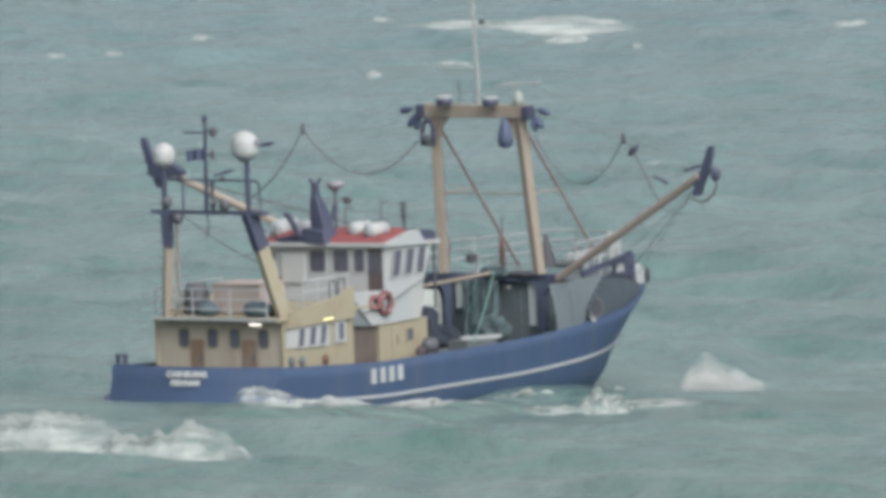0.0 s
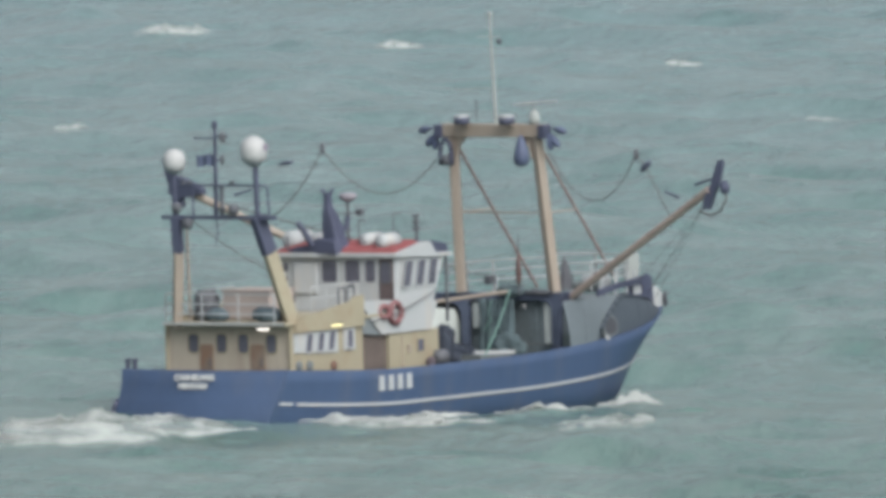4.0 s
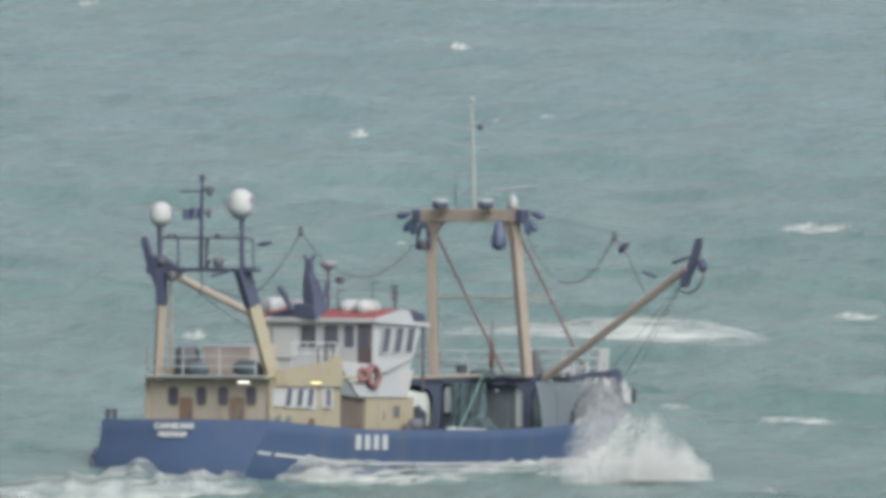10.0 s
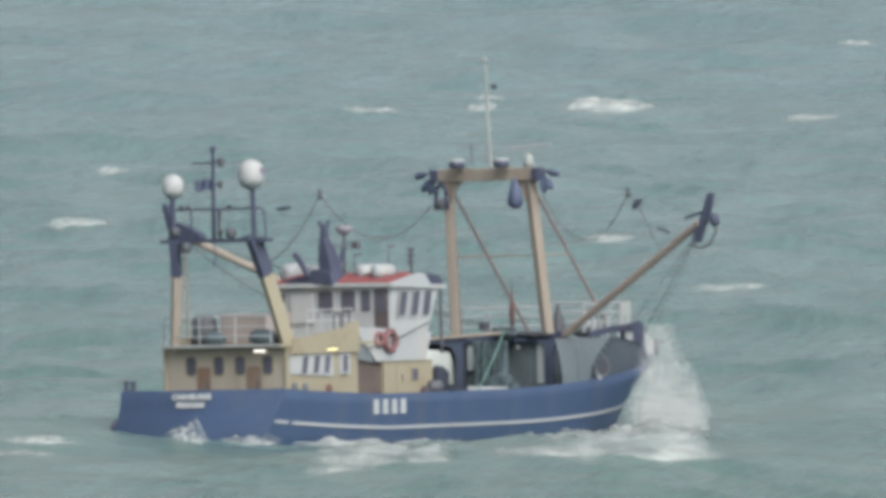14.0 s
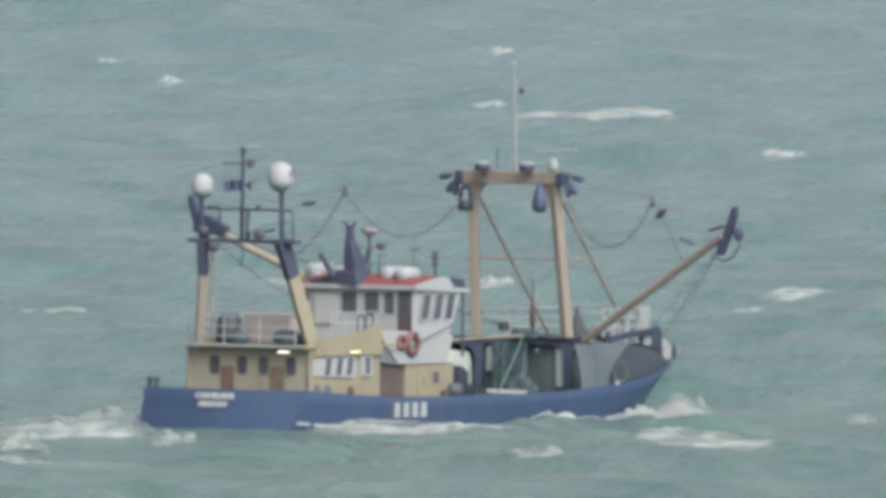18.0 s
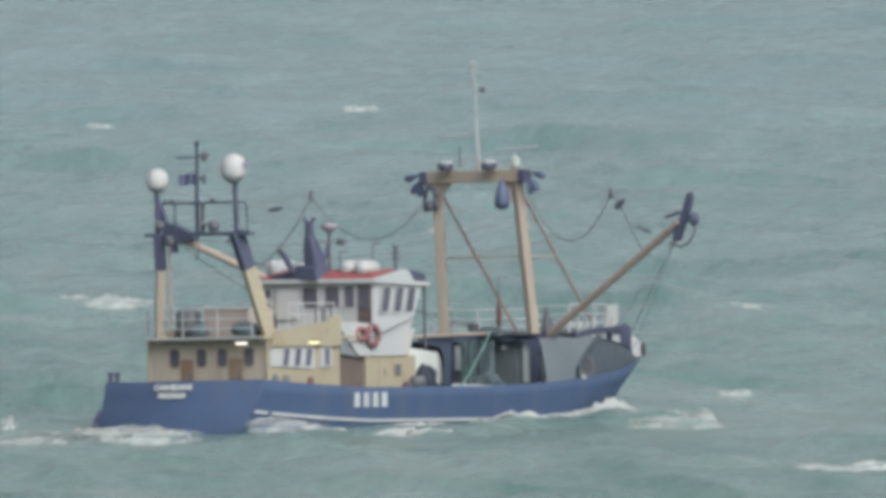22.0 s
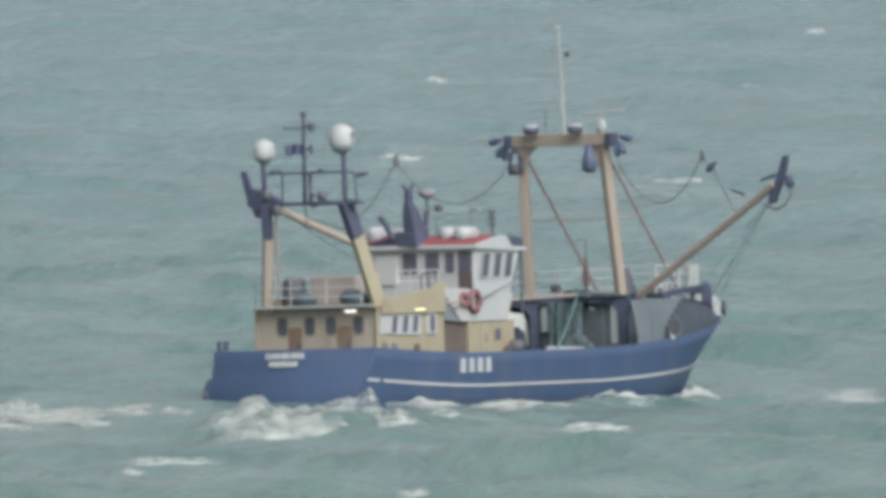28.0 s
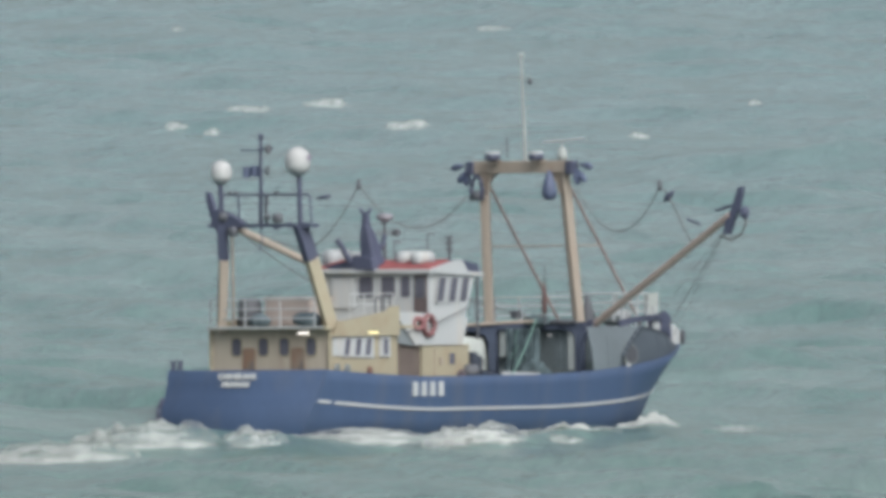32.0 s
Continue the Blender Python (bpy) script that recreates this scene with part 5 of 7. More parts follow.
for pts in ([(21.6, 2.5), (21.93, 2.5), (21.93, 3.22), (21.6, 3.2)], [(22.47, 2.25), (23.1, 2.25), (23.0, 3.3), (22.7, 3.42), (22.47, 3.34)], [(21.93, 3.08), (22.47, 3.08), (22.47, 3.34), (21.93, 3.22)], [(21.93, 2.4), (22.47, 2.35), (22.47, 2.78), (21.93, 2.78)]):
    slab(bm, pts, 1, -2.08, -2.02)
chock = part("bow_chock", bm, NAVY, trawler, "navy fairlead plate at the bow")
bm = B()
slab(bm, [(21.8, 2.64), (22.95, 2.64), (22.95, 3.15), (21.8, 3.15)], 1, -2.016, -1.97)
part("fairlead_shield", bm, WHITE, chock, "white plate behind the fairlead")
bm = B()
slab(bm, [(22.6, 2.2), (23.6, 2.25), (23.85, 2.42), (23.75, 2.7), (23.45, 2.92), (22.85, 3.1)], 1, -2.0, -1.85)
part("bow_shield", bm, WHITE, trawler, "white plate at the bow")
bm = B()
lathe(bm, [(0.03, -0.28), (0.08, -0.1), (0.07, 0.15), (0.02, 0.27)], (23.72, -2.1, 2.55), 10)
gear("bow_fender", bm, BLACK, "small black rubber fender hung at the bow", "fender", True)

# ---- foam, wash and spray: rigid pieces that rise, drift and sink ----
SEA_DRIFT = (-3.4, -2.6)
BOAT_DRIFT = (1.39, 2.05)
moving = []


def foam_mesh(seed, lumps, drops, mat):
    """A ragged foam crest one unit long, deep and high."""
    rnd = random.Random(seed)
    bm = B()
    nx, ny = 56, 9
    peak, skew = rnd.uniform(-0.25, 0.25), rnd.uniform(0.6, 1.6)
    grid = {}
    for i in range(nx + 1):
        x = i / nx - 0.5
        d = (x - peak) / (0.5 + (peak if x < peak else -peak))
        env = (1 - min(1.0, abs(d)) ** (1.4 + skew)) * (0.62 + 0.34 * abs(noise.noise((x * lumps * 0.6, seed * 3.1, 0))) + 0.25 * noise.noise((x * lumps * 0.4, seed * 1.7, 5)))
        for j in range(ny + 1):
            y = j / ny - 0.5
            n = 0.5 + 0.35 * noise.noise((x * lumps * 1.8, y * 3.0 + seed, 4.0)) + 0.12 * noise.noise((x * lumps * 5, y * 6 + seed, 9.0))
            z = env * max(0.0, min(1.0, 0.75 + 1.6 * y) if y < 0.25 else 1.15 - 2.4 * (y - 0.25)) * (0.62 + 0.5 * n)
            grid[i, j] = (x, y + 0.12 * noise.noise((x * 6, seed, 2)), z - 4.0 * max(0.0, -0.22 - y) - 0.25 * max(0.0, abs(x) - 0.42))
    verts = {}
    for i in range(nx):
        for j in range(ny):
            q = [(i, j), (i + 1, j), (i + 1, j + 1), (i, j + 1)]
            if j == ny - 1 and sum(grid[k][2] for k in q) / 4 < 0.05:
                continue
            for k in q:
                if k not in verts:
                    verts[k] = bm.verts.new(grid[k])
            bm.faces.new([verts[k] for k in q])
    for _ in range(drops):
        x = rnd.uniform(-0.5, 0.5)
        i, j = min(nx, int((x + 0.5) * nx)), rnd.randint(0, ny)
        p = Vector(grid[i, j]) + Vector((rnd.gauss(0, 0.012), rnd.gauss(0, 0.08), abs(rnd.gauss(0, 0.16)) - 0.03))
        drop(bm, p, rnd.uniform(0.002, 0.005), rnd, 1.0)
    me = bpy.data.meshes.new("foam")
    bm.to_mesh(me)
    bm.free()
    me.materials.append(mat)
    me.shade_smooth()
    return me


def drop(bm, p, r, rnd, tall=1.0):
    a = rnd.uniform(0, 6.28)
    vs = [bm.verts.new(p + Vector((r * math.cos(a + k * 2.094), r * math.sin(a + k * 2.094), -r * 0.5 * tall))) for k in range(3)]
    top = bm.verts.new(p + Vector((0, 0, r * tall)))
    bm.faces.new(vs[::-1])
    for k in range(3):
        bm.faces.new((vs[k], vs[(k + 1) % 3], top))


def spray_mesh(seed, kind, count=60000):
    """A burst of spray one unit wide and high, of many small drops, dense at the foot and fading out: 0 a tall column, 1 a peak with a long fall ahead, 2 a broad bulging heap, 3 a low mound blown ahead."""
    rng = np.random.default_rng(seed)
    pts = np.zeros((0, 3))
    while len(pts) < count:
        x, z = rng.uniform(-0.55, 0.55, count * 3), rng.uniform(0, 1, count * 3)
        rag = (lattice(x * 5 + seed, z * 5, 1) - 0.5) * 0.45 + (lattice(x * 12 + seed, z * 8, 2) - 0.5) * 0.14 + (lattice(x * 28, z * 16, 3 + seed) - 0.5) * 0.06
        f = x + 0.5
        if kind == 0:
            inside = 1 - (np.abs(x - 0.05 + 0.12 * z) / (0.5 - 0.26 * z)) ** 2 - np.clip(z - 0.62, 0, 1) * 1.8
        elif kind == 1:
            top = np.where(f < 0.3, 0.35 + 2.1 * f, np.clip(1 - (f - 0.3) / 0.72, 0, 1) ** 0.85)
            inside = (top - z) * np.where(z < top, 1.5, 2.6) - np.clip(0.1 - f, 0, 1) * 6
        elif kind == 2:
            top = np.where(f < 0.36, 0.25 + 2.05 * f, np.clip(1 - ((f - 0.36) / 0.62) ** 1.7, 0, 1))
            inside = (top - z) * np.where(z < top, 1.5, 2.6) - np.clip(0.08 - f, 0, 1) * 6 - np.clip(f - 0.9, 0, 1) * 5
        else:
            top = np.where(f < 0.6, 0.06 + 1.55 * f, np.clip(1 - ((f - 0.6) / 0.42) ** 2, 0, 1) ** 0.6)
            inside = (top - z) * np.where(z < top, 1.5, 2.2) - 0.3 * np.clip(0.7 - f, 0, 1) - np.clip(0.1 - f, 0, 1) * 5
        thick = np.clip((inside * 0.85 + rag + 0.2) / 1.1, 0, 1)
        chance = thick ** 1.3 * (0.42 + 0.58 * (1 - z) ** 1.5)
        keep = rng.uniform(0, 0.8, count * 3) < chance
        depth = rng.normal(0, 0.12, keep.sum())
        pts = np.vstack([pts, np.stack([x[keep], depth, z[keep]], -1)])
    pts = pts[:count]
    r, a = rng.uniform(0.0014, 0.0036, count), rng.uniform(0, 6.28, count)
    four = [np.stack([r * np.cos(a + k * 2.094), r * np.sin(a + k * 2.094), r * -0.5], -1) for k in range(3)] + [np.stack([r * 0, r * 0, r], -1)]
    verts = np.stack([pts + d for d in four], 1).reshape(-1, 3)
    i = np.arange(count)[:, None, None] * 4
    tris = (i + np.array([(2, 1, 0), (0, 1, 3), (1, 2, 3), (2, 0, 3)])[None]).reshape(-1)
    me = bpy.data.meshes.new("spray")
    me.vertices.add(count * 4)
    me.vertices.foreach_set("co", verts.ravel())
    me.loops.add(len(tris))
    me.loops.foreach_set("vertex_index", tris)
    me.polygons.add(count * 4)
    me.polygons.foreach_set("loop_start", np.arange(0, len(tris), 3))
    me.update(calc_edges=True)
    me.materials.append(SPRAY)
    return me


CAP_MESHES = [foam_mesh(k + 1, 5 + k % 3 * 2, 70, FOAM) for k in range(7)]
WASH_MESHES = [foam_mesh(k + 21, 8 + k % 3 * 2, 120, WASH) for k in range(6)]
SPRAY_MESHES = [spray_mesh(k + 41, k, n) for k, n in enumerate((48000, 85000, 85000, 76000))]
count = 0


def wake_mesh(seed, long, wide0, wide1):
    """A ragged lumpy carpet of churned foam behind the stern, along -x."""
    nx, ny = 60, 34
    pts, quads, at = [], [], {}
    for i in range(nx + 1):
        for j in range(ny + 1):
            u, v = i / nx, 2 * j / ny - 1
            x, y = -long * u, v * (wide0 + (wide1 - wide0) * u)
            edge = 1 - abs(v) ** 3
            n = noise.noise((x * 0.9 + seed, y * 0.9, 0)) + 0.6 * noise.noise((x * 2.6, y * 2.6 + seed, 3)) + 0.3 * noise.noise((x * 6, y * 6, seed))
            pts.append((x + 0.1 * n, y + 0.1 * n, 0.17 * edge + 0.22 * n * edge - 0.05 - 0.35 * (1 - edge)))
    for i in range(nx):
        for j in range(ny):
            q = (i * (ny + 1) + j, (i + 1) * (ny + 1) + j, (i + 1) * (ny + 1) + j + 1, i * (ny + 1) + j + 1)
            if sum(pts[k][2] for k in q) / 4 > -0.3:
                quads.append(q)
    me = bpy.data.meshes.new("wake_foam")
    me.from_pydata(pts, [], quads)
    me.materials.append(WAKE)
    me.shade_smooth()
    return me


def hull_foam(seed, x0, x1, out, wide, high):
    """A ragged band of foam on the collar, along the starboard side from x0 to x1 at a distance out from the hull."""
    nx, ny = 70, 10
    pts, quads = [], []
    for i in range(nx + 1):
        for j in range(ny + 1):
            u, v = i / nx, j / ny
            x = x0 + (x1 - x0) * u
            side = 3.6 * min(1.0, max(0.0, 1 - ((x - 17.5) / 6.6) ** 2)) if x > 17.5 else 3.6
            n = noise.noise((x * 1.1 + seed, v * 2, 0)) + 0.5 * noise.noise((x * 3.1, v * 5 + seed, 3))
            y = -(side - 0.25 + out * (1 + 0.4 * n) + wide * v * (0.75 + 0.5 * noise.noise((x * 0.7, seed, 6))))
            lump = math.sin(min(1.0, v * 1.6 + 0.15) * math.pi) if v < 0.5 else 1 - (v - 0.5) * 2.2
            base = float(collar_height(np.array([x]), np.array([y]))[0])
            pts.append((x, y + 0.08 * n, base + high * lump * (0.6 + 0.7 * n) * math.sin(math.pi * min(1.0, 0.05 + u)) + 0.03))
    for i in range(nx):
        for j in range(ny):
            q = i * (ny + 1) + j
            quads.append((q, q + ny + 1, q + ny + 2, q + 1))
    me = bpy.data.meshes.new("hull_wash")
    me.from_pydata(pts, [], quads)
    me.materials.append(HULL_FOAM)
    me.shade_smooth()
    return me


wake, afloat = [], [collar]
for k in range(5):
    ob = tagged(new("wake_foam", wake_mesh(k * 7.3 + 1, 7.6, 2.4 + 0.5 * k, 3.0 + 0.5 * k)), "trail of white churned foam in the trawler's wake", "foam", "foam in the wake")
    wake.append((ob, 0.2 - 5.2 * k, 0.0, 3.8))
for k, (x0, x1, out, wide, high) in enumerate(((0.2, 6.4, 0.05, 1.1, 0.28), (5.6, 11.5, 0.05, 0.7, 0.2), (10.8, 16.5, 0.08, 0.9, 0.25), (15.6, 23.2, 0.1, 1.2, 0.3), (8.0, 15.0, 1.8, 1.0, 0.2), (1.0, 7.5, 2.3, 1.4, 0.22))):
    afloat.append(tagged(new("hull_wash", hull_foam(k * 3.1 + 60, x0, x1, out, wide, high)), "thin line of white foam along the blue hull" if out < 1 else "streak of white foam beside the blue hull", "foam", "foam beside the trawler"))


def piece(name, me, t, at, size, turn, drift, rise, stay, label, category, group):
    """One rigid piece of foam: up at t, below the surface before and after."""
    ob = tagged(new(name, me), label, category, group)
    ob.scale = size
    moving.append((ob, t, at, turn, drift, rise, stay, size[2] + 0.8))


def whitecaps(t, items):
    global count
    for x, y, z, w, h in items:
        count += 1
        big = w > 2.2
        piece("whitecap", CAP_MESHES[count % 7], t, (x, y, z), (w * 1.25, min(1.5, max(0.6, w * 0.32)), h), (count * 37) % 17 - 8, SEA_DRIFT, 0.35, 0.42,
              "long white breaking wave crest on the grey-green sea" if big else "small white breaking wave crest on the sea", "whitecap", "whitecaps on the sea")


def wash(t, items):
    global count
    for x, y, z, w, h in items:
        count += 1
        piece("wash_foam", WASH_MESHES[count % 6], t, (x, y, z), (w * 1.35, max(1.8, min(6.0, w * 0.7)), h * 0.95), (count * 23) % 15 - 7, BOAT_DRIFT, 0.4, 0.42,
              "white churned foam in the wash along the trawler", "foam", "foam beside the trawler")


def bow_spray(t, items):
    global count
    for kind, x, y, z, w, h in items:
        count += 1
        piece("bow_spray", SPRAY_MESHES[kind], t, (x - (0.14 if kind == 3 else 0.04) * w, y, z), (w * (1.34 if kind == 3 else 1.14), max(1.0, w * 0.6), h * 1.1), 0, BOAT_DRIFT, 0.28, 0.22,
              "burst of white spray thrown up at the trawler's bow", "spray", "spray at the bow")


whitecaps(0.0, [(-15.5, 1559.3, 0.25, 9.46, 0.67), (-26.4, 1582.0, 0.01, 3.12, 0.28), (-21.5, 1577.6, 0.12, 0.95, 0.22), (-13.3, 1530.5, 0.62, 2.08, 0.37), (-34.2, 1528.7, 0.07, 0.81, 0.19), (-28.6, 1554.6, 0.02, 1.17, 0.27), (-31.8, 1528.6, 0.18, 0.81, 0.16), (-1.6, 1561.5, 0.44, 1.54, 0.22), (-20.6, 1489.2, 0.48, 0.68, 0.31), (-10.3, 1525.3, 0.60, 0.58, 0.16), (-8.9, 1392.6, 0.12, 0.64, 0.15), (-15.9, 1520.6, -0.28, 2.54, 0.16)])
whitecaps(1.0, [(-26.2, 1525.7, 0.29, 1.27, 0.53), (-16.9, 1519.5, -0.04, 5.07, 0.66), (-10.9, 1574.2, 0.24, 2.27, 0.77), (-22.8, 1566.6, -0.03, 1.42, 0.48), (-24.6, 1600.5, -0.27, 1.45, 0.39), (-14.2, 1584.5, 0.16, 0.96, 0.39), (-18.0, 1491.6, -0.03, 0.79, 0.21), (-26.6, 1599.4, -0.26, 0.85, 0.22), (-3.4, 1277.2, 0.69, 5.81, 0.27), (-8.1, 1507.4, 0.33, 0.46, 0.16), (-21.0, 1398.2, 0.03, 1.27, 0.20)])
whitecaps(2.0, [(-28.9, 1610.2, -0.04, 4.15, 1.01), (-16.3, 1582.2, 0.29, 5.16, 0.99), (-22.5, 1533.3, 0.24, 4.18, 0.96), (-28.8, 1540.6, 0.21, 1.75, 0.27), (-9.1, 1578.3, 0.32, 2.16, 0.39), (-17.7, 1518.7, 0.36, 1.38, 0.27), (-9.8, 1508.4, 0.45, 1.60, 0.24), (-4.2, 1314.4, -0.04, 1.79, 0.28), (-0.7, 1313.4, 0.22, 1.59, 0.28), (-25.8, 1250.6, -0.04, 2.28, 0.17), (-4.0, 1580.8, -0.01, 0.96, 0.22), (-6.7, 1570.4, 0.38, 0.60, 0.22), (-11.2, 1300.2, 0.32, 1.57, 0.18)])
whitecaps(3.0, [(-22.2, 1584.0, 0.39, 2.65, 0.66), (-24.9, 1592.8, 0.59, 1.32, 0.72), (-17.9, 1582.5, 0.59, 1.68, 0.44), (-11.5, 1582.1, 0.21, 1.44, 0.28), (-25.1, 1549.4, -0.08, 1.65, 0.21), (1.9, 1306.7, 0.71, 2.18, 0.59), (-28.3, 1601.8, 0.01, 1.46, 0.22), (-13.0, 1499.4, 0.40, 1.36, 0.37), (-7.2, 1330.5, -0.24, 0.81, 0.18), (-2.2, 1110.1, 0.27, 1.34, 0.16)])
whitecaps(4.0, [(-23.2, 1579.7, 0.56, 2.88, 0.50), (-1.6, 1541.8, 0.33, 1.64, 0.27), (-5.7, 1384.2, 0.38, 1.89, 0.29), (-25.1, 1441.0, 0.83, 1.31, 0.25), (-13.5, 1565.3, 0.38, 1.90, 0.38), (4.1, 1479.4, -0.06, 2.02, 0.26)])
whitecaps(5.0, [(-25.1, 1512.8, 1.14, 2.75, 0.47), (-12.7, 1536.3, -0.16, 1.40, 0.32), (3.3, 1410.6, 0.22, 2.35, 0.35), (-7.1, 1596.9, 0.31, 1.45, 0.27), (-17.4, 1481.8, 0.08, 1.12, 0.21), (5.6, 1298.9, 0.30, 1.77, 0.36)])
whitecaps(6.0, [(-24.3, 1538.8, 0.25, 2.10, 0.59), (-18.4, 1560.8, 0.46, 2.60, 0.38), (-12.0, 1480.9, 0.37, 1.35, 0.52), (8.6, 1320.7, 0.10, 2.40, 1.15), (8.0, 1269.3, 0.04, 2.31, 0.49), (-13.8, 1517.7, 0.08, 1.03, 0.21), (-10.4, 1594.3, 0.29, 0.49, 0.27), (-13.6, 1301.7, 0.26, 2.17, 0.32), (-10.5, 1495.2, -0.01, 0.91, 0.21), (-2.8, 1473.7, -0.12, 2.68, 0.15), (-15.4, 1499.2, 0.09, 0.91, 0.21)])
whitecaps(7.0, [(-15.9, 1296.6, 0.14, 3.54, 0.45), (5.6, 1318.9, 0.21, 4.21, 0.42), (-16.6, 1495.2, 0.12, 0.91, 0.31), (1.5, 1478.9, 0.78, 0.90, 0.21), (-18.1, 1567.2, 0.04, 4.27, 0.22), (11.9, 1518.7, 0.44, 1.61, 0.32), (-7.6, 1517.0, 0.22, 0.81, 0.21), (-7.3, 1127.3, -0.32, 3.93, 0.70), (-22.5, 1570.8, 0.20, 2.62, 0.14), (5.8, 1269.1, 0.65, 1.54, 0.45), (-18.8, 1291.6, -0.51, 2.35, 0.22)])
whitecaps(8.0, [(7.8, 1574.9, -0.32, 2.03, 0.44), (0.4, 1509.0, 0.45, 2.06, 0.37), (3.1, 1512.4, 0.72, 1.60, 0.26), (-19.7, 1582.8, 0.03, 1.68, 0.28), (11.7, 1582.8, 0.20, 2.16, 0.22), (-14.3, 1291.2, 0.48, 1.17, 0.41), (-15.0, 1506.6, -0.08, 0.91, 0.21), (-1.1, 1549.7, 0.39, 1.64, 0.27), (-20.8, 1512.8, 0.12, 1.03, 0.27), (0.9, 1431.9, 0.37, 1.09, 0.20), (9.3, 1277.7, 0.10, 1.36, 0.18)])
whitecaps(9.0, [(12.5, 1540.8, 0.04, 3.50, 0.48), (-10.8, 1660.3, -0.00, 1.38, 0.23), (-5.1, 1502.9, 0.03, 0.69, 0.36), (-10.8, 1512.9, 0.18, 1.04, 0.26), (-1.1, 1555.6, 0.14, 0.94, 0.27), (-14.9, 1274.7, 0.09, 1.74, 0.27), (11.6, 1302.3, 0.29, 2.56, 0.36), (-10.2, 1549.7, 0.41, 0.71, 0.22), (10.0, 1263.8, 0.48, 0.58, 0.13), (1.0, 1585.2, -0.11, 0.60, 0.16)])
whitecaps(10.0, [(5.9, 1305.6, 0.44, 9.90, 0.92), (14.8, 1417.6, 0.46, 3.01, 0.54), (15.2, 1326.1, 0.37, 1.61, 0.32), (1.4, 1661.7, 0.82, 0.88, 0.41), (-8.3, 1317.0, -0.02, 0.90, 0.37), (-1.0, 1421.2, -0.15, 0.65, 0.25), (5.1, 1576.8, 0.18, 0.95, 0.22), (-3.0, 1552.4, 0.16, 0.94, 0.43), (-16.2, 1773.5, -0.11, 1.07, 0.25), (8.2, 1238.0, 0.43, 1.13, 0.22), (12.1, 1232.9, 0.20, 2.42, 0.17)])
whitecaps(11.0, [(-8.8, 1535.6, 0.27, 3.73, 0.65), (-4.4, 1510.7, 0.70, 0.92, 0.42), (-3.3, 1374.5, 0.20, 2.71, 0.43), (-1.9, 1418.0, 0.10, 0.97, 0.30), (14.6, 1408.6, 0.21, 1.49, 0.34), (18.5, 1522.2, 0.22, 3.00, 0.32), (-10.8, 1350.7, 0.32, 0.82, 0.33), (2.7, 1342.0, 0.26, 1.62, 0.24), (11.6, 1565.0, 0.28, 1.43, 0.22), (-9.4, 1591.2, 0.83, 0.73, 0.17), (-5.0, 1738.3, 0.61, 1.05, 0.30), (15.4, 1215.7, -0.09, 0.92, 0.21)])
whitecaps(12.0, [(-8.1, 1502.4, 0.62, 2.61, 0.42), (10.4, 1397.9, 0.13, 2.96, 0.39), (-8.3, 1333.2, 0.22, 0.91, 0.70), (-11.2, 1337.7, 0.46, 1.53, 0.33), (-0.6, 1575.9, 0.95, 1.31, 0.22), (16.0, 1522.3, 0.48, 1.85, 0.27), (14.4, 1557.3, 0.06, 1.06, 0.27), (-9.5, 1253.8, 0.38, 0.95, 0.18), (17.4, 1641.7, 0.24, 0.74, 0.34), (7.2, 1547.2, 0.68, 2.10, 0.16), (19.2, 1430.4, -0.20, 0.54, 0.20)])
whitecaps(13.0, [(17.6, 1476.6, 0.22, 1.90, 0.31), (18.5, 1312.5, 0.26, 3.57, 0.59), (-10.8, 1331.5, 0.30, 1.61, 0.42), (1.1, 1676.4, -0.32, 0.76, 0.23), (5.9, 1576.6, 0.05, 2.39, 0.22), (9.5, 1518.4, 0.29, 2.29, 0.26), (5.1, 1489.3, 0.82, 2.48, 0.21), (19.2, 1369.4, 0.29, 1.35, 0.17), (-12.5, 1499.7, 0.67, 0.41, 0.21), (9.7, 1394.7, 0.28, 0.38, 0.19), (-4.3, 1610.9, 0.33, 0.37, 0.17)])
whitecaps(14.0, [(14.2, 1551.1, 0.13, 3.77, 0.81), (8.7, 1551.6, 0.14, 1.29, 0.38), (-7.3, 1403.9, 0.28, 2.34, 0.24), (22.7, 1537.6, 0.21, 3.26, 0.21), (0.2, 1594.7, -0.25, 0.97, 0.33), (3.8, 1539.2, 0.37, 2.80, 0.37), (-6.3, 1472.7, 0.01, 1.34, 0.36), (12.7, 1373.1, 0.66, 2.29, 0.24), (16.5, 1339.8, 0.01, 2.64, 0.19), (26.1, 1658.3, -0.10, 1.89, 0.23), (9.2, 1571.7, 0.00, 1.31, 0.27), (-7.6, 1189.5, 0.28, 2.16, 0.25)])
whitecaps(15.0, [(9.0, 1547.1, 0.09, 3.51, 0.59), (-2.6, 1482.3, 0.71, 1.80, 0.26), (20.2, 1512.0, 0.28, 2.75, 0.32), (21.9, 1398.8, 0.68, 1.91, 0.34), (-7.2, 1604.7, 0.32, 1.46, 0.28), (14.7, 1664.0, -0.44, 1.26, 0.29)])
whitecaps(16.0, [(3.6, 1566.1, 0.01, 3.09, 0.49), (18.6, 1525.7, 0.19, 3.24, 0.42), (21.7, 1360.1, 0.44, 2.27, 0.33), (-3.5, 1589.8, -0.05, 1.45, 0.27), (12.6, 1622.8, 0.70, 1.47, 0.28), (28.7, 1645.7, -0.17, 1.50, 0.34)])
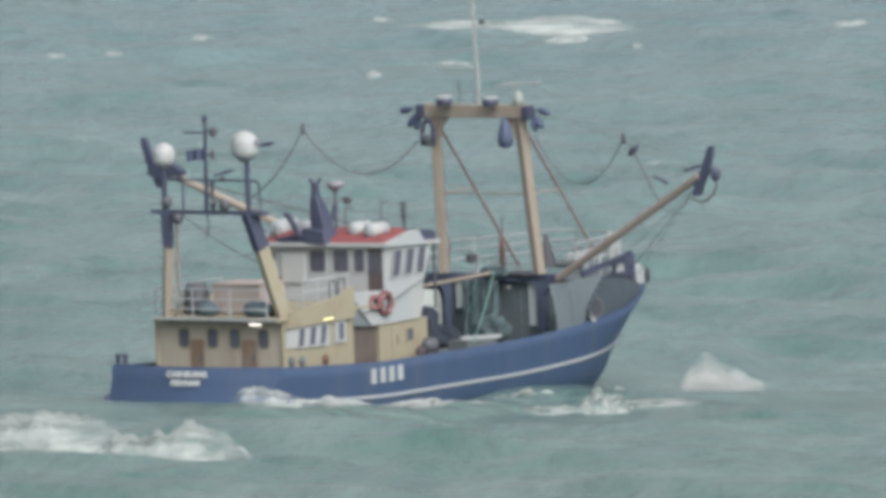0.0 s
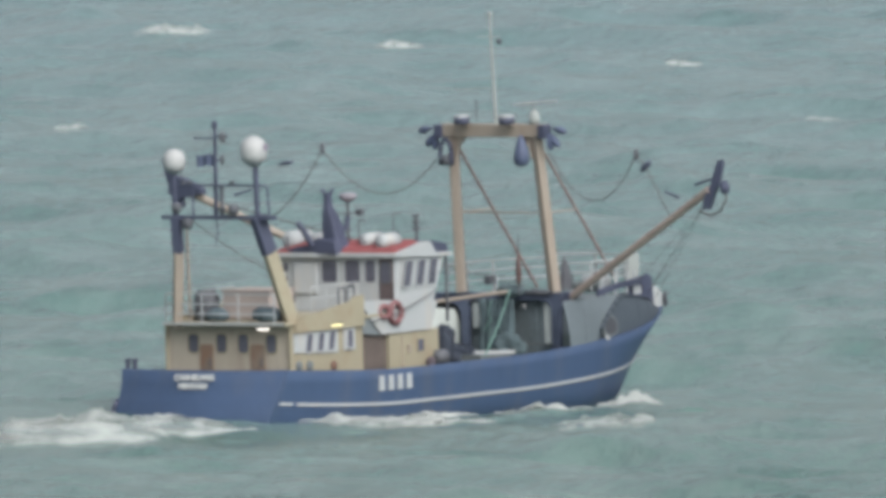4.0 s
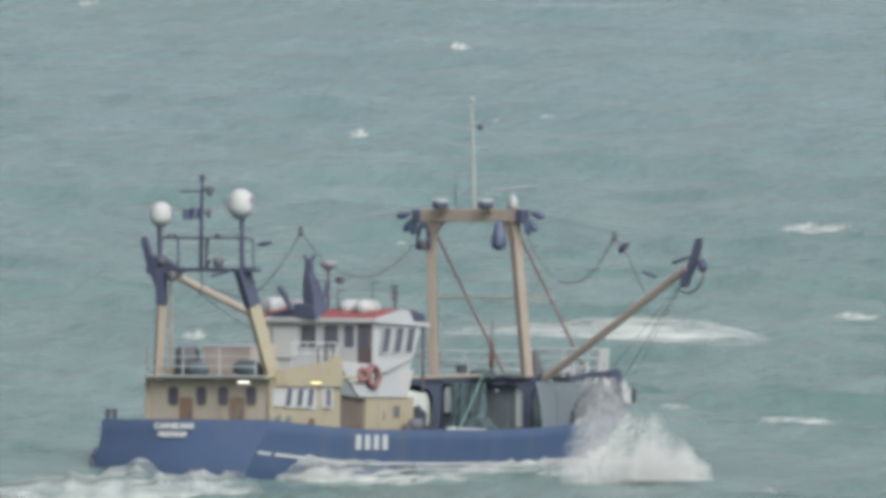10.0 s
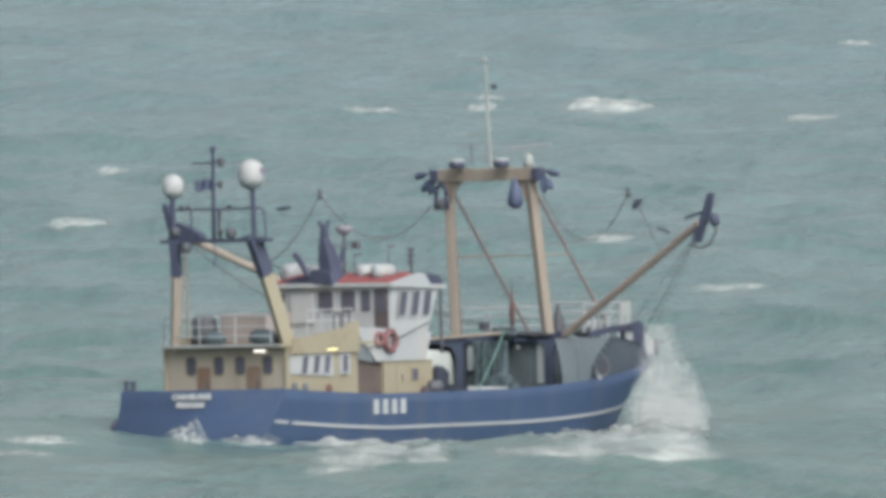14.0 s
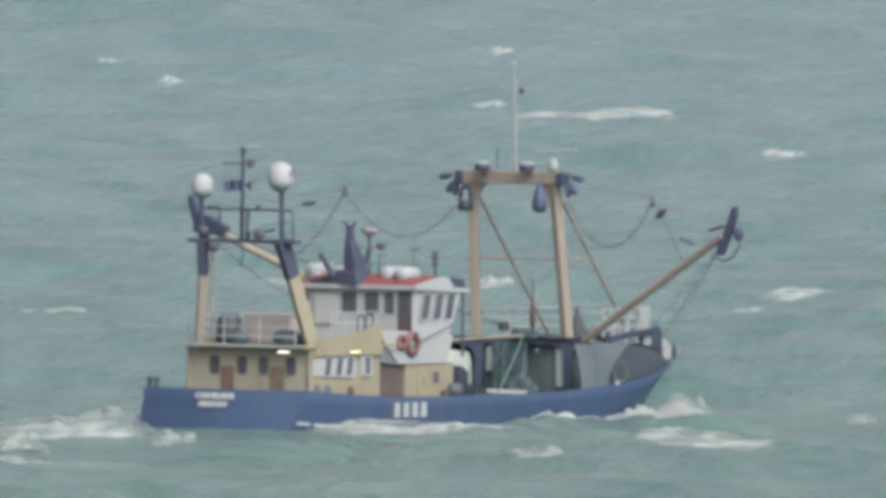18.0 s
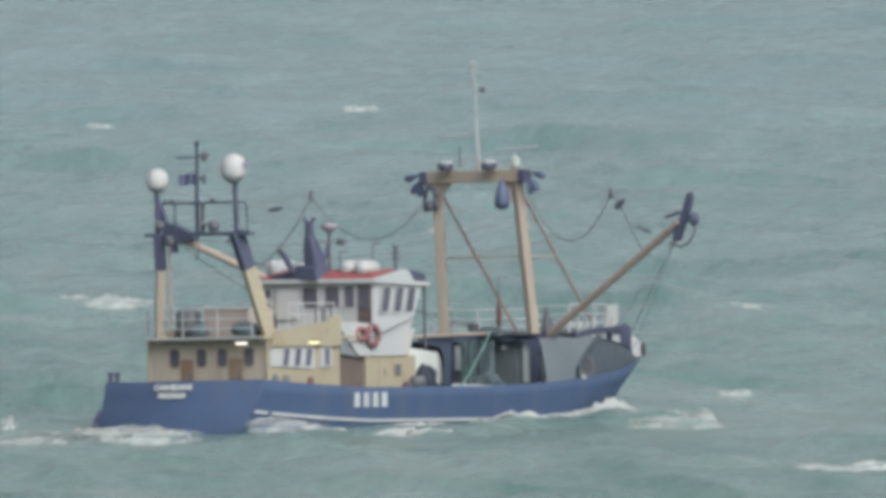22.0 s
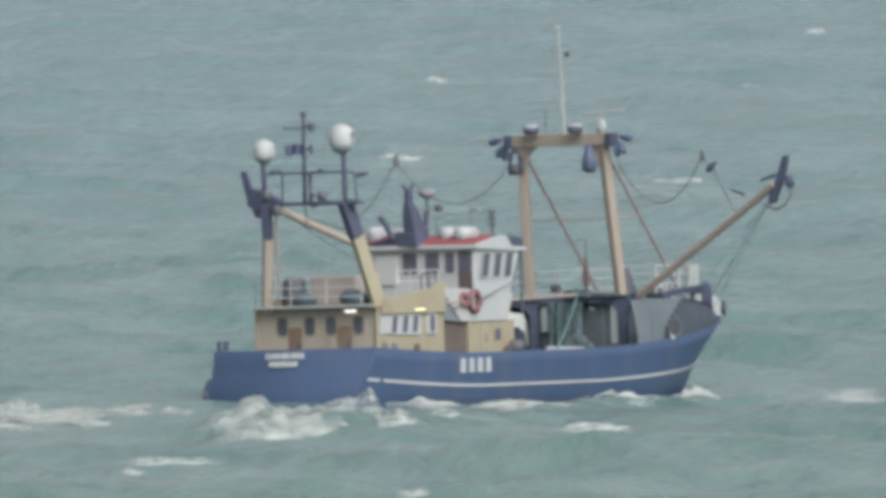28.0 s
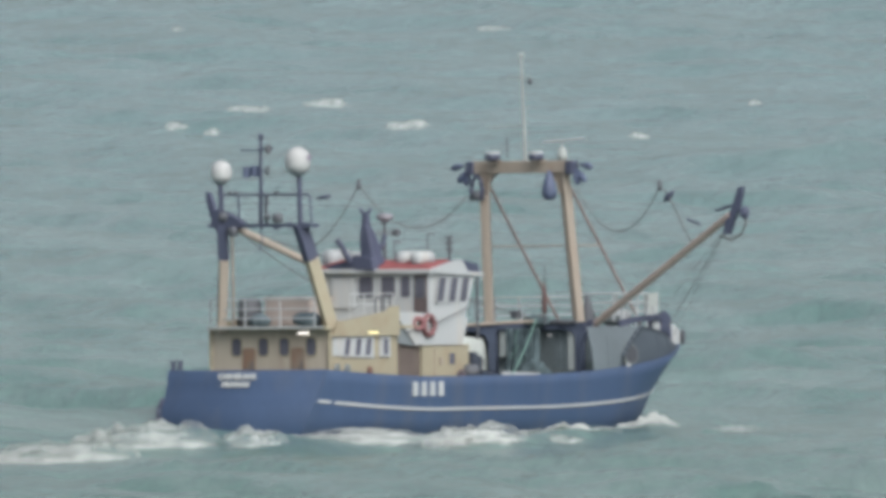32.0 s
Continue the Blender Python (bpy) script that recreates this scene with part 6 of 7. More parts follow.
whitecaps(17.0, [(21.9, 1516.6, 0.38, 5.98, 0.63), (16.4, 1422.3, -0.05, 2.15, 0.30), (23.7, 1413.6, -0.20, 1.72, 0.25), (0.0, 1538.9, -0.17, 2.22, 0.38), (6.3, 1580.2, -0.23, 2.15, 0.28), (26.9, 1569.4, 0.71, 2.14, 0.27), (22.0, 1338.7, 0.38, 1.82, 0.28), (24.9, 1334.7, -0.35, 1.62, 0.33), (31.2, 1617.4, 0.22, 1.35, 0.40), (16.1, 1654.7, 0.26, 0.75, 0.23), (17.9, 1218.6, 0.05, 1.47, 0.38), (28.0, 1715.6, 0.24, 0.52, 0.24)])
whitecaps(18.0, [(19.8, 1561.0, -0.32, 7.57, 0.76), (2.2, 1609.4, -0.01, 1.10, 0.39), (17.0, 1646.9, 0.27, 1.38, 0.29), (15.5, 1568.8, 0.14, 1.54, 0.33), (13.4, 1336.3, 0.48, 1.42, 0.56), (24.7, 1336.0, 0.18, 3.24, 0.42), (26.6, 1492.0, 0.40, 2.04, 0.36), (-2.5, 1317.1, 0.10, 2.99, 0.37), (24.9, 1294.9, -0.04, 1.18, 0.18), (-0.5, 1626.2, 0.42, 1.11, 0.22), (23.2, 1636.5, -0.50, 0.87, 0.29), (5.6, 1344.8, 0.34, 1.23, 0.19)])
whitecaps(19.0, [(0.3, 1587.5, 0.22, 2.17, 0.39), (1.7, 1690.6, 0.21, 1.53, 0.41), (2.7, 1424.7, 0.17, 2.49, 0.35), (5.4, 1335.7, 0.12, 1.52, 0.37), (17.1, 1564.6, 0.41, 1.66, 0.33), (14.6, 1560.9, -0.06, 1.18, 0.44), (6.5, 1578.3, -0.13, 2.51, 0.22), (11.6, 1567.5, 0.29, 1.07, 0.22), (21.9, 1598.8, -0.32, 0.97, 0.33), (22.9, 1394.0, -0.19, 1.48, 0.19), (27.0, 1379.9, -0.26, 0.94, 0.19), (23.1, 1327.3, 0.13, 3.62, 0.19), (34.0, 1598.8, 0.26, 0.73, 0.45)])
whitecaps(20.0, [(8.0, 1645.4, 0.34, 1.50, 0.40), (17.3, 1560.0, 0.64, 0.71, 0.33), (30.5, 1394.4, 0.54, 2.43, 0.34), (33.3, 1465.1, 0.23, 1.00, 0.61), (2.4, 1300.3, 0.83, 1.28, 0.23), (31.1, 1593.2, 0.04, 1.08, 0.22), (29.8, 1583.2, -0.45, 0.84, 0.16), (12.8, 1557.1, -0.22, 0.71, 0.27), (8.3, 1539.5, 0.14, 1.40, 0.21), (9.8, 1563.3, 0.11, 0.52, 0.38), (12.2, 1176.1, 0.46, 1.96, 0.54), (17.0, 1418.5, 0.45, 0.64, 0.15), (25.5, 1720.6, 0.28, 0.91, 0.24)])
whitecaps(21.0, [(6.6, 1560.2, 0.07, 2.01, 0.44), (8.9, 1553.6, -0.29, 2.59, 0.32), (30.2, 1462.1, 0.23, 1.22, 0.26), (2.2, 1605.5, 0.31, 1.22, 0.34), (18.6, 1327.3, 0.78, 1.21, 0.23), (35.4, 1551.0, 0.31, 0.82, 0.38), (17.7, 1551.8, 0.51, 0.47, 0.16), (13.7, 1522.3, 0.30, 0.69, 0.16), (26.5, 1545.3, 0.53, 1.17, 0.22)])
whitecaps(22.0, [(7.6, 1647.8, 0.31, 1.38, 0.23), (7.8, 1527.6, 0.36, 1.16, 0.21), (27.4, 1238.1, 0.11, 1.32, 0.21), (7.6, 1324.6, 0.02, 3.21, 0.55), (4.0, 1321.1, -0.46, 1.60, 0.14), (19.6, 1395.0, 0.39, 0.42, 0.29), (18.7, 1546.9, 0.44, 1.64, 0.32), (29.0, 1314.8, 0.41, 2.19, 0.18), (28.9, 1163.5, 0.37, 2.82, 0.49), (5.8, 1327.1, 0.26, 1.41, 0.14)])
whitecaps(23.0, [(12.5, 1625.1, 0.06, 1.60, 0.40), (23.2, 1593.6, 0.35, 2.66, 0.28), (21.0, 1544.8, 0.33, 2.34, 0.27), (5.8, 1554.2, 0.69, 1.65, 0.16), (16.2, 1542.2, 0.47, 1.63, 0.22), (9.4, 1598.8, 0.16, 0.72, 0.28), (37.0, 1578.9, -0.15, 1.44, 0.22), (30.7, 1686.7, -0.08, 1.41, 0.24), (12.5, 1319.3, 0.44, 2.00, 0.23), (5.1, 1208.7, -0.16, 2.38, 0.21)])
whitecaps(24.0, [(14.1, 1542.4, 0.60, 3.04, 0.27), (9.8, 1537.1, 0.06, 2.33, 0.32), (27.7, 1689.7, 0.43, 1.15, 0.29), (11.3, 1596.6, 0.09, 0.85, 0.22), (39.4, 1648.1, -0.04, 1.62, 0.17), (22.2, 1421.6, -0.16, 1.73, 0.40), (43.2, 1578.2, 0.27, 1.20, 0.22), (40.9, 1490.6, 0.27, 0.90, 0.31), (27.2, 1448.2, -0.49, 1.54, 0.15), (6.6, 1216.6, 0.18, 3.69, 0.56)])
whitecaps(25.0, [(11.7, 1404.1, 0.47, 2.03, 0.44), (10.1, 1542.4, 0.63, 4.68, 0.48), (23.7, 1693.0, 0.58, 0.64, 0.24), (33.9, 1584.2, 0.03, 0.60, 0.22), (37.9, 1400.1, -0.33, 1.49, 0.20), (7.2, 1621.0, 0.01, 0.61, 0.23), (39.0, 1492.8, 0.33, 0.80, 0.21), (15.5, 1759.5, -0.01, 0.67, 0.43), (26.8, 1497.7, 0.05, 1.82, 0.21)])
whitecaps(26.0, [(11.5, 1547.4, 0.50, 2.58, 0.38), (28.5, 1727.7, 0.04, 1.57, 0.30), (38.2, 1533.0, 0.38, 1.86, 0.32), (44.7, 1692.6, -0.02, 1.54, 0.30), (19.8, 1647.8, 0.13, 1.50, 0.29)])
whitecaps(27.0, [(14.5, 1593.4, 0.31, 2.41, 0.33), (38.0, 1619.4, 0.01, 2.21, 0.34), (30.0, 1646.8, 0.45, 1.25, 0.29), (38.8, 1437.8, 0.32, 1.96, 0.35), (21.4, 1533.1, 0.45, 1.62, 0.27)])
whitecaps(28.0, [(41.8, 1580.5, -0.04, 1.80, 0.38), (15.5, 1485.7, -0.46, 2.03, 0.36), (35.3, 1450.1, 0.09, 2.42, 0.35), (28.4, 1584.7, 0.24, 0.96, 0.28), (25.1, 1480.4, 0.18, 1.79, 0.26), (46.7, 1663.5, 0.15, 1.01, 0.23), (12.7, 1176.8, 0.02, 2.68, 0.21), (11.5, 1173.7, -0.20, 0.71, 0.20), (26.0, 1167.5, 1.42, 1.94, 0.28), (19.7, 1134.2, 0.69, 1.03, 0.20)])
whitecaps(29.0, [(13.4, 1487.1, 0.02, 2.82, 0.52), (20.6, 1650.7, 0.02, 0.75, 0.52), (15.4, 1391.4, 0.07, 2.32, 0.24), (41.3, 1610.6, 0.10, 0.98, 0.22), (48.7, 1674.8, -0.05, 0.76, 0.23), (13.1, 1565.8, 0.11, 0.95, 0.16), (41.5, 1381.7, 0.36, 3.35, 0.29)])
whitecaps(30.0, [(37.6, 1604.3, -0.00, 2.92, 0.56), (31.3, 1500.3, 0.10, 2.05, 0.52), (39.7, 1216.9, 0.02, 2.03, 1.07), (41.8, 1340.1, -0.31, 2.85, 0.28), (17.9, 1393.2, -0.01, 1.48, 0.24), (14.2, 1396.3, 0.17, 1.17, 0.20), (18.8, 1572.0, 0.29, 0.72, 0.16), (53.7, 1623.8, 0.33, 1.23, 0.40), (26.7, 1206.9, -0.02, 1.28, 0.17)])
whitecaps(31.0, [(30.3, 1506.5, 0.04, 3.42, 0.48), (33.9, 1509.7, 0.03, 2.06, 0.21), (36.8, 1214.2, 0.12, 2.30, 0.47), (31.0, 1607.1, 0.26, 0.61, 0.22), (47.3, 1384.3, 0.45, 1.05, 0.24), (48.9, 1533.2, 0.57, 1.39, 0.16), (38.4, 1493.1, 0.01, 1.36, 0.21)])
whitecaps(32.0, [(33.2, 1615.5, 0.16, 1.97, 0.39), (29.7, 1606.3, 0.19, 2.07, 0.28), (26.3, 1584.0, 0.09, 1.08, 0.39), (44.2, 1750.8, -0.17, 2.12, 0.24), (35.9, 1576.1, 0.33, 1.91, 0.38), (51.7, 1607.0, 0.39, 0.85, 0.28), (45.3, 1561.9, 0.34, 0.83, 0.27), (27.7, 1581.9, -0.12, 0.72, 0.38), (17.9, 1312.5, 0.21, 1.79, 0.18), (28.9, 1735.1, 0.28, 0.66, 0.18)])
wash(0.0, [(-25.8, 1129.1, 0.23, 4.25, 1.85), (-21.8, 1124.8, -0.00, 4.05, 1.65), (-19.2, 1156.8, 0.44, 2.08, 0.85), (-16.7, 1177.2, -0.33, 1.16, 0.26), (-10.5, 1167.6, -0.21, 2.29, 0.30), (-9.0, 1164.5, -0.12, 1.52, 1.06), (-7.3, 1172.1, -0.14, 2.30, 0.30)])
wash(1.0, [(-23.6, 1126.4, 0.83, 4.80, 1.24), (-20.6, 1158.2, -0.06, 4.54, 0.77), (-14.3, 1170.1, 0.01, 3.06, 0.64), (-11.3, 1154.7, -0.06, 3.03, 0.84), (-9.6, 1155.8, 0.17, 2.26, 0.29)])
wash(2.0, [(-24.0, 1164.8, 0.36, 3.05, 1.07), (-20.5, 1165.3, 0.34, 5.33, 0.77), (-12.1, 1170.8, 0.02, 4.22, 0.72), (-6.8, 1176.2, -0.04, 3.07, 0.56), (-4.8, 1188.5, 0.01, 1.95, 0.87), (-3.7, 1178.4, -0.30, 1.73, 0.86)])
wash(3.0, [(-21.5, 1165.8, -0.11, 5.34, 1.27), (-19.3, 1170.0, 0.15, 2.29, 0.64), (-13.0, 1172.5, -0.01, 2.11, 0.47), (-10.7, 1173.7, -0.10, 4.22, 0.21), (-6.7, 1177.6, -0.03, 1.74, 0.39), (-2.0, 1181.0, -0.04, 3.48, 0.64), (-4.2, 1179.9, -0.01, 1.73, 0.65)])
wash(4.0, [(-20.1, 1162.1, -0.07, 4.94, 1.26), (-16.5, 1167.4, -0.09, 3.82, 0.85), (-10.2, 1175.9, -0.14, 3.07, 0.51), (-3.4, 1164.2, 0.18, 3.05, 0.64)])
wash(5.0, [(-19.0, 1160.1, -0.24, 4.94, 1.26), (-15.0, 1160.4, -0.11, 4.56, 1.05), (-9.6, 1164.1, 0.17, 3.05, 0.51), (-2.6, 1159.5, 0.45, 3.04, 0.85)])
wash(6.0, [(-17.3, 1149.9, 0.02, 4.89, 1.47), (-13.2, 1151.6, 0.06, 5.29, 1.48), (-8.2, 1156.8, 0.25, 4.55, 1.26), (-5.0, 1171.5, -0.04, 1.35, 0.21), (-0.6, 1163.1, 0.16, 1.71, 0.30)])
wash(7.0, [(-15.3, 1156.9, -0.00, 5.69, 1.26), (-13.7, 1148.8, 0.05, 4.89, 0.50), (-12.1, 1156.2, 0.39, 4.16, 0.76), (-6.8, 1185.3, -0.17, 3.11, 0.26), (-1.8, 1181.2, -0.09, 3.47, 0.22), (1.1, 1187.4, -0.07, 1.55, 0.47)])
wash(8.0, [(-14.2, 1166.6, 0.06, 4.97, 1.28), (-14.0, 1185.9, 0.20, 1.75, 0.86), (-5.0, 1178.1, -0.12, 2.12, 1.51), (-3.0, 1188.5, -0.18, 1.94, 0.86), (-1.0, 1184.0, -0.04, 1.74, 0.26), (4.5, 1178.4, 0.04, 3.86, 0.43), (6.7, 1166.6, 0.29, 2.67, 0.59)])
wash(9.0, [(-13.5, 1177.4, -0.22, 3.09, 1.06), (-8.7, 1173.6, 0.00, 5.38, 0.78), (-5.8, 1175.9, -0.03, 3.85, 1.28), (-2.1, 1165.1, 0.00, 3.44, 1.49), (0.4, 1175.8, -0.05, 1.92, 0.64), (6.0, 1173.2, 0.15, 3.85, 1.27)])
wash(10.0, [(-11.1, 1174.1, -0.03, 5.76, 1.50), (-7.6, 1176.8, -0.04, 3.84, 1.07), (-3.5, 1188.0, 0.01, 4.28, 1.08), (1.7, 1191.5, 0.16, 4.29, 0.43), (5.4, 1189.8, 0.09, 4.29, 1.08)])
wash(11.0, [(-11.0, 1182.9, 0.09, 2.71, 2.15), (-11.7, 1174.5, -0.04, 1.92, 0.85), (-6.8, 1184.0, 0.22, 2.32, 0.65), (-3.5, 1174.9, -0.01, 4.24, 1.92), (-1.1, 1195.8, -0.10, 2.36, 0.56), (4.0, 1193.6, 0.15, 1.16, 0.26)])
wash(12.0, [(-9.6, 1184.4, -0.02, 4.27, 1.07), (-6.9, 1183.5, -0.10, 2.71, 1.07), (-3.2, 1184.1, 0.13, 4.66, 0.52), (-1.1, 1196.8, -0.03, 0.98, 0.30), (7.1, 1195.0, -0.07, 1.36, 0.43), (11.8, 1208.6, -0.39, 4.54, 0.53)])
wash(13.0, [(-8.6, 1194.4, 0.15, 3.51, 0.39), (-5.5, 1189.7, -0.04, 1.17, 0.73), (-2.4, 1182.0, 0.00, 1.94, 0.21), (0.9, 1182.7, 0.22, 2.71, 0.77), (4.5, 1179.4, 0.41, 1.93, 0.64), (7.2, 1173.5, 0.43, 4.99, 1.07), (10.1, 1173.0, 0.56, 4.61, 1.07)])
wash(14.0, [(-2.8, 1193.3, 0.19, 1.17, 0.87), (-0.8, 1193.9, 0.06, 1.76, 0.39), (3.5, 1171.2, 0.43, 4.22, 0.85), (8.3, 1171.7, 0.57, 2.68, 0.34), (11.2, 1173.1, 0.66, 5.19, 1.28)])
wash(15.0, [(-5.4, 1188.8, 0.01, 4.28, 0.64), (-0.3, 1171.6, 0.54, 3.06, 0.64), (5.0, 1163.7, 0.31, 3.82, 0.77), (11.8, 1181.9, -0.11, 4.26, 1.08)])
wash(16.0, [(-4.0, 1190.8, 0.08, 4.67, 0.87), (0.1, 1188.1, 0.14, 4.28, 0.87), (5.3, 1193.1, -0.00, 3.13, 0.52), (11.9, 1200.7, 0.07, 3.54, 0.66)])
wash(17.0, [(-2.5, 1192.9, 0.16, 5.46, 1.31), (1.2, 1189.8, 0.13, 5.84, 1.22), (4.2, 1190.1, 0.40, 3.50, 0.65), (11.2, 1198.1, 0.28, 2.74, 0.65), (13.1, 1207.3, 0.43, 2.17, 0.35)])
wash(18.0, [(-1.9, 1198.1, 0.47, 4.71, 1.10), (-3.5, 1195.7, 0.17, 1.56, 0.65), (1.7, 1194.9, 0.31, 1.56, 0.57), (7.7, 1203.4, 0.33, 4.93, 0.65), (13.4, 1185.5, 0.28, 2.33, 0.35), (18.4, 1186.8, 0.54, 4.28, 0.78), (18.4, 1221.8, 0.19, 1.59, 0.89)])
wash(19.0, [(-0.4, 1200.8, 0.06, 4.72, 1.09), (-1.3, 1205.7, 0.24, 1.58, 0.87), (3.9, 1206.8, 0.03, 1.78, 0.65), (7.0, 1185.6, 0.40, 5.44, 0.65), (10.9, 1181.1, 0.29, 4.25, 0.65), (14.5, 1184.6, 0.61, 3.88, 0.87), (18.0, 1216.3, -0.04, 1.79, 0.44)])
wash(20.0, [(1.1, 1208.6, -0.05, 4.55, 0.78), (3.2, 1170.3, -0.00, 6.52, 1.92), (5.8, 1179.9, 0.21, 3.47, 1.07), (9.0, 1177.2, 0.40, 2.70, 0.86), (12.3, 1185.5, 0.80, 2.91, 0.35), (18.3, 1202.9, -0.01, 3.15, 0.39), (22.2, 1209.7, -0.11, 2.17, 0.44)])
wash(21.0, [(2.7, 1203.0, 0.16, 4.73, 1.07), (6.0, 1201.8, -0.06, 5.51, 1.30), (3.3, 1203.0, 0.13, 2.76, 0.86), (10.8, 1208.1, -0.10, 1.78, 0.43), (17.0, 1181.7, 0.66, 1.36, 0.47), (17.7, 1205.5, -0.08, 1.38, 0.26), (22.2, 1207.1, -0.08, 2.77, 0.88)])
wash(22.0, [(7.5, 1201.9, -0.14, 3.34, 0.75), (12.3, 1209.2, 0.04, 2.77, 0.61), (24.8, 1217.3, -0.18, 3.18, 0.75), (3.1, 1213.0, -0.04, 0.59, 0.57)])
wash(23.0, [(5.0, 1203.1, -0.08, 2.75, 0.31), (17.2, 1213.3, -0.12, 1.59, 0.35), (19.4, 1204.9, 0.11, 1.58, 0.67), (21.6, 1217.0, -0.02, 2.38, 0.66), (24.2, 1219.3, 0.05, 1.79, 0.89)])
wash(24.0, [(5.8, 1214.2, 0.14, 5.17, 0.67), (10.5, 1213.7, -0.02, 4.37, 0.40), (13.8, 1216.7, -0.14, 1.99, 0.40), (26.4, 1222.4, 0.03, 3.00, 0.67), (20.5, 1219.8, -0.12, 5.00, 0.22)])
wash(25.0, [(6.8, 1210.3, 0.30, 3.96, 1.11), (11.4, 1209.2, 0.14, 5.93, 1.33), (14.7, 1208.5, 0.34, 2.77, 0.66), (16.6, 1215.4, 0.15, 1.58, 0.31), (23.5, 1219.8, 0.04, 4.39, 0.80)])
wash(26.0, [(9.0, 1212.7, 0.24, 5.16, 1.11), (13.7, 1213.9, 0.29, 4.37, 0.88), (22.1, 1226.0, 0.04, 4.02, 0.66), (26.8, 1228.2, 0.10, 3.23, 0.81)])
wash(27.0, [(10.2, 1217.2, 0.39, 5.18, 1.11), (14.4, 1217.8, 0.31, 4.38, 1.11), (21.5, 1237.7, -0.03, 3.66, 0.53), (27.5, 1248.4, -0.07, 2.86, 0.54)])
wash(28.0, [(9.4, 1214.8, 0.06, 4.78, 0.31), (15.8, 1186.3, 0.43, 4.26, 1.73), (8.0, 1215.0, 0.03, 1.60, 0.88), (20.1, 1210.0, -0.03, 1.39, 0.67), (21.9, 1218.1, -0.01, 1.19, 0.31), (18.8, 1212.5, 0.30, 1.78, 0.89)])
wash(29.0, [(12.1, 1215.6, -0.07, 5.16, 1.98), (16.7, 1216.0, -0.04, 6.36, 1.55), (21.2, 1224.8, 0.10, 1.20, 0.44), (29.8, 1209.1, -0.07, 4.95, 0.88)])
wash(30.0, [(13.4, 1221.2, -0.15, 4.39, 1.11), (17.9, 1226.3, 0.09, 1.40, 0.54), (20.2, 1217.3, 0.13, 2.19, 0.54), (24.0, 1231.9, 0.12, 2.62, 0.22), (26.0, 1227.8, 0.12, 1.61, 0.79), (30.1, 1230.7, 0.37, 4.84, 0.45), (32.6, 1229.1, 0.09, 3.22, 0.90)])
wash(31.0, [(16.4, 1226.7, -0.10, 5.62, 1.56), (20.2, 1225.9, -0.15, 3.61, 0.89), (27.9, 1229.9, -0.19, 4.83, 0.76), (31.2, 1232.0, -0.11, 2.83, 0.80), (33.9, 1245.7, 0.22, 1.84, 0.54), (38.5, 1246.1, 0.07, 5.31, 0.68)])
wash(32.0, [(16.1, 1222.2, -0.33, 4.79, 1.32), (19.3, 1225.3, 0.11, 4.01, 1.10), (22.8, 1224.8, 0.09, 2.00, 0.89), (26.1, 1231.6, 0.01, 4.44, 0.67), (30.4, 1232.7, 0.01, 2.82, 0.80), (33.2, 1235.8, -0.13, 1.41, 0.22)])
bow_spray(0.0, [(1, -5.2, 1172.7, 0.30, 2.31, 1.07)])
bow_spray(1.0, [(0, -7.1, 1154.2, 0.45, 2.19, 3.06)])
bow_spray(1.5, [(0, -5.9, 1181.2, -0.10, 2.51, 2.33)])
bow_spray(2.0, [(1, -4.2, 1176.2, -0.06, 3.03, 1.34)])
bow_spray(2.6, [(1, -2.3, 1176.2, -0.11, 2.32, 0.71)])
bow_spray(4.6, [(0, -0.8, 1178.2, 0.07, 2.14, 1.97)])
bow_spray(6.0, [(0, -0.1, 1165.7, 0.08, 2.47, 2.92)])
bow_spray(6.5, [(2, 2.3, 1185.2, -0.28, 3.06, 1.98)])
bow_spray(7.0, [(1, 3.7, 1175.2, -0.12, 4.45, 2.41)])
bow_spray(7.5, [(1, 5.0, 1188.2, -0.20, 4.86, 1.98)])
bow_spray(9.5, [(0, 5.4, 1188.2, 0.10, 2.34, 1.62)])
bow_spray(10.0, [(0, 6.0, 1185.7, -0.21, 3.24, 3.24), (1, 7.8, 1184.7, 0.10, 2.34, 1.98)])
bow_spray(10.5, [(2, 8.5, 1185.7, 0.45, 3.96, 2.70)])
bow_spray(11.0, [(1, 8.8, 1183.2, 0.23, 4.31, 1.35)])
bow_spray(13.5, [(0, 11.0, 1205.4, -0.15, 2.01, 1.46)])
bow_spray(14.0, [(0, 12.8, 1206.4, 0.02, 2.38, 3.11)])
bow_spray(14.5, [(2, 13.5, 1202.7, -0.05, 3.46, 2.74)])
bow_spray(15.0, [(1, 14.8, 1200.2, 0.06, 3.28, 1.82)])
bow_spray(18.0, [(2, 18.3, 1214.5, 0.35, 1.47, 0.74)])
bow_spray(18.5, [(3, 20.6, 1215.5, 0.02, 2.76, 1.01)])
bow_spray(19.0, [(2, 21.3, 1216.6, 0.05, 2.58, 0.83)])
bow_spray(22.5, [(1, 26.0, 1223.2, 0.03, 2.41, 0.93)])
bow_spray(23.0, [(1, 25.3, 1215.6, -0.2, 2.90, 1.55)])
bow_spray(23.5, [(0, 26.4, 1225.3, 0.96, 2.23, 3.62)])
bow_spray(24.0, [(0, 25.9, 1220.2, 0.09, 2.78, 3.52)])
bow_spray(25.0, [(2, 27.0, 1228.6, -0.02, 2.42, 1.58)])
bow_spray(25.5, [(2, 28.8, 1229.7, 0.70, 3.36, 1.77)])
bow_spray(26.2, [(1, 29.5, 1231.4, 0.13, 3.17, 1.31)])
bow_spray(29.0, [(3, 32.9, 1230.7, -0.06, 4.29, 2.05)])
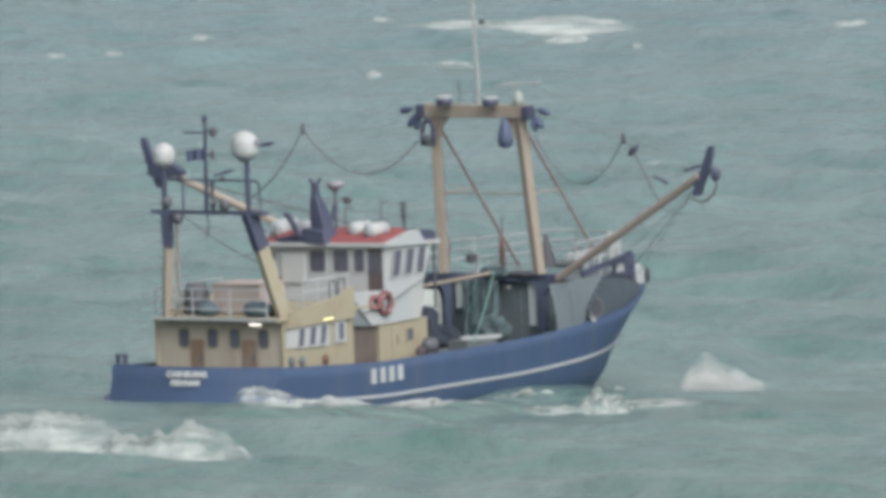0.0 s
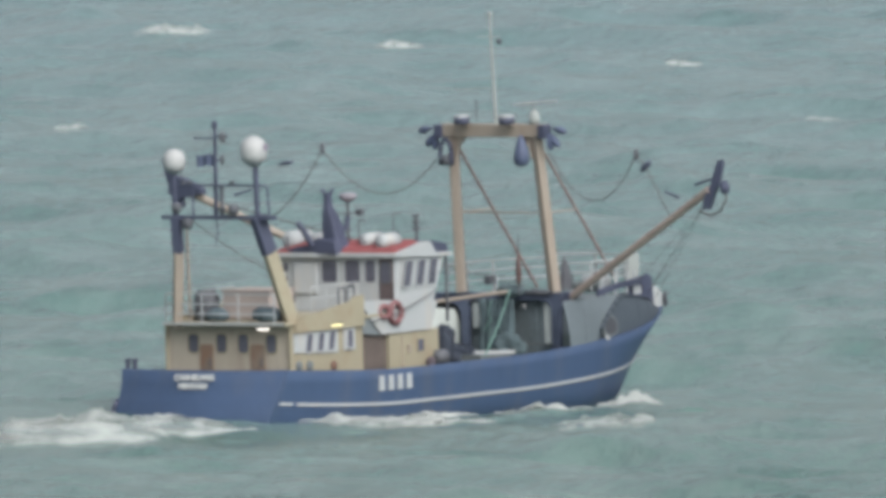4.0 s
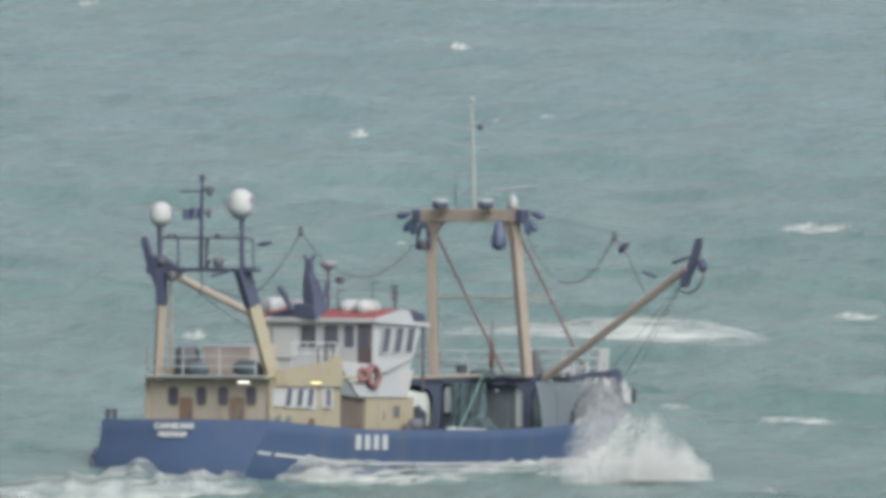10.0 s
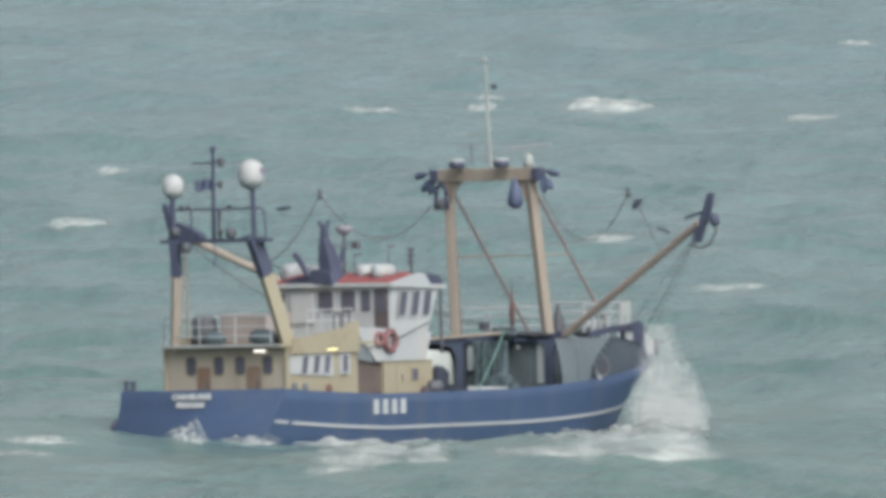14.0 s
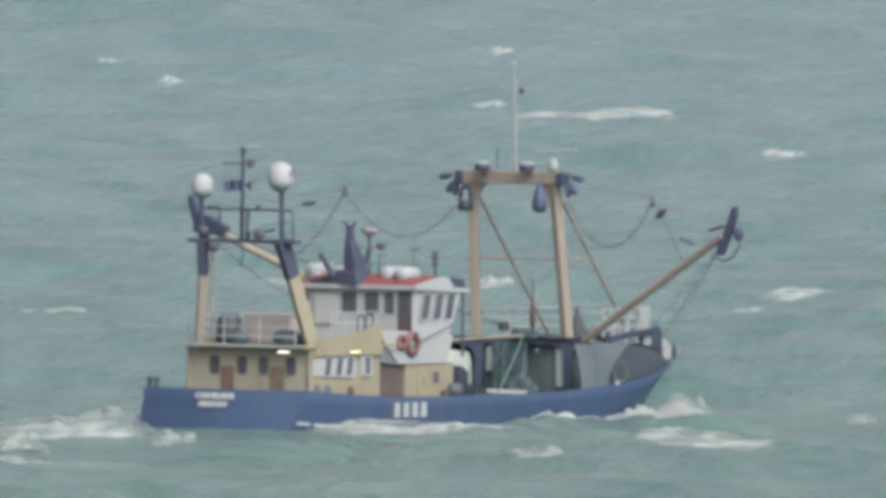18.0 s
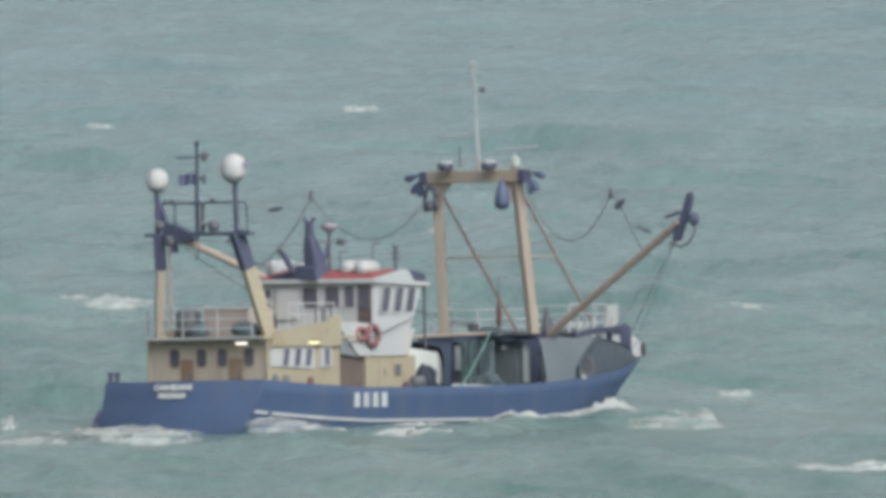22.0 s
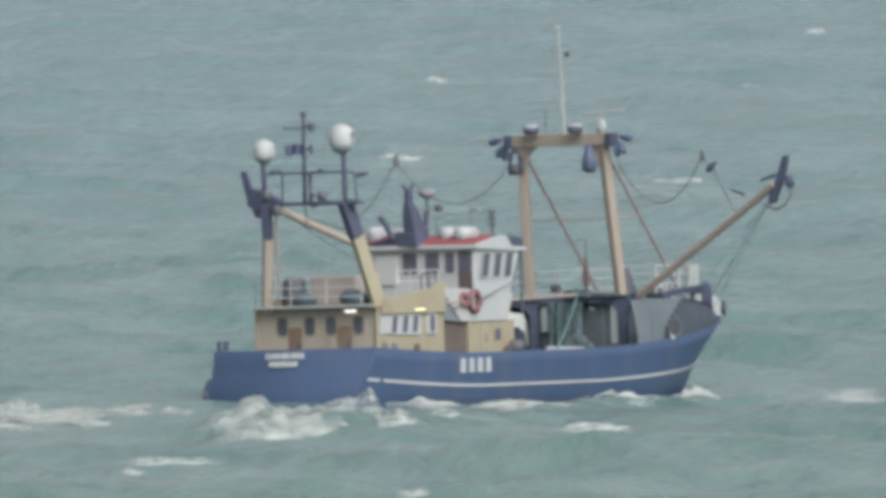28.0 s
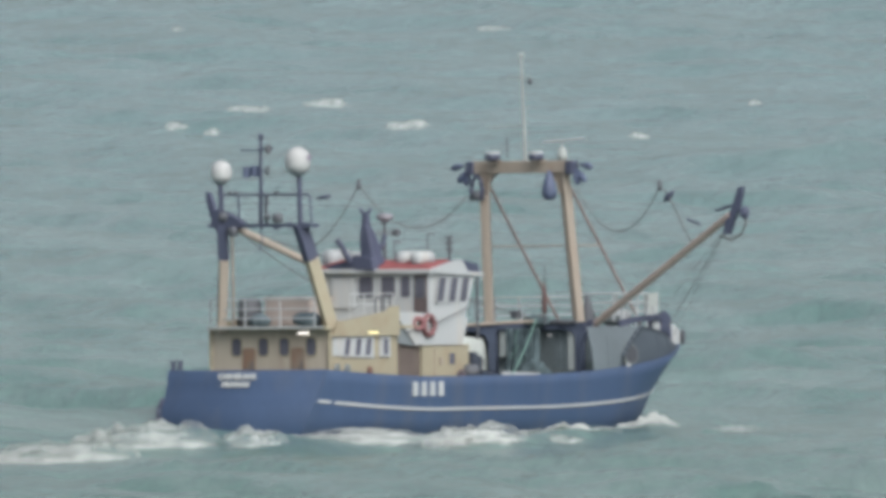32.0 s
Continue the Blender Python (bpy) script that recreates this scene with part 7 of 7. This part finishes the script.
bow_spray(29.5, [(3, 35.5, 1238.2, 0.32, 4.32, 1.76)])
bow_spray(30.0, [(3, 36.3, 1239.3, 0.53, 5.19, 1.86)])
bow_spray(30.5, [(3, 36.9, 1240.3, 0.83, 3.46, 1.24)])
bow_spray(31.0, [(1, 39.9, 1240.2, -0.04, 1.69, 0.56)])

# ---- a gull that crosses below the trawler, near the shore ----
gull = tagged(new("gull"), "brown and grey gull with bent wings gliding low over the sea", "gull")
bm = B()
bmesh.ops.create_uvsphere(bm, u_segments=20, v_segments=12, radius=1.0, matrix=Matrix.Diagonal((0.24, 0.095, 0.095, 1)))
for v in bm.verts:
    if v.co.x > 0.08:
        v.co.z += (v.co.x - 0.08) * 0.3
    elif v.co.x < -0.08:
        v.co.z *= 1 + (v.co.x + 0.08) * 2
part("body", bm, GULL_PALE, gull, "pale grey-brown body", smooth=True)
bm = B()
bmesh.ops.create_uvsphere(bm, u_segments=12, v_segments=8, radius=0.062, matrix=Matrix.Translation((0.25, 0, 0.06)))
head = part("head", bm, GULL_PALE, gull, smooth=True)
bm = B()
rod(bm, (0.29, 0, 0.055), (0.37, 0, 0.035), 0.018, 0.004)
part("bill", bm, STEEL, head)


def gull_wing(s):
    """One bent wing: a broad cambered arm of feathers raised from the shoulder, and a narrow drooping hand."""
    arm, tip, rings = B(), B(), []
    for k in range(19):
        f = k / 18
        if f < 0.5:
            g = f / 0.5
            y, z, x = 0.05 + 0.27 * g, 0.04 + 0.17 * math.sin(g * 1.57), 0.09 + 0.07 * g
            c = 0.27 - 0.05 * g
        else:
            g = (f - 0.5) / 0.5
            y, z, x = 0.32 + 0.5 * g * (1 if s > 0 else 0.45), 0.21 + 0.025 * math.sin(g * 3.14) - (0.13 if s > 0 else 0.42) * g, 0.16 - 0.26 * g ** 1.4
            c = 0.22 * (1 - 0.93 * g ** 0.8)
        thick = 0.034 * (1 - 0.9 * f)
        ragged = 1 + 0.07 * math.sin(k * 2.6)
        rings.append([(x, s * y, z), (x - c * 0.25, s * y, z + thick), (x - c * 0.6, s * y, z + thick * 0.6 - c * 0.06), (x - c * ragged, s * y, z - c * 0.2), (x - c * 0.6, s * y, z - c * 0.09 - 0.004), (x - c * 0.25, s * y, z - 0.012)])
    for b, span in ((arm, rings[:14]), (tip, rings[13:])):
        cols = [[b.verts.new(p) for p in r] for r in span]
        for p, q in zip(cols, cols[1:]):
            for k in range(6):
                b.faces.new((p[k], p[(k + 1) % 6], q[(k + 1) % 6], q[k]))
        b.faces.new(cols[0])
        b.faces.new(cols[-1][::-1])
        bmesh.ops.recalc_face_normals(b, faces=b.faces)
    wing = part("wing", arm, GULL_GREY, gull, "mottled brown-grey wing", smooth=True)
    part("wing_tip", tip, BLACK, wing, "dark wing tip")


gull_wing(1)
gull_wing(-1)
bm = B()
slab(bm, [(-0.18, -0.04), (-0.36, -0.09), (-0.39, 0.0), (-0.36, 0.09), (-0.18, 0.04)], 2, -0.01, 0.01)
part("tail", bm, GULL_GREY, gull)


def motions():
    walk(sea, [(0.0, pose(0, 0, 0)), (32.0, pose(-108.8, -83.2, 0))])
    walk(gull, [(0.0, pose(-30.30, 236.8, 27.84, 0, 0, 60)), (13.6, pose(-2.50, 249.2, 32.35, 0, 0, 60)), (14.2, pose(0.38, 249.7, 34.70, 6, -6, 62)), (14.4, pose(1.59, 249.9, 35.46, 6, -20, 74)), (14.5, pose(2.28, 250.0, 36.13, 4, -34, 82)), (14.7, pose(3.26, 250.2, 36.63, 8, -26, 76)), (15.0, pose(4.70, 250.5, 36.44, 6, 0, 58)), (15.6, pose(8.11, 251.0, 35.46, 0, 4, 55)), (32.0, pose(69.70, 266.7, 29.36, 0, 0, 50))])
    for ob in [trawler, *aboard]:
        walk(ob, [
        (0.0, pose(-22.015, 1168.329, -0.505, -0.289, -3.284, 57.918)),
        (0.5, pose(-21.321, 1169.296, -0.181, -1.057, -2.497, 58.049)),
        (1.0, pose(-20.625, 1170.272, 0.225, -2.043, -0.615, 58.099)),
        (1.5, pose(-19.929, 1171.248, 0.470, -3.024, 1.143, 57.713)),
        (2.0, pose(-19.232, 1172.221, 0.647, -3.428, 2.397, 57.116)),
        (2.5, pose(-18.534, 1173.188, 0.455, -3.304, 2.736, 56.762)),
        (3.0, pose(-17.837, 1174.145, 0.178, -2.388, 1.785, 56.619)),
        (3.5, pose(-17.144, 1175.100, 0.024, -1.522, 0.092, 56.499)),
        (4.0, pose(-16.452, 1176.055, -0.142, -0.800, -1.751, 56.419)),
        (4.5, pose(-15.761, 1177.015, -0.279, -0.364, -3.276, 56.384)),
        (5.0, pose(-15.066, 1177.986, -0.308, -0.209, -3.556, 56.339)),
        (5.5, pose(-14.364, 1178.974, -0.155, -0.329, -1.662, 56.230)),
        (6.0, pose(-13.657, 1179.971, 0.115, -0.587, 1.628, 56.071)),
        (6.5, pose(-12.958, 1180.961, 0.019, -1.137, 3.274, 55.970)),
        (7.0, pose(-12.271, 1181.936, -0.295, -1.572, 2.140, 56.270)),
        (7.5, pose(-11.588, 1182.899, -0.455, -1.537, -0.819, 56.735)),
        (8.0, pose(-10.903, 1183.865, -0.537, -1.477, -3.373, 56.984)),
        (8.5, pose(-10.206, 1184.852, -0.275, -1.450, -3.039, 56.688)),
        (9.0, pose(-9.501, 1185.855, 0.174, -1.507, -0.401, 56.392)),
        (9.5, pose(-8.795, 1186.854, 0.294, -1.202, 1.723, 56.443)),
        (10.0, pose(-8.098, 1187.843, 0.247, -0.880, 1.942, 56.772)),
        (10.5, pose(-7.408, 1188.827, 0.143, -0.926, 0.752, 56.974)),
        (11.0, pose(-6.722, 1189.813, -0.051, -1.441, -0.723, 56.899)),
        (11.5, pose(-6.029, 1190.807, -0.040, -1.668, -1.027, 56.364)),
        (12.0, pose(-5.333, 1191.806, 0.017, -1.788, -0.621, 55.855)),
        (12.5, pose(-4.633, 1192.808, 0.017, -1.512, 0.338, 55.526)),
        (13.0, pose(-3.934, 1193.815, 0.022, -1.605, 1.457, 55.446)),
        (13.5, pose(-3.238, 1194.818, 0.083, -1.763, 1.757, 55.531)),
        (14.0, pose(-2.550, 1195.814, 0.006, -1.997, 0.472, 55.590)),
        (14.5, pose(-1.865, 1196.806, -0.242, -2.110, -1.706, 55.511)),
        (15.0, pose(-1.173, 1197.804, -0.320, -1.851, -2.777, 55.557)),
        (15.5, pose(-0.471, 1198.812, -0.153, -1.138, -2.137, 55.761)),
        (16.0, pose(0.235, 1199.828, 0.118, -0.404, -0.539, 55.983)),
        (16.5, pose(0.940, 1200.850, 0.349, -0.083, 1.265, 56.083)),
        (17.0, pose(1.641, 1201.873, 0.514, -0.113, 2.921, 56.075)),
        (17.5, pose(2.336, 1202.887, 0.393, -0.143, 2.779, 55.805)),
        (18.0, pose(3.023, 1203.890, 0.012, 0.030, 0.761, 55.683)),
        (18.5, pose(3.707, 1204.894, -0.175, -0.102, -1.736, 55.845)),
        (19.0, pose(4.393, 1205.905, -0.262, -0.485, -3.421, 56.084)),
        (19.5, pose(5.086, 1206.934, -0.222, -1.316, -2.730, 56.116)),
        (20.0, pose(5.786, 1207.977, 0.059, -2.266, -0.068, 55.841)),
        (20.5, pose(6.487, 1209.020, 0.333, -3.048, 2.402, 55.279)),
        (21.0, pose(7.186, 1210.054, 0.490, -3.178, 3.543, 54.662)),
        (21.5, pose(7.880, 1211.079, 0.217, -3.006, 2.979, 54.192)),
        (22.0, pose(8.573, 1212.096, -0.147, -2.177, 1.350, 53.894)),
        (22.5, pose(9.263, 1213.114, -0.274, -1.608, -0.516, 53.933)),
        (23.0, pose(9.951, 1214.136, -0.403, -1.483, -2.489, 54.236)),
        (23.5, pose(10.641, 1215.162, -0.304, -1.293, -3.918, 54.317)),
        (24.0, pose(11.335, 1216.200, 0.002, -1.372, -3.871, 54.274)),
        (24.5, pose(12.044, 1217.248, 0.394, -0.610, -1.727, 54.218)),
        (25.0, pose(12.758, 1218.304, 0.798, 0.316, 1.404, 54.560)),
        (25.5, pose(13.462, 1219.352, 0.838, 0.835, 2.767, 55.037)),
        (26.0, pose(14.154, 1220.391, 0.625, 0.945, 1.935, 55.585)),
        (26.5, pose(14.832, 1221.419, 0.142, 0.420, -1.303, 56.141)),
        (27.0, pose(15.511, 1222.455, -0.258, -0.470, -3.969, 56.510)),
        (27.5, pose(16.204, 1223.514, -0.220, -1.454, -3.087, 56.492)),
        (28.0, pose(16.908, 1224.592, 0.155, -2.396, 0.561, 56.215)),
        (28.5, pose(17.613, 1225.668, 0.529, -3.062, 3.907, 55.675)),
        (29.0, pose(18.312, 1226.726, 0.661, -2.797, 4.551, 55.259)),
        (29.5, pose(18.999, 1227.767, 0.203, -2.466, 2.092, 55.080)),
        (30.0, pose(19.680, 1228.800, -0.421, -1.949, -1.945, 55.282)),
        (30.5, pose(20.366, 1229.843, -0.297, -1.688, -4.612, 55.426)),
        (31.0, pose(21.060, 1230.905, 0.094, -1.732, -4.704, 55.466)),
        (31.5, pose(21.764, 1231.984, 0.294, -1.772, -2.360, 55.310)),
        (32.0, pose(22.476, 1233.070, 0.603, -1.465, 1.111, 55.056)),
    ])
    for ob in afloat:
        walk(ob, [
            (0.0, pose(-22.02, 1168.33, 0.191, 0.11, 1.79, 57.92)),
            (0.5, pose(-21.32, 1169.30, 0.186, 0.09, 1.31, 58.05)),
            (1.0, pose(-20.62, 1170.27, 0.182, 0.08, 0.84, 58.10)),
            (1.5, pose(-19.93, 1171.25, 0.377, 1.53, 0.94, 57.71)),
            (2.0, pose(-19.23, 1172.22, 0.573, 2.97, 1.04, 57.12)),
            (2.5, pose(-18.53, 1173.19, 0.438, 2.96, 0.44, 56.76)),
            (3.0, pose(-17.84, 1174.14, 0.303, 2.94, -0.16, 56.62)),
            (3.5, pose(-17.14, 1175.10, 0.252, 2.68, 0.11, 56.50)),
            (4.0, pose(-16.45, 1176.06, 0.202, 2.43, 0.37, 56.42)),
            (4.5, pose(-15.76, 1177.02, 0.152, 2.17, 0.64, 56.38)),
            (5.0, pose(-15.07, 1177.99, 0.101, 1.92, 0.90, 56.34)),
            (5.5, pose(-14.36, 1178.97, 0.051, 1.67, 1.16, 56.23)),
            (6.0, pose(-13.66, 1179.97, 0.001, 1.41, 1.43, 56.07)),
            (6.5, pose(-12.96, 1180.96, 0.044, 1.15, 0.98, 55.97)),
            (7.0, pose(-12.27, 1181.94, 0.087, 0.89, 0.53, 56.27)),
            (7.5, pose(-11.59, 1182.90, 0.155, 1.40, 0.83, 56.73)),
            (8.0, pose(-10.90, 1183.87, 0.224, 1.90, 1.14, 56.98)),
            (8.5, pose(-10.21, 1184.85, 0.174, 1.69, 1.05, 56.69)),
            (9.0, pose(-9.50, 1185.86, 0.124, 1.48, 0.96, 56.39)),
            (9.5, pose(-8.79, 1186.85, 0.251, 2.36, 0.63, 56.44)),
            (10.0, pose(-8.10, 1187.84, 0.377, 3.25, 0.29, 56.77)),
            (10.5, pose(-7.41, 1188.83, 0.308, 1.68, 0.68, 56.97)),
            (11.0, pose(-6.72, 1189.81, 0.239, 0.10, 1.06, 56.90)),
            (11.5, pose(-6.03, 1190.81, 0.256, 1.18, 0.85, 56.36)),
            (12.0, pose(-5.33, 1191.81, 0.272, 2.25, 0.63, 55.85)),
            (12.5, pose(-4.63, 1192.81, 0.185, 2.34, 0.25, 55.53)),
            (13.0, pose(-3.93, 1193.82, 0.097, 2.42, -0.12, 55.45)),
            (13.5, pose(-3.24, 1194.82, 0.207, 3.04, 0.64, 55.53)),
            (14.0, pose(-2.55, 1195.81, 0.318, 3.66, 1.41, 55.59)),
            (14.5, pose(-1.86, 1196.81, 0.370, 3.41, 1.29, 55.51)),
            (15.0, pose(-1.17, 1197.80, 0.423, 3.16, 1.16, 55.56)),
            (15.5, pose(-0.47, 1198.81, 0.475, 2.90, 1.04, 55.76)),
            (16.0, pose(0.23, 1199.83, 0.528, 2.65, 0.92, 55.98)),
            (16.5, pose(0.94, 1200.85, 0.581, 2.40, 0.79, 56.08)),
            (17.0, pose(1.64, 1201.87, 0.633, 2.14, 0.67, 56.08)),
            (17.5, pose(2.34, 1202.89, 0.600, 1.37, 0.78, 55.80)),
            (18.0, pose(3.02, 1203.89, 0.567, 0.59, 0.89, 55.68)),
            (18.5, pose(3.71, 1204.89, 0.370, 1.32, 0.53, 55.84)),
            (19.0, pose(4.39, 1205.90, 0.173, 2.05, 0.17, 56.08)),
            (19.5, pose(5.09, 1206.93, 0.092, 1.09, 0.95, 56.12)),
            (20.0, pose(5.79, 1207.98, 0.012, 0.12, 1.80, 55.84)),
            (20.5, pose(6.49, 1209.02, 0.212, 2.24, 1.25, 55.28)),
            (21.0, pose(7.19, 1210.05, 0.412, 4.34, 0.80, 54.66)),
            (21.5, pose(7.88, 1211.08, 0.193, 2.72, 0.20, 54.19)),
            (22.0, pose(8.57, 1212.10, -0.026, 1.09, -0.40, 53.89)),
            (22.5, pose(9.26, 1213.11, 0.053, 1.54, -0.67, 53.93)),
            (23.0, pose(9.95, 1214.14, 0.132, 1.99, -0.94, 54.24)),
            (23.5, pose(10.64, 1215.16, 0.115, 2.35, -0.25, 54.32)),
            (24.0, pose(11.34, 1216.20, 0.098, 2.70, 0.44, 54.27)),
            (24.5, pose(12.04, 1217.25, 0.386, 3.25, 0.51, 54.22)),
            (25.0, pose(12.76, 1218.30, 0.674, 3.79, 0.57, 54.56)),
            (25.5, pose(13.46, 1219.35, 0.601, 3.34, 0.72, 55.04)),
            (26.0, pose(14.15, 1220.39, 0.529, 2.90, 0.86, 55.59)),
            (26.5, pose(14.83, 1221.42, 0.456, 2.45, 1.00, 56.14)),
            (27.0, pose(15.51, 1222.45, 0.383, 2.00, 1.14, 56.51)),
            (27.5, pose(16.20, 1223.51, 0.311, 1.55, 1.29, 56.49)),
            (28.0, pose(16.91, 1224.59, 0.238, 1.10, 1.43, 56.22)),
            (28.5, pose(17.61, 1225.67, 0.440, 3.58, 1.54, 55.67)),
            (29.0, pose(18.31, 1226.73, 0.641, 6.05, 1.65, 55.26)),
            (29.5, pose(19.00, 1227.77, 0.433, 2.81, 0.46, 55.08)),
            (30.0, pose(19.68, 1228.80, 0.226, -0.45, -0.74, 55.28)),
            (30.5, pose(20.37, 1229.84, 0.163, 0.76, -1.03, 55.43)),
            (31.0, pose(21.06, 1230.90, 0.101, 1.98, -1.33, 55.47)),
            (31.5, pose(21.76, 1231.98, 0.284, 2.94, -0.23, 55.31)),
            (32.0, pose(22.48, 1233.07, 0.468, 3.90, 0.87, 55.06)),
        ])
    for ob, t, (x, y, z), turn, (vx, vy), rise, stay, deep in moving:
        rows = []
        for s, low in ((t - stay - rise, True), (t - stay, False), (t + stay, False), (t + stay + rise, True)):
            if 0 < s < 32:
                rows.append((s, low))
        if t - stay <= 0:
            rows.insert(0, (0.0, False))
        else:
            rows.insert(0, (0.0, True))
        rows.append((32.0, t + stay < 32))
        walk(ob, [(s, pose(x + vx * (max(-2, min(2, s - t))), y + vy * (max(-2, min(2, s - t))), z - (deep if low else 0), 0, 0, turn)) for s, low in rows])

    for ob, along, across, half in wake:
        rows = []
        for k in range(65):
            t = k / 2
            a = radians(58 - 0.09 * t)
            c, s = math.cos(a), math.sin(a)
            x = -22 + 1.39 * t + along * c - across * s
            y = 66000 / (56.49 - 0.09264 * t) + along * s + across * c
            mid = (np.array([x - half * c - SEA_DRIFT[0] * t]), np.array([y - half * s - SEA_DRIFT[1] * t]))
            rows.append((t, pose(x, y, 0.8 * float(sea_height(*mid)[0]) - 0.02, 0, 0, 58 - 0.09 * t)))
        walk(ob, rows)


motions()
